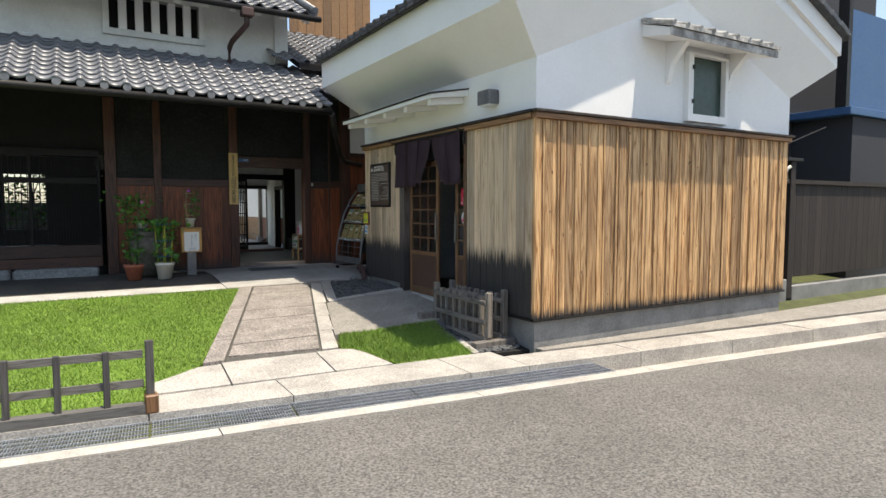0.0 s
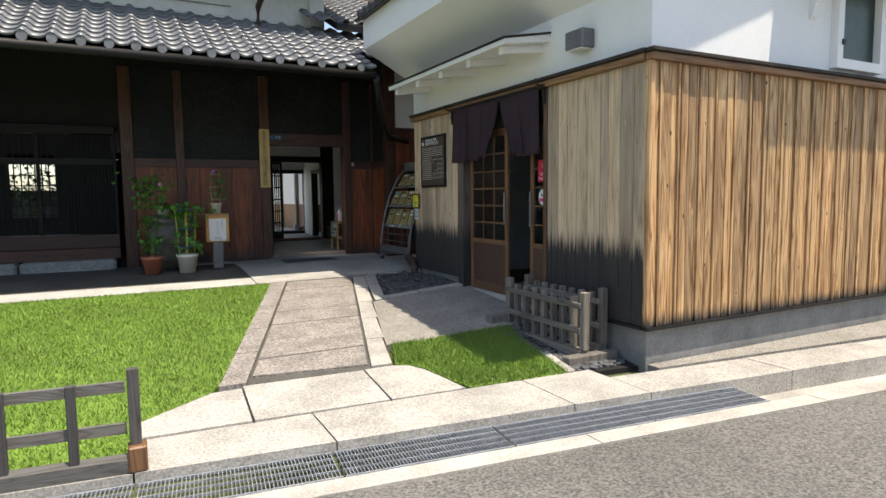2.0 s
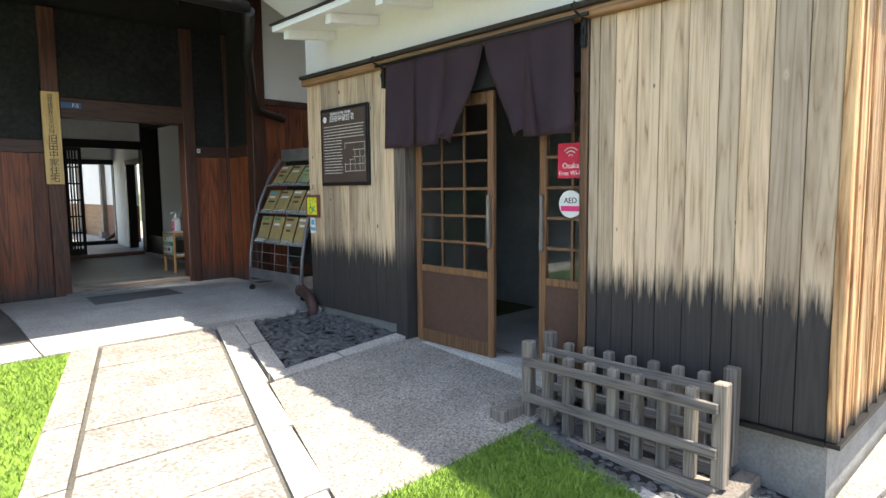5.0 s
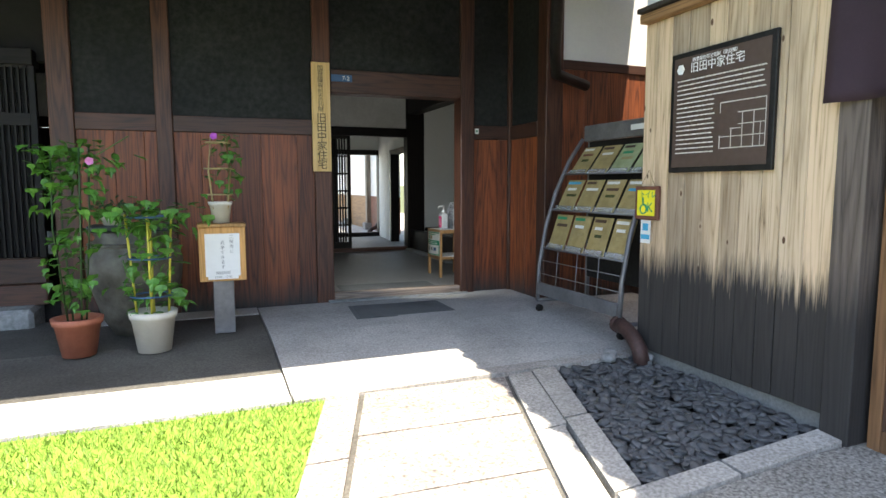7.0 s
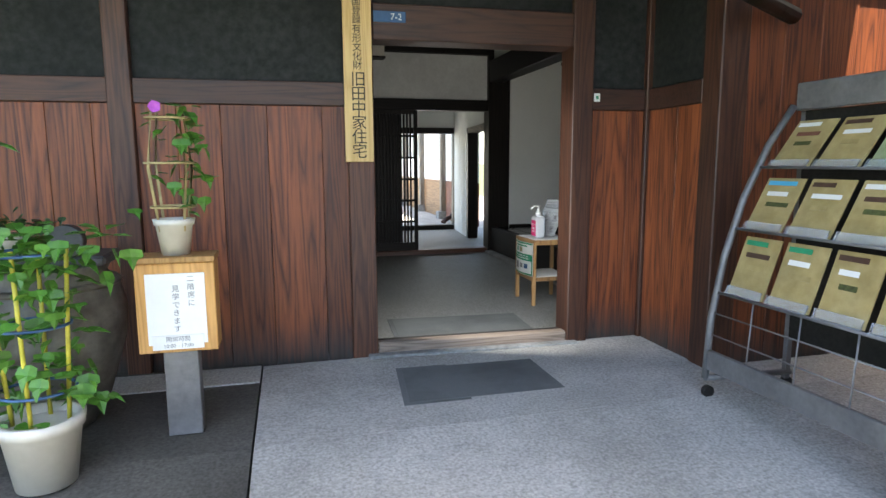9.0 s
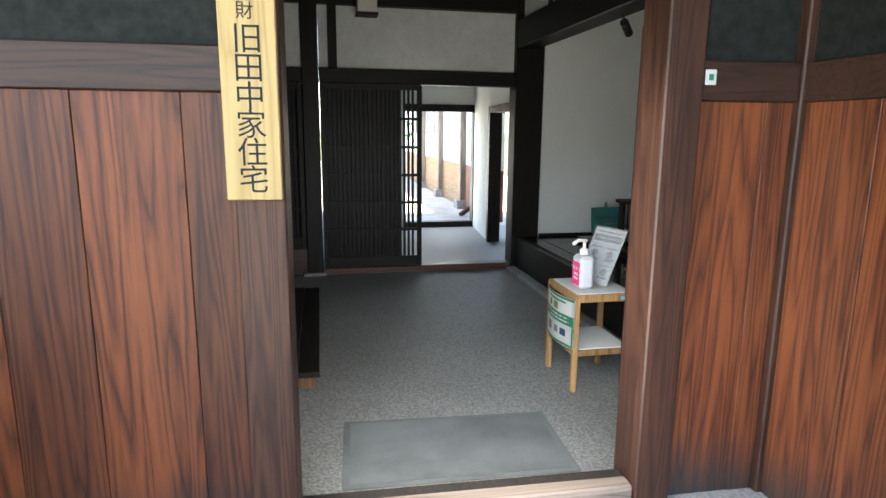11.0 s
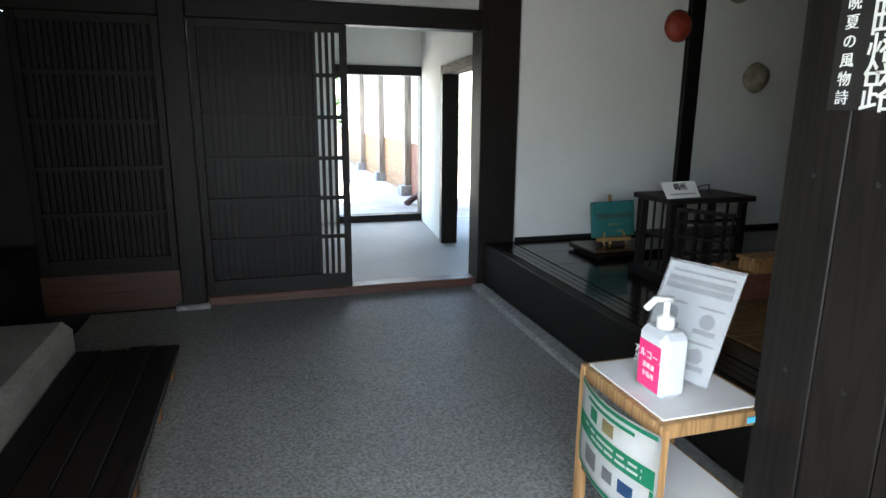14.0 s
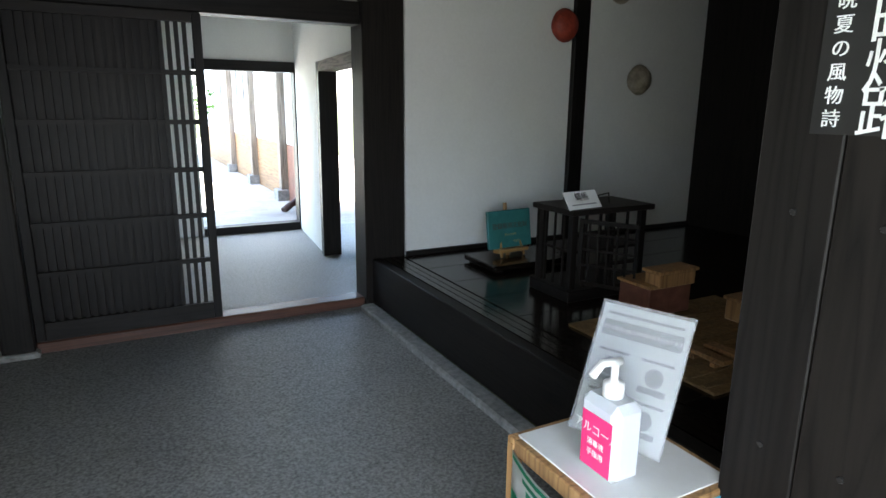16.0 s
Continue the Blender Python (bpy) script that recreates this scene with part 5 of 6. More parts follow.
for k, (y, mt_) in enumerate(((13.9, M_WHITE), (14.15, M_REDP), (14.4, M_WHITE))):
    pp = thing("leaflet", "loose printed leaflet lying on the counter", "leaflet")
    part("sheet", bm_box(1.7, y, 0.901, 1.92, y + .16, 0.904), mt_, pp)

# corridor behind and the yard beyond
cor = thing("corridor", "narrow passage with white wall leading to the bright yard", "corridor")
tagged(cor, kind="structure")
part("floor", bm_box(2.9, BY + .08, 0.2, 6.0, 19.05, FZ), M_TATAKI, cor)
part("west_wall", bm_box(3.6, BY + .13, 0.2, 3.12, 19.0, 3.3), M_PLASTER_IN, cor)
SKEW = lambda y: 4.93 + (y - 16.4) * 0.095
part("east_wall", bm_prism([(SKEW(16.4), 16.38), (SKEW(16.4) + .12, 16.38), (SKEW(19) + .12, 19.0), (SKEW(19), 19.0)], 2.05, 3.3), M_PLASTER_IN, cor)
part("east_wall", bm_prism([(SKEW(17.75), 17.75), (SKEW(17.75) + .12, 17.75), (SKEW(19) + .12, 19.0), (SKEW(19), 19.0)], 0.2, 2.049), M_PLASTER_IN, cor)
part("east_wall", bm_box(4.94, 16.36, 0.2, 5.06, 16.42, 2.049), M_PLASTER_IN, cor)
part("side_room", bm_box(5.6, 16.3, 0.2, 5.7, 18.0, 2.3), M_BLACK, cor)
part("door_trim", bm_prism([(SKEW(17.65) - .02, 17.65), (SKEW(17.65) + .14, 17.65), (SKEW(17.75) + .14, 17.749), (SKEW(17.75) - .02, 17.749)], 0.3, 2.049), M_BLACK, cor)
part("door_trim", bm_prism([(SKEW(16.43) - .02, 16.43), (SKEW(16.43) + .14, 16.43), (SKEW(17.65) + .14, 17.649), (SKEW(17.65) - .02, 17.649)], 1.97, 2.048), M_GREYWOOD_X, cor)
part("end_wall", bm_box(3.12, 19.0, 2.12, 5.6, 19.12, 3.3), M_PLASTER_IN, cor)
part("end_wall", bm_box(3.12, 19.0, 0.2, 4.18, 19.12, 2.119), M_PLASTER_IN, cor)
part("end_frame", bm_box(4.18, 18.96, 2.02, 5.3, 19.10, 2.12), M_BLACK_X, cor)
part("end_frame", bm_box(5.16, 18.96, 0.3, 5.24, 19.10, 2.019), M_BLACK, cor)
part("end_sill", bm_box(4.18, 18.96, 0.3, 5.159, 19.10, 0.45), M_BLACK_X, cor)
part("roof", bm_box(2.9, 16.3, 3.425, 6.2, 19.6, 3.5), M_BLACK_X, cor)
setting("yard_paving", bm_box(0, 19.13, 0.2, 9, 40, 0.34), M_CONCRETE, "sunlit pale paving of the rear yard", "paving")
annex = thing("rear_annex", "sunlit white annex with dark posts and windows", "house")
tagged(annex, kind="structure")
AX = lambda y: 5.55 - (y - 19.2) * 0.02
part("wall", bm_box(5.62, 19.5, 1.15, 5.8, 30, 3.6), M_PLASTER, annex)
part("board", bm_box(5.60, 19.5, 0.30, 5.8, 21.2, 1.148), M_BRICK, annex)
part("wall_foot", bm_box(5.62, 21.2, 0.30, 5.8, 30, 1.148), M_CEDAR_BEAM, annex)
for y in (21.3, 23.4, 25.6):
    part("post", bm_box(5.52, y, 0.5, 5.619, y + .14, 3.5), M_GREYWOOD, annex)
    part("post_stone", bm_box(5.45, y - .05, 0.30, 5.619, y + .2, .499, .01), M_STONE, annex)
for y in (23.6, 24.3, 25.0, 26.2, 27.0):
    part("window", bm_box(5.60, y, 1.7, 5.619, y + .45, 2.6), M_GREYSTEEL, annex)
part("eave", bm_box(5.3, 19.5, 3.601, 5.9, 30, 3.7), M_GREYWOOD_X, annex)
part("drain_pipe", bm_tube([(5.56, 20.4, .55), (5.50, 20.4, .46), (5.40, 20.35, .42), (5.30, 20.3, .36)], .045, 8), M_RUSTPIPE, annex)


# ---------------- plants ----------------
def leaf_into(b_, at, size, yaw, tip):
    mt = Matrix.Translation(at) @ Euler((radians(tip), 0, yaw)).to_matrix().to_4x4()
    pts = [(0, 0, 0), (.42, .12, .06), (.48, .42, .02), (.20, .62, .05), (0, 1.05, -.14), (-.20, .62, .05), (-.48, .42, .02), (-.42, .12, .06)]
    vs = [b_.verts.new(mt @ Vector((x * size, y * size, z * size))) for x, y, z in pts]
    c = b_.verts.new(mt @ Vector((0, .4 * size, -.05 * size)))
    for k in range(8):
        b_.faces.new((vs[k], vs[(k + 1) % 8], c))


def foliage(parent, place, n, s0, s1, material, seed, name="foliage", label=""):
    r = random.Random(seed)
    b_ = bmesh.new()
    for _ in range(n):
        leaf_into(b_, place(r), r.uniform(s0, s1), r.uniform(0, 6.28), r.uniform(-75, 15))
    o = part(name, b_, material, parent, label)
    return o


def pot_on(parent, x, y, z, r0, r1, h, material, rim=.012):
    part("pot", bm_lathe([(r0, 0), (r0 + (r1 - r0) * .86, h * .82), (r1 + rim * .4, h * .83), (r1 + rim, h), (r1 - .012, h), (r1 - .02, h - .03)], 28, (x, y, z)), material, parent)
    part("soil", bm_lathe([(r1 - .03, h - .04), (r1 - .021, h - .031)], 20, (x, y, z)), M_SOIL, parent)


def flower(parent, at, size, material):
    b_ = bmesh.new()
    c = b_.verts.new(Vector(at))
    ring = [b_.verts.new(Vector(at) + Vector((size * math.cos(a) * (1 + .15 * (k % 2)), -.35 * size, size * math.sin(a) * (1 + .15 * (k % 2))))) for k, a in enumerate([i * math.pi / 5 for i in range(10)])]
    for k in range(10):
        b_.faces.new((c, ring[k], ring[(k + 1) % 10]))
    part("flower", b_, material, parent)


p1 = thing("potted_climber", "tall leafy morning glory in terracotta pot", "potted plant")
x, y = 1.04, 11.16
z = ground(x, y)
pot_on(p1, x, y, z, .095, .135, .24, M_TERRA)
for k in range(4):
    dx, dy = .09 * math.cos(k * 1.57 + .6), .09 * math.sin(k * 1.57 + .6)
    part("stem", bm_tube([(x + dx * .6, y + dy * .6, z + .2), (x + dx * 1.2, y + dy, z + .8), (x + dx * (1.5 if dx > 0 else 1), y + dy, z + 1.28)], .006, 5), M_LEAFDARK, p1)
foliage(p1, lambda r: (lambda h: (x + r.choice((-.12, .0, .02, .14)) * (1.0 if h > .5 else .7) + r.gauss(0, .04), y + r.gauss(0, .06), z + .28 + h * 1.02))(r.random() ** .8), 170, .05, .095, M_LEAF, 1)
foliage(p1, lambda r: (x + r.gauss(.04, .14), y + r.gauss(0, .06), z + 1.22 + r.gauss(0, .05)), 60, .05, .09, M_LEAF, 2)
flower(p1, (x + .13, y - .08, z + 1.20), .022, M_PETAL)
part("tendril", bm_tube([(x + .1, y, z + 1.2), (x + .25, y, z + 1.3), (x + .34, y, z + 1.36)], .003, 4), M_LEAF, p1)
p2 = thing("potted_climber", "morning glory on yellow canes in cream plastic pot", "potted plant")
x2, y2 = 1.47, 11.12
z2 = ground(x2, y2)
pot_on(p2, x2, y2, z2, .10, .135, .26, M_CREAM)
for dx, dy in ((-.115, 0), (.115, 0), (0, .11), (0, -.11)):
    part("cane", bm_tube([(x2 + dx * .8, y2 + dy * .8, z2 + .22), (x2 + dx * 1.15, y2 + dy, z2 + .88)], .008, 6), M_CANE, p2)
for h in (.36, .60, .86):
    part("hoop", bm_tube([(x2 + .125 * math.cos(a), y2 + .115 * math.sin(a), z2 + h) for a in [i * math.pi / 8 for i in range(17)]], .006, 5), M_BLUE if h != 9 else M_CANE, p2)
foliage(p2, lambda r: (lambda a, h: (x2 + .135 * math.cos(a) + r.gauss(0, .03), y2 + .12 * math.sin(a) + r.gauss(0, .03), z2 + .26 + h * .62))(r.uniform(0, 6.28), r.random()), 130, .05, .095, M_LEAF, 4)
foliage(p2, lambda r: (x2 + r.gauss(0, .14), y2 + r.gauss(0, .09), z2 + .90 + r.gauss(0, .04)), 70, .05, .09, M_LEAF, 5)
jar = thing("water_jar", "large old brown stoneware jar behind the pots", "jar")
xj, yj = 1.33, 11.68
zj = ground(xj, yj)
part("body", bm_lathe([(.15, 0), (.22, .12), (.30, .38), (.315, .52), (.29, .63), (.24, .69), (.26, .73), (.22, .73), (.19, .68)], 36, (xj, yj, zj)), M_JAR, jar)
part("rim", bm_lathe([(.285, .63), (.30, .645), (.285, .66)], 36, (xj, yj, zj)), M_JAR, jar)
bon = thing("roof_tile_ornament", "old dark roof-end tile with small potted greenery on the jar", "ornament")
part("tile", bm_tube([(xj + .13, yj - .14, zj + .84), (xj + .13, yj - .08, zj + .84)], .07, 16), M_TILE_DARK, bon)
part("tile", bm_box(xj - .28, yj - .14, zj + .731, xj + .28, yj + .14, zj + .775, .012), M_TILE_DARK, bon)
part("bowl", bm_lathe([(.06, 0), (.095, .07), (.10, .085)], 20, (xj - .12, yj - .02, zj + .776)), M_CREAM, bon)
foliage(bon, lambda r: (xj - .1 + r.gauss(0, .10), yj + r.gauss(0, .06), zj + .90 + r.gauss(0, .03)), 110, .025, .05, M_LEAFDARK, 6)

stand = thing("notice_stand", "wooden notice box with white paper on grey post", "sign")
xs_, ys_ = 1.91, 11.44
zs = ground(xs_, ys_)
part("post", bm_box(xs_ - .07, ys_ - .04, zs, xs_ + .07, ys_ + .04, zs + .42, .004), M_GREYSTEEL, stand)
part("box", bm_box(xs_ - .155, ys_ - .07, zs + .38, xs_ + .155, ys_ + .07, zs + .76, .004), M_SIGNWOOD, stand)
part("lid", bm_box(xs_ - .16, ys_ - .09, zs + .761, xs_ + .16, ys_ + .09, zs + .785, .003), M_SIGNWOOD, stand)
part("paper", bm_box(xs_ - .115, ys_ - .0745, zs + .415, xs_ + .115, ys_ - .0705, zs + .715), M_WHITE, stand)
part("paper", bm_box(xs_ - .10, ys_ - .0785, zs + .395, xs_ + .10, ys_ - .0748, zs + .455), M_WHITE, stand)
face = lambda px, py, pz: Matrix(((1, 0, 0, px), (0, 0, -1, py), (0, 1, 0, pz), (0, 0, 0, 1)))
words("writing", "二階席に", .03, face(xs_ + .06, ys_ - .0755, zs + .69), M_GREYPRINT, stand, step=.034)
words("writing", "見学できます", .03, face(xs_ - .0, ys_ - .0755, zs + .65), M_GREYPRINT, stand, step=.034)
words("writing", "開館時間", .024, face(xs_, ys_ - .079, zs + .438), M_GREYPRINT, stand)
words("writing", "10:00 - 17:00", .022, face(xs_, ys_ - .079, zs + .41), M_GREYPRINT, stand)
p3 = thing("potted_climber", "small morning glory on bamboo frame in white pot", "potted plant")
zt = zs + .786
pot_on(p3, xs_ + .0, ys_, zt, .055, .075, .15, M_CREAM, .008)
for k in range(4):
    a = k * 1.57 + .78
    part("cane", bm_tube([(xs_ + .065 * math.cos(a), ys_ + .065 * math.sin(a), zt + .1), (xs_ + .10 * math.cos(a), ys_ + .10 * math.sin(a), zt + .36), (xs_ + .07 * math.cos(a), ys_ + .07 * math.sin(a), zt + .60)], .006, 5), M_BAMBOO, p3)
for h, rr in ((.2, .085), (.38, .10), (.56, .085)):
    part("hoop", bm_tube([(xs_ + rr * math.cos(a), ys_ + rr * math.sin(a), zt + h) for a in [i * math.pi / 8 for i in range(17)]], .005, 5), M_BAMBOO, p3)
foliage(p3, lambda r: (lambda a, h: (xs_ + .02 + .09 * math.cos(a) + r.gauss(0, .03), ys_ + .09 * math.sin(a), zt + .16 + h * .46))(r.uniform(-1.2, 2.6), r.random()), 55, .04, .08, M_LEAF, 8)
flower(p3, (xs_ - .03, ys_ - .08, zt + .60), .022, M_FLOWER)

# ---------------- leaflet rack ----------------
rack = thing("leaflet_rack", "curved grey steel leaflet rack filled with brochures", "display rack")
RW = 1.02
curve = [(0.0, 0.10), (0.015, 0.40), (0.07, 0.70), (0.16, 0.98), (0.29, 1.24), (0.42, 1.42)]   # depth, height


def at_h(h):
    return lerp_at(h, [p[1] for p in curve], [p[0] for p in curve])


for u in (0.0, RW):
    part("side_rail", bm_tube([(u, d, h) for d, h in curve], .017, 8), M_GREYSTEEL, rack)
    part("foot", bm_tube([(u, 0, .10), (u, .52, .08)], .016, 8), M_GREYSTEEL, rack)
    part("back_post", bm_box(u - .012, .48, .05, u + .012, .51, 1.44), M_GREYSTEEL, rack)
    for d in (.02, .50):
        part("castor", bm_tube([(u - .012, d, .03), (u + .012, d, .03)], .03, 14), M_IRON, rack)
part("header", bm_box(0, .43, 1.40, RW, .47, 1.53, .006), M_GREYSTEEL, rack)
part("plate", bm_box(.58, .424, 1.45, .74, .429, 1.49), M_WHITE, rack)
part("bottom_bar", bm_box(.018, -.012, .15, RW - .018, .012, .25, .004), M_GREYSTEEL, rack)
part("back_sheet", bm_box(.02, .475, .27, RW - .02, .485, 1.40), M_IRON, rack)
r = random.Random(12)
for h0, hh in ((1.13, .27), (.84, .27), (.53, .29)):
    for k in range(4):
        u = .04 + k * .245
        d = at_h(h0)
        d2 = at_h(h0 + hh) + .03
        for nm, mt_, off, lo_, hi_ in (("brochure", [M_KHAKI, M_PALEGREEN, M_KHAKI, M_KHAKI, M_PALEGREEN][r.randrange(5)], .0, .01, 1.0), ("holder", M_ACRYL, -.02, 0.0, .16)):
            b_ = bm_box(0, -.003, lo_ * hh, .212, .003, hi_ * hh)
            b_.transform(Matrix.Translation((u, d + .03 + off, h0)) @ Euler((-math.atan2(d2 - d, hh), 0, 0)).to_matrix().to_4x4())
            o = part(nm, b_, mt_, rack)
            if nm == "brochure":
                for q in range(3):
                    b2 = bm_box(.015 + .02 * q, -.0048, hh * (.86 - q * .2), .12 + .06 * r.random(), -.0032, hh * (.94 - q * .2))
                    b2.transform(Matrix.Translation((u, d + .03, h0)) @ Euler((-math.atan2(d2 - d, hh), 0, 0)).to_matrix().to_4x4())
                    part("print", b2, [M_WHITE, M_BRICK, M_GREENP, M_DOORPANEL, M_WHITE, M_SKYBLUE][r.randrange(6)] if q < 2 else [M_KHAKI, M_SOIL][r.randrange(2)], o)
    part("shelf_rod", bm_tube([(0, at_h(h0), h0), (RW, at_h(h0), h0)], .007, 6), M_GREYSTEEL, rack)
for h in (.32, .43):
    part("wire", bm_tube([(0, .02, h), (RW, .02, h)], .004, 5), M_GREYSTEEL, rack)
for k in range(1, 4):
    part("wire", bm_tube([(k * RW / 4, .0, .2), (k * RW / 4, .02, .53)], .004, 5), M_GREYSTEEL, rack)
uu = Vector((0.03, -0.9995, 0))
rack.matrix_world = Matrix(((uu.x, .9995, 0, 4.34), (uu.y, .03, 0, 11.19), (0, 0, 1, .365), (0, 0, 0, 1)))

# ---------------- signs on the walls ----------------
plate = thing("name_board", "pale wooden board with black brush-written characters", "sign")
PX0, PX1, PZ0, PZ1 = 2.703, 2.862, 1.53, 2.46
part("board", bm_box(PX0, FY - .075, PZ0, PX1, FY - .046, PZ1, .003), M_PLATE, plate)
pc = .5 * (PX0 + PX1)
words("brushwork", "国登録有形文化財", .052, face(pc - .004, FY - .0765, PZ1 - .055), M_INK, plate, step=.049)
words("brushwork", "旧田中家住宅", .088, face(pc, FY - .0765, PZ1 - .475), M_INK, plate, step=.080)
num = thing("house_number", "small blue enamel house number plate", "sign")
part("plate", bm_box(2.875, FY - .05, 2.31, 3.06, FY - .0405, 2.37, .002), M_BLUE, num)
words("number", "7-2", .05, face(3.005, FY - .051, 2.338), M_WHITE, num)
tag_ = thing("door_tag", "tiny white tag with green mark on the rail", "sign")
part("tag", bm_box(4.235, FY - .036, 1.895, 4.275, FY - .0305, 1.945, .002), M_WHITE, tag_)
part("mark", bm_box(4.247, FY - .0375, 1.910, 4.263, FY - .0362, 1.930), M_GREENP, tag_)
# the house front stands a little askew to the hall behind it
askew = Matrix.Translation((2.8, 12.27, 0)) @ Matrix.Rotation(radians(-2.0), 4, 'Z') @ Matrix.Translation((-2.8, -12.27, 0))
for o in house.children:
    low, high = Vector(o.bound_box[0]), Vector(o.bound_box[6])
    if low.y > 12.15 and high.y < 12.5 and high.z < 3.95 and high.x < 4.7:
        o.matrix_local = askew
for o in (lat, plate, num, tag_):
    o.matrix_world = askew
info = thing("information_board", "brown information board with white text and floor plan", "sign")
SY0, SY1, SZ0, SZ1 = 9.07, 9.78, 1.48, 2.16
part("frame", bm_box(KX0 - .030, SY0, SZ0, KX0 - .0065, SY1, SZ1, .004), M_IRON, info)
part("plate", bm_box(KX0 - .034, SY0 + .03, SZ0 + .03, KX0 - .0302, SY1 - .03, SZ1 - .03), M_SIGNBROWN, info)
side = lambda py, pz, px=KX0 - .0345: Matrix(((0, 0, -1, px), (-1, 0, 0, py), (0, 1, 0, pz), (0, 0, 0, 1)))
words("title", "旧田中家住宅", .062, side(9.44, SZ1 - .10), M_WHITE, info)
words("subtitle", "国登録有形文化財（建造物）", .025, side(9.45, SZ1 - .055), M_WHITE, info)
part("emblem", bm_lathe([(.03, 0), (.03, .001)], 6), M_WHITE, info).matrix_local = side(9.70, SZ1 - .095)
r = random.Random(21)
for k in range(17):
    z = SZ1 - .165 - k * .0255
    end = 9.12 if k < 5 else 9.44
    x0 = SY1 - .06
    b_ = bmesh.new()
    yy = x0
    while yy > end + .02:
        w = r.uniform(.012, .05)
        bm_box(KX0 - .0352, max(end, yy - w), z, KX0 - .0342, yy, z + .007, 0, b_)
        yy -= w + .004
    part("text_line", b_, M_CREAM, info)
for y0, z0, y1, z1 in ((9.11, 1.60, 9.39, 1.605), (9.11, 1.78, 9.28, 1.785), (9.11, 1.84, 9.40, 1.845), (9.11, 1.60, 9.114, 1.84), (9.395, 1.60, 9.40, 1.67), (9.25, 1.60, 9.254, 1.78), (9.18, 1.60, 9.184, 1.78), (9.11, 1.72, 9.28, 1.724), (9.11, 1.66, 9.40, 1.664), (9.32, 1.60, 9.324, 1.70), (9.396, 1.79, 9.40, 1.84), (9.26, 1.70, 9.33, 1.704), (9.14, 1.60, 9.143, 1.72)):
    part("plan_line", bm_box(KX0 - .0352, y0, z0, KX0 - .0342, y1, z1), M_CREAM, info)
ok = thing("toilet_notice", "yellow accessible toilet notice in small brown frame", "sign")
part("frame", bm_box(KX0 - .03, 9.86, 1.19, KX0 - .0065, 10.07, 1.40, .004), M_BRICK, ok)
part("sheet", bm_box(KX0 - .033, 9.885, 1.215, KX0 - .0303, 10.045, 1.375), M_YELLOW, ok)
words("writing", "トイレ", .05, side(9.945, 1.345, KX0 - .0335), M_GREENP, ok)
words("writing", "K", .085, side(9.925, 1.265, KX0 - .0335), M_GREENP, ok)
part("wheelchair_mark", bm_tube([(KX0 - .034, 9.985 + .028 * math.cos(a), 1.255 + .028 * math.sin(a)) for a in [i * math.pi / 8 for i in range(17)]], .005, 5), M_GREENP, ok)
part("wheelchair_mark", bm_tube([(KX0 - .034, 9.99, 1.33), (KX0 - .034, 9.985, 1.285), (KX0 - .034, 9.96, 1.28), (KX0 - .034, 9.945, 1.245)], .006, 5), M_GREENP, ok)
part("cord", bm_tube([(KX0 - .02, 9.90, 1.40), (KX0 - .012, 9.965, 1.50), (KX0 - .02, 10.03, 1.40)], .002, 4), M_STRAW, ok)
sl = thing("paper_slip", "white and blue paper slip below the notice", "notice")
part("slip", bm_box(KX0 - .02, 9.93, 1.04, KX0 - .0175, 10.02, 1.185), M_WHITE, sl)
part("band", bm_box(KX0 - .0212, 9.935, 1.065, KX0 - .0202, 10.015, 1.095), M_SKYBLUE, sl)
part("band", bm_box(KX0 - .0212, 9.95, 1.12, KX0 - .0202, 10.0, 1.165), M_SKYBLUE, sl)
dp = thing("drain_elbow", "rusty brown drainpipe elbow above the pebbles", "pipe")
part("elbow", bm_tube([(4.37, 10.17, .47), (4.36, 10.09, .465), (4.345, 9.99, .43), (4.33, 9.91, .37), (4.325, 9.87, .27)], .05, 12), M_RUSTPIPE, dp)
part("rim", bm_tube([(4.371, 10.165, .47), (4.376, 10.20, .472)], .058, 12), M_RUSTPIPE, dp)
for k, (x, y) in enumerate(((4.16, 10.0), (4.38, 9.9), (4.23, 10.08))):
    s_ = tagged(new("stone", mesh_of("stone", bm_lathe([(.02, 0), (.05, .015), (.045, .045), (.015, .06)], 9), M_STONE)), "loose grey stone beside the drainpipe", "stone")
    s_.location = (x, y, ground(x, y) - .01)

# ---------------- picket fences ----------------
def picket_barrier(x, y0, y1, n):
    d = thing("picket_barrier", "low weathered grey picket barrier at the storehouse corner", "fence", "picket barriers")
    z0 = 0.5 * (ground(x, y0) + ground(x, y1)) + .035
    for k in range(n):
        y = y0 + (y1 - y0) * k / (n - 1)
        big = k in (0, n - 1)
        h = .47 if big else .42
        w = .032 if big else .026
        b_ = bm_box(x - w, y - w, z0 - .02, x + w, y + w, z0 + h, .006)
        part("post" if big else "picket", b_, M_GREYWOOD, d)
    for z in (.12, .33):
        part("rail", bm_box(x - .055, y0, z0 + z, x - .027, y1, z0 + z + .05, .004), M_GREYWOOD_X, d)
    part("base_rail", bm_box(x - .05, y0, z0 - .09, x + .05, y1, z0 - .021, .006), M_GREYWOOD_X, d)
    return d


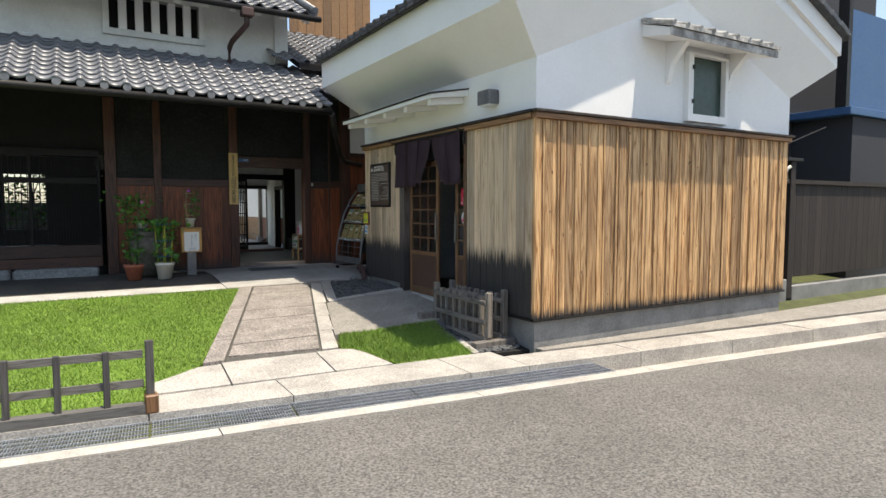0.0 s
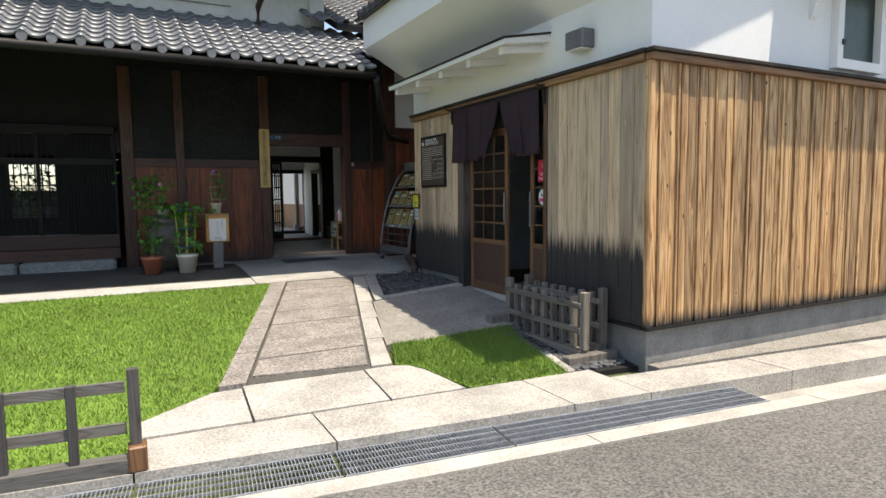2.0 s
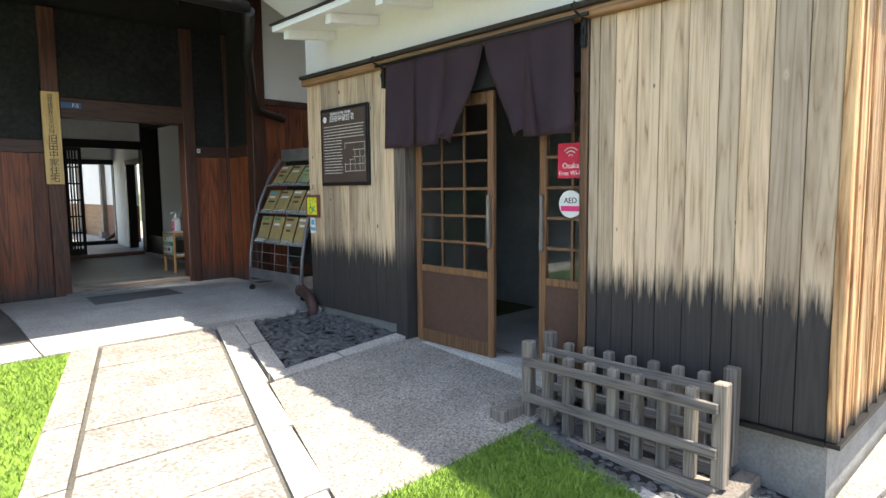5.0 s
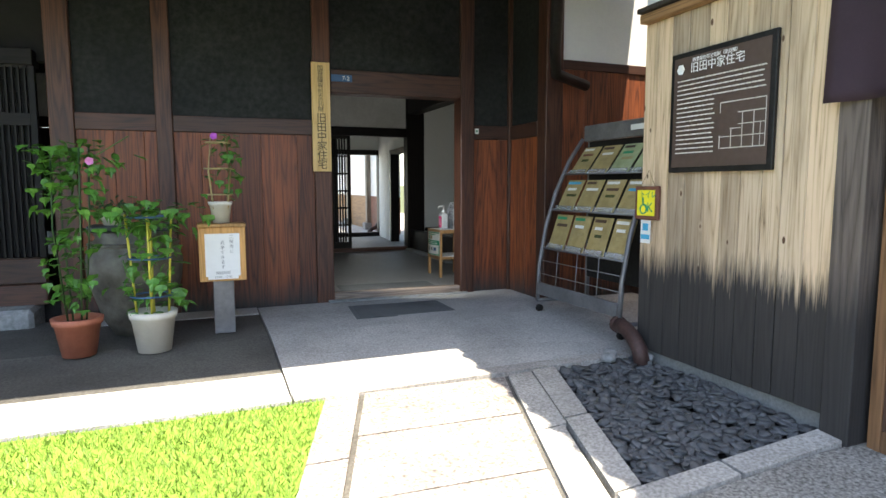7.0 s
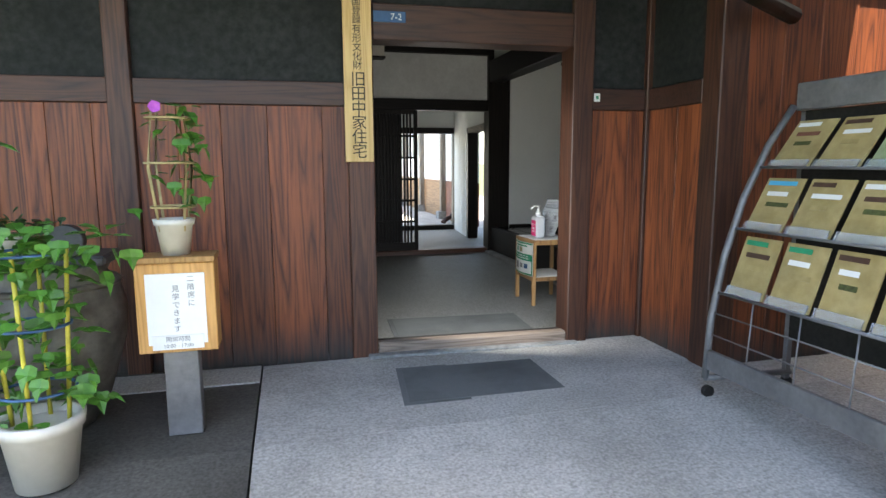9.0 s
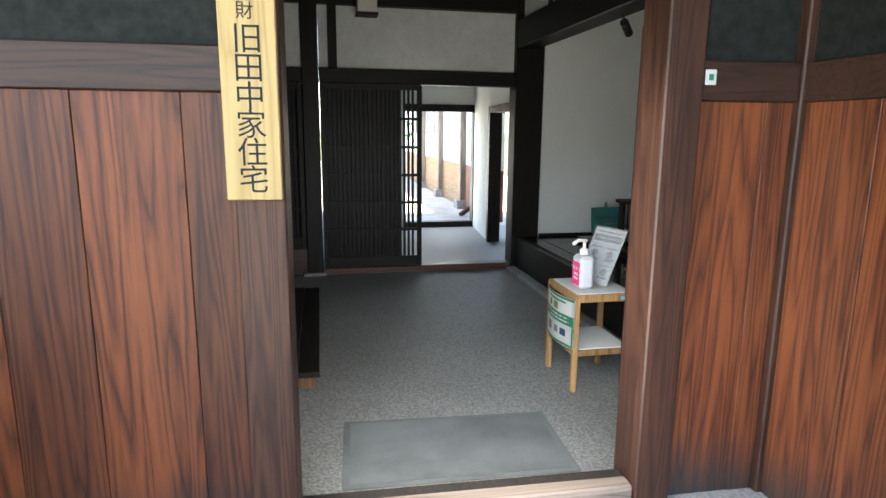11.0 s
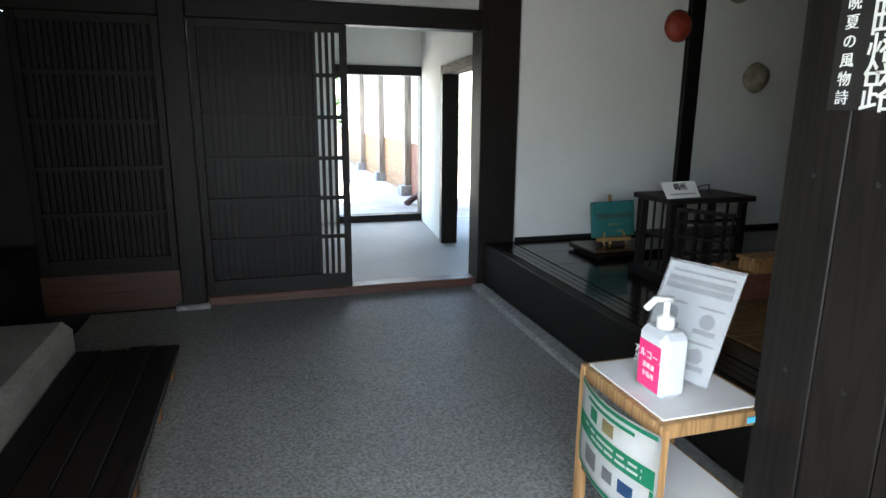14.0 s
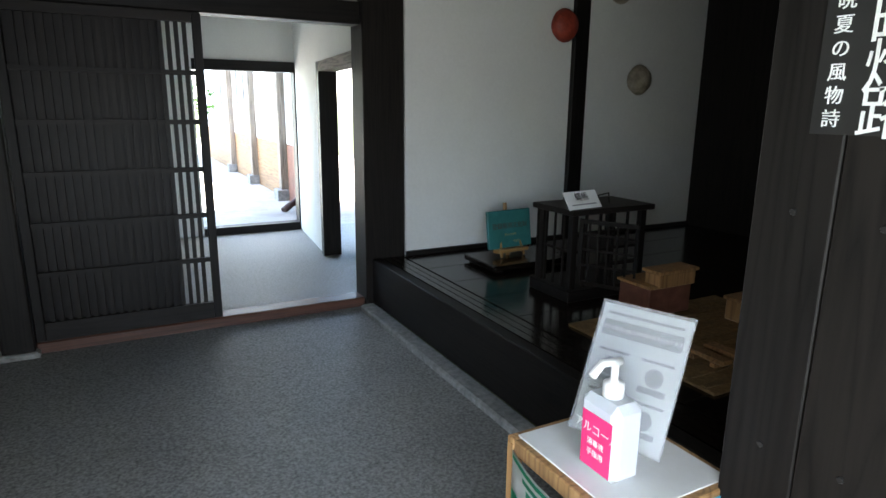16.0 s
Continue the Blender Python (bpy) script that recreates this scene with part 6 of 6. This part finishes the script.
picket_barrier(4.10, 6.05, 7.16, 9)
picket_barrier(4.34, 6.10, 7.18, 9)
for y in (6.02, 7.22):
    bs = thing("barrier_foot", "weathered timber foot under the picket barriers", "timber")
    part("beam", bm_box(3.88, y - .05, ground(4, y) - .02, 4.41, y + .05, ground(4, y) + .06, .008), M_GREYWOOD, bs)
fence = thing("garden_fence", "low dark grey wooden fence along the lawn", "fence")
fy = lambda x: street(x) + .06
k = 0
xf = 0.74
while xf > -6:
    end = k == 0
    top = .50 if end else .44
    w = .028 if end else .022
    part("post", bm_box(xf - w, fy(xf) - .02, -.06 if end else -.005, xf + w, fy(xf) + .02, top, .004), M_FENCE, fence)
    xf -= .30 if k else .28
    k += 1
for z in (.15, .37):
    part("rail", bm_prism([(-6, fy(-6) + .022), (.70, fy(.70) + .022), (.70, fy(.70) + .05), (-6, fy(-6) + .05)], z, z + .055), M_FENCE_X, fence)
part("base_beam", bm_prism([(-6, fy(-6) - .05), (.70, fy(.70) - .05), (.70, fy(.70) + .05), (-6, fy(-6) + .05)], -.034, .035), M_FENCE_X, fence)
part("post_base", bm_box(.70, fy(.74) - .06, -.034, .79, fy(.74) + .05, .10, .008), M_DOORWOOD, fence)

# ---------------- table with bottle ----------------
tb = thing("small_table", "small worn oak side table with white top and shelf", "table")
TX0, TX1, TY0, TY1, TZ = 4.255, 4.60, 13.19, 13.58, .905
for x, y in ((TX0, TY0), (TX1 - .03, TY0), (TX0, TY1 - .03), (TX1 - .03, TY1 - .03)):
    part("leg", bm_box(x, y, FZ, x + .03, y + .03, TZ - .012, .004), M_TABLE, tb)
for a in ((TX0, TY0, TX1, TY0 + .028), (TX0, TY1 - .028, TX1, TY1), (TX0, TY0 + .0285, TX0 + .028, TY1 - .0285), (TX1 - .028, TY0 + .0285, TX1, TY1 - .0285)):
    part("apron", bm_box(a[0] + .001, a[1] + .001, TZ - .04, a[2] - .001, a[3] - .001, TZ, .003), M_TABLE, tb)
    part("shelf_rail", bm_box(a[0] + .004, a[1] + .004, .57, a[2] - .004, a[3] - .004, .602, .003), M_TABLE, tb)
part("top", bm_box(TX0 + .02, TY0 + .02, TZ - .008, TX1 - .02, TY1 - .02, TZ + .004), M_WHITE, tb)
part("shelf", bm_box(TX0 + .02, TY0 + .02, .592, TX1 - .02, TY1 - .02, .607), M_WHITE, tb)
part("label", bm_box(TX1 - .09, TY0 - .002, TZ - .03, TX1 - .04, TY0 + .0005, TZ - .014), M_SKYBLUE, tb)
bot = thing("sanitizer_bottle", "clear pump bottle of disinfectant with pink label", "bottle")
bx, by = 4.36, 13.345
b_ = bm_box(bx - .035, by - .048, TZ + .005, bx + .035, by + .048, TZ + .155, .014)
part("bottle", b_, M_BOTTLE, bot)
part("liquid", bm_box(bx - .031, by - .044, TZ + .009, bx + .031, by + .044, TZ + .07, .012), M_BOTTLE, bot)
part("collar", bm_lathe([(.019, .155), (.019, .18), (.012, .183), (.007, .186), (.007, .215)], 16, (bx, by, TZ + .0)), M_WHITE, bot)
part("pump_nozzle", bm_tube([(bx + .012, by, TZ + .218), (bx - .03, by, TZ + .222), (bx - .055, by - .004, TZ + .205)], .0075, 8), M_WHITE, bot)
part("label", bm_box(bx - .0365, by - .040, TZ + .02, bx - .0352, by + .034, TZ + .125), M_PINK, bot)
for k in range(3):
    words("writing", ("アルコール", "消毒液", "手指用")[k], .022 if k == 0 else .014, side(by - .003, TZ + (.095, .07, .05)[k], bx - .037), M_WHITE, bot, .0004)
bot.matrix_world = Matrix.Translation((bx, by, TZ + .005)) @ Matrix.Scale(1.2, 4) @ Matrix.Translation((-bx, -by, -TZ - .005))
card = thing("mask_notice", "tilted white printed notice in plastic stand", "notice")
b_ = bm_box(-.10, -.002, 0, .10, .002, .285)
part("sheet", b_, M_WHITE, card)
part("cover", bm_box(-.105, -.005, -.005, .105, -.0035, .292), M_ACRYL, card)
part("heading", bm_box(-.09, -.0032, .215, .09, -.0024, .25), M_GREYPRINT, card)
words("writing", "マスク着用は個人の判断が基本となります", .0095, face(0, -.0034, .232), M_WHITE, card, .0002)
r = random.Random(2)
for k in range(4):
    part("text_line", bm_box(-.085, -.0032, .262 + k * .0, .085, -.0024, .268), M_GREYPRINT, card) if k == 0 else None
for u, v in ((-.05, .15), (.05, .15), (-.05, .06), (.05, .06)):
    part("drawing", bm_lathe([(.02, 0), (.02, .0006)], 14), M_GREYPRINT, card).matrix_local = face(u, -.0028, v)
    part("drawing", bm_box(u - .03, -.0032, v - .035, u + .03, -.0024, v - .022), M_GREYPRINT, card)
    part("text_line", bm_box(u - .035, -.0032, v + .03, u + .035, -.0024, v + .036), M_GREYPRINT, card)
part("prop", bm_box(-.05, .01, 0, .05, .05, .03, .004), M_ACRYL, card)
card.matrix_world = pose(4.45, 13.424, TZ + .012, -26, 0, -70.4) @ Matrix.Scale(1.12, 4)
sheetp = thing("stamp_notice", "green and white printed sheet hung on the table side", "notice")
b_ = bmesh.new()
rows = []
for v in range(9):
    f = v / 8
    rows.append([b_.verts.new((TX0 - .006 - .035 * math.sin(u / 8 * math.pi) , TY0 - .015 + (TY1 - TY0 - .02) * u / 8, TZ - .02 - .27 * f)) for u in range(9)])
for p, q in zip(rows, rows[1:]):
    for u in range(8):
        b_.faces.new((p[u], p[u + 1], q[u + 1], q[u])).smooth = True
bmesh.ops.solidify(b_, geom=b_.faces[:], thickness=.0015)
part("sheet", b_, M_WHITE, sheetp)


def curved_band(name, u0, u1, f0, f1, material):
    b_ = bmesh.new()
    n = 8
    rows = []
    for f in (f0, f1):
        rows.append([b_.verts.new((TX0 - .0085 - .035 * math.sin((u0 + (u1 - u0) * k / n) * math.pi), TY0 - .015 + (TY1 - TY0 - .02) * (u0 + (u1 - u0) * k / n), TZ - .02 - .27 * f)) for k in range(n + 1)])
    for k in range(n):
        b_.faces.new((rows[0][k], rows[0][k + 1], rows[1][k + 1], rows[1][k]))
    bmesh.ops.solidify(b_, geom=b_.faces[:], thickness=.0008)
    part(name, b_, material, sheetp)


curved_band("green_border", .02, .98, .02, .06, M_GREENP)
curved_band("green_band", .02, .98, .36, .56, M_GREENP)
curved_band("green_border", .02, .05, .57, .97, M_GREENP)
curved_band("green_border", .95, .98, .57, .97, M_GREENP)
curved_band("green_border", .02, .98, .94, .98, M_GREENP)
curved_band("heading", .2, .8, .10, .14, M_GREENP)
curved_band("emblem", .62, .74, .17, .31, M_GREENP)
curved_band("emblem", .40, .54, .17, .31, M_KHAKI)
curved_band("band_text", .12, .88, .41, .44, M_WHITE)
curved_band("band_text", .12, .70, .48, .51, M_WHITE)
curved_band("icon", .60, .80, .64, .84, M_GREYPRINT)
curved_band("icon", .18, .32, .66, .80, M_BLUE)
curved_band("icon", .38, .50, .66, .80, M_GREYPRINT)

# ---------------- things on the raised floor ----------------
pl = thing("display_plinth", "low black lacquered display board", "display stand")
part("board", bm_box(5.42, 15.45, .715, 5.98, 15.82, .748, .006), M_FLOORBOARD, pl)
for x in (5.45, 5.90):
    part("foot", bm_box(x, 15.48, .7005, x + .05, 15.8, .714), M_BLACK, pl)
ez = thing("heritage_plaque", "dark green plaque on small wooden easel", "plaque")
part("plaque", bm_box(-.19, -.012, .06, .19, .012, .32, .004), M_TEAL, ez)
words("writing", "登録有形文化財", .045, face(0, -.0135, .21), M_DOORPANEL, ez)
words("writing", "第27-0157号", .02, face(0, -.0135, .15), M_KHAKI, ez)
words("writing", "文化庁", .02, face(.05, -.0135, .10), M_KHAKI, ez)
part("ledge", bm_box(-.13, -.05, .03, .13, .03, .055, .004), M_CORK, ez)
for x in (-.10, .10):
    part("leg", bm_tube([(x, -.03, 0), (x * .55, .05, .30)], .011, 6), M_CORK, ez)
part("mast", bm_box(-.013, .02, .0, .013, .04, .37, .004), M_CORK, ez)
ez.matrix_world = pose(5.67, 15.65, .749, -8, 0, 6) @ Matrix.Scale(.93, 4)
cab = thing("meat_safe", "black wooden food cabinet with barred doors", "cabinet")
CX0, CX1, CY0, CY1 = 5.49, 6.0, 14.84, 15.12
part("top", bm_box(CX0 - .03, CY0 - .03, 1.155, CX1 + .03, CY1 + .03, 1.185, .004), M_BLACK_X, cab)
part("base", bm_box(CX0 - .03, CY0 - .03, .7005, CX1 + .03, CY1 + .03, .76, .004), M_BLACK_X, cab)
part("shelf", bm_box(CX0 + .01, CY0 + .01, .95, CX1 - .01, CY1 - .01, .965), M_BLACK_X, cab)
for x in (CX0, CX1 - .035):
    for y in (CY0, CY1 - .035):
        part("corner_post", bm_box(x, y, .761, x + .035, y + .035, 1.154), M_BLACK, cab)
for k in range(1, 5):
    part("bar", bm_box(CX0 + k * .095, CY0 + .008, .762, CX0 + k * .095 + .012, CY0 + .02, 1.154), M_BLACK, cab)
    part("bar", bm_box(CX0 + .006, CY0 + k * .075, .762, CX0 + .016, CY0 + k * .075 + .01, 1.154), M_BLACK, cab)
for z in (.86, 1.04):
    part("bar", bm_box(CX0 + .036, CY0 + .004, z, CX1 - .036, CY0 + .022, z + .018), M_BLACK_X, cab)
dr = part("door", bm_box(0, -.012, .80, .022, .012, 1.14), M_BLACK, cab)
part("bar", bm_box(0, -.01, .80, .30, .01, .82), M_BLACK_X, dr)
part("bar", bm_box(0, -.01, 1.12, .30, .01, 1.14), M_BLACK_X, dr)
for k in range(1, 7):
    part("bar", bm_box(k * .048, -.006, .82, k * .048 + .009, .006, 1.12), M_BLACK, dr)
for z in (.90, .98, 1.06):
    part("bar", bm_box(.022, -.005, z, .30, .005, z + .01), M_BLACK_X, dr)
dr.matrix_local = pose(CX0 + .03, CY0 - .02, 0, 0, 0, -62)
part("wire_handle", bm_tube([(CX0 + .22, CY0 + .08, 1.185), (CX0 + .23, CY0 + .08, 1.235), (CX0 + .30, CY0 + .08, 1.245), (CX0 + .31, CY0 + .08, 1.185)], .004, 5), M_IRON, cab)
lab = thing("name_card", "white folded name card on the cabinet", "card")
part("card", bm_box(-.12, -.003, 0, .12, .003, .10), M_WHITE, lab)
words("writing", "蠅帳", .05, face(0, -.0035, .065), M_INK, lab)
part("text_line", bm_box(-.09, -.0038, .02, .09, -.003, .027), M_GREYPRINT, lab)
lab.matrix_world = pose(CX0 + .08, CY0 + .0, 1.186, -35, 0, 8)
mat_ = thing("straw_mat", "brown woven straw mat on the black floor", "mat")
part("weave", bm_box(5.25, 13.75, .701, 6.25, 14.55, .712, .003), M_STRAW, mat_)
for k in range(9):
    part("rib", bm_box(5.26, 13.79 + k * .083, .7125, 6.24, 13.815 + k * .083, .717), M_STRAW, mat_)
for (x, y, z, w, d_, h, lab_) in ((5.62, 14.42, .7185, .28, .2, .14, "old red-brown wooden box on the mat"), (5.66, 14.40, .860, .24, .1, .07, "pale wooden tray on the box"), (5.95, 14.1, .7185, .16, .16, .1, "small wooden box on the mat")):
    q = thing("wooden_box", lab_, "box")
    part("body", bm_box(x, y, z, x + w, y + d_, z + h, .006), M_BRICK if "red" in lab_ else M_TABLE, q)
    part("lid", bm_box(x - .01, y - .01, z + h, x + w + .01, y + d_ + .01, z + h + .015, .003), M_TABLE, q)
for x, y in ((5.45, 13.95), (5.55, 13.93)):
    q = thing("wooden_clog", "wooden clog lying on the straw mat", "clog")
    part("sole", bm_box(x - .035, y - .1, .735, x + .035, y + .1, .755, .01), M_TABLE, q)
    for d_ in (-.05, .05):
        part("tooth", bm_box(x - .03, y + d_ - .012, .7185, x + .03, y + d_ + .012, .7345), M_TABLE, q)
for (x, z, mt_, lab_) in ((6.35, 2.255, M_REDMASK, "round red papier ornament on the white wall"), (7.10, 1.905, M_PAPERMASK, "round faded paper ornament on the white wall"), (6.85, 2.55, M_PAPERMASK, "round pale ornament high on the white wall")):
    q = thing("wall_ornament", lab_, "ornament")
    part("ball", bm_lathe([(.03, 0), (.09, .02), (.115, .06), (.09, .10), (.03, .12)], 24), mt_, q)
    q.matrix_world = pose(x, BY - .102, z, 90, 0, 0)

# ---------------- beyond the storehouse, and across the street ----------------
sf = thing("side_fence", "dark weathered plank fence beside the storehouse", "fence")
s = 9.1
while s < 14.5:
    part("plank", bm_box(s, 6.35, 0.32, s + .2, 6.385, 1.85 + rnd.uniform(0, .01), .003), M_DARKFENCE, sf)
    s += .203
part("cap", bm_box(9.06, 6.24, 2.22, 10.5, 6.56, 2.27, .006), M_IRON, sf)
part("post", bm_box(10.22, 6.28, -.02, 10.36, 6.42, 2.219, .006), M_DARKFENCE, sf)
part("rail", bm_box(9.06, 6.30, 1.86, 14.5, 6.42, 1.93), M_DARKFENCE, sf)
part("block_base", bm_box(9.08, 6.28, -.1, 10.21, 6.45, .30, .008), M_PLINTH, sf)
part("block_base", bm_box(10.37, 6.28, -.1, 14.5, 6.45, .18, .008), M_PLINTH, sf)
part("vent_pipe", bm_tube([(9.95, 6.2, 1.9), (9.95, 6.2, 2.08), (9.99, 6.16, 2.12)], .03, 8), M_CREAM, sf)
nb = thing("neighbour_house", "tall dark grey clad house behind the fence", "house")
tagged(nb, kind="structure")
part("wall", bm_box(9.6, 8.2, 0, 17, 16, 8), M_DARKWALL, nb)
part("bay", bm_box(13.3, 6.9, 3.3, 17, 8.2, 3.45, .01), M_BLUE, nb)
part("bay_wall", bm_box(13.6, 7.0, 0, 17, 8.19, 3.29), M_DARKWALL, nb)
part("bay_window", bm_box(13.45, 7.1, 3.46, 17, 7.2, 5.4), M_BLUE, nb)
part("window_frame", bm_box(13.3, 7.0, 3.46, 13.44, 7.2, 6.0), M_IRON, nb)
cb = thing("overhead_cable", "black utility cable above the street", "cable")
part("cable", bm_tube([(5.0 + k * .8 - 2, 0.55 + (k * .8 - 2) * .35 + .15, 6 - .02 * k * (12 - k)) for k in range(13)], .04, 6), M_IRON, cb)
part("cable", bm_tube([(12.6, 7.0, 3.0), (11.0, 6.9, 2.55), (9.6, 6.9, 1.9)], .012, 6), M_IRON, cb)
# invented wall behind the camera, closes the street for reflections in the glass
opp = thing("opposite_wall", "unseen plain pale wall added to close the street", "wall")
tagged(opp, kind="structure")
part("wall", bm_box(-30, -6.3, -.3, 30, -6.05, 3.2), M_PLASTER_GREY, opp)
part("coping", bm_box(-30, -6.4, 3.201, 30, -5.95, 3.3, .01), M_TILE_DARK, opp)


# garden seen through the house, and the tree in the yard
def shrub(x, y, z, rr, h, seed, label, n=500):
    d = thing("garden_tree", label, "tree")
    part("trunk", bm_tube([(x, y, z), (x + .05, y, z + h * .4), (x - .03, y + .05, z + h * .8)], .05, 8, r_end=.015), M_GREYWOOD, d)
    for k in range(5):
        a = k * 1.26
        part("limb", bm_tube([(x + .03, y, z + h * (.3 + .1 * k)), (x + rr * .7 * math.cos(a), y + rr * .7 * math.sin(a), z + h * (.45 + .1 * k))], .02, 5, r_end=.006), M_GREYWOOD, d)
    cl = [(x + rr * .7 * math.cos(k * 1.26), y + rr * .7 * math.sin(k * 1.26), z + h * (.45 + .11 * k)) for k in range(5)]
    foliage(d, lambda r: (lambda c: tuple(c[i] + r.gauss(0, rr * .32) for i in range(3)))(cl[r.randrange(5)]), n, .05, .12, M_LEAF, seed, "crown")


shrub(4.5, 27.5, .34, .9, 3.2, 31, "sunlit leafy garden tree in the rear yard", 900)
shrub(-0.6, 18.6, .3, .8, 2.2, 32, "sunlit garden shrub behind the house", 600)
shrub(-1.9, 18.9, .3, .9, 2.5, 33, "sunlit garden shrub behind the house", 600)
shrub(0.4, 19.0, .3, .8, 2.1, 34, "sunlit garden shrub behind the house", 500)
gw = thing("garden_wall", "pale garden wall beyond the rear shrubs", "wall")
tagged(gw, kind="structure")
part("wall", bm_box(-6, 20.2, .2, 2.8, 20.35, 1.6), M_PLINTH, gw)
# front room closing walls
part("room_wall", bm_box(-4.1, FY + .14, .2, -4.0, BY + .1, 3.34), M_DARK, hall)
part("rear_wall", bm_box(-4.0, BY - .02, .2, -1.5, BY + .1, 3.34), M_DARK, hall)
part("rear_wall", bm_box(-1.5, BY - .02, 2.31, -1.001, BY + .1, 3.34), M_DARK, hall)
part("house_roof", bm_extrude([(FY + .2, 5.31), (FY + .2, 5.4), (20, 5.4), (20, 3.45), (19.9, 3.43)], 'x', -9, 3.58), M_TILE_DARK, hall)
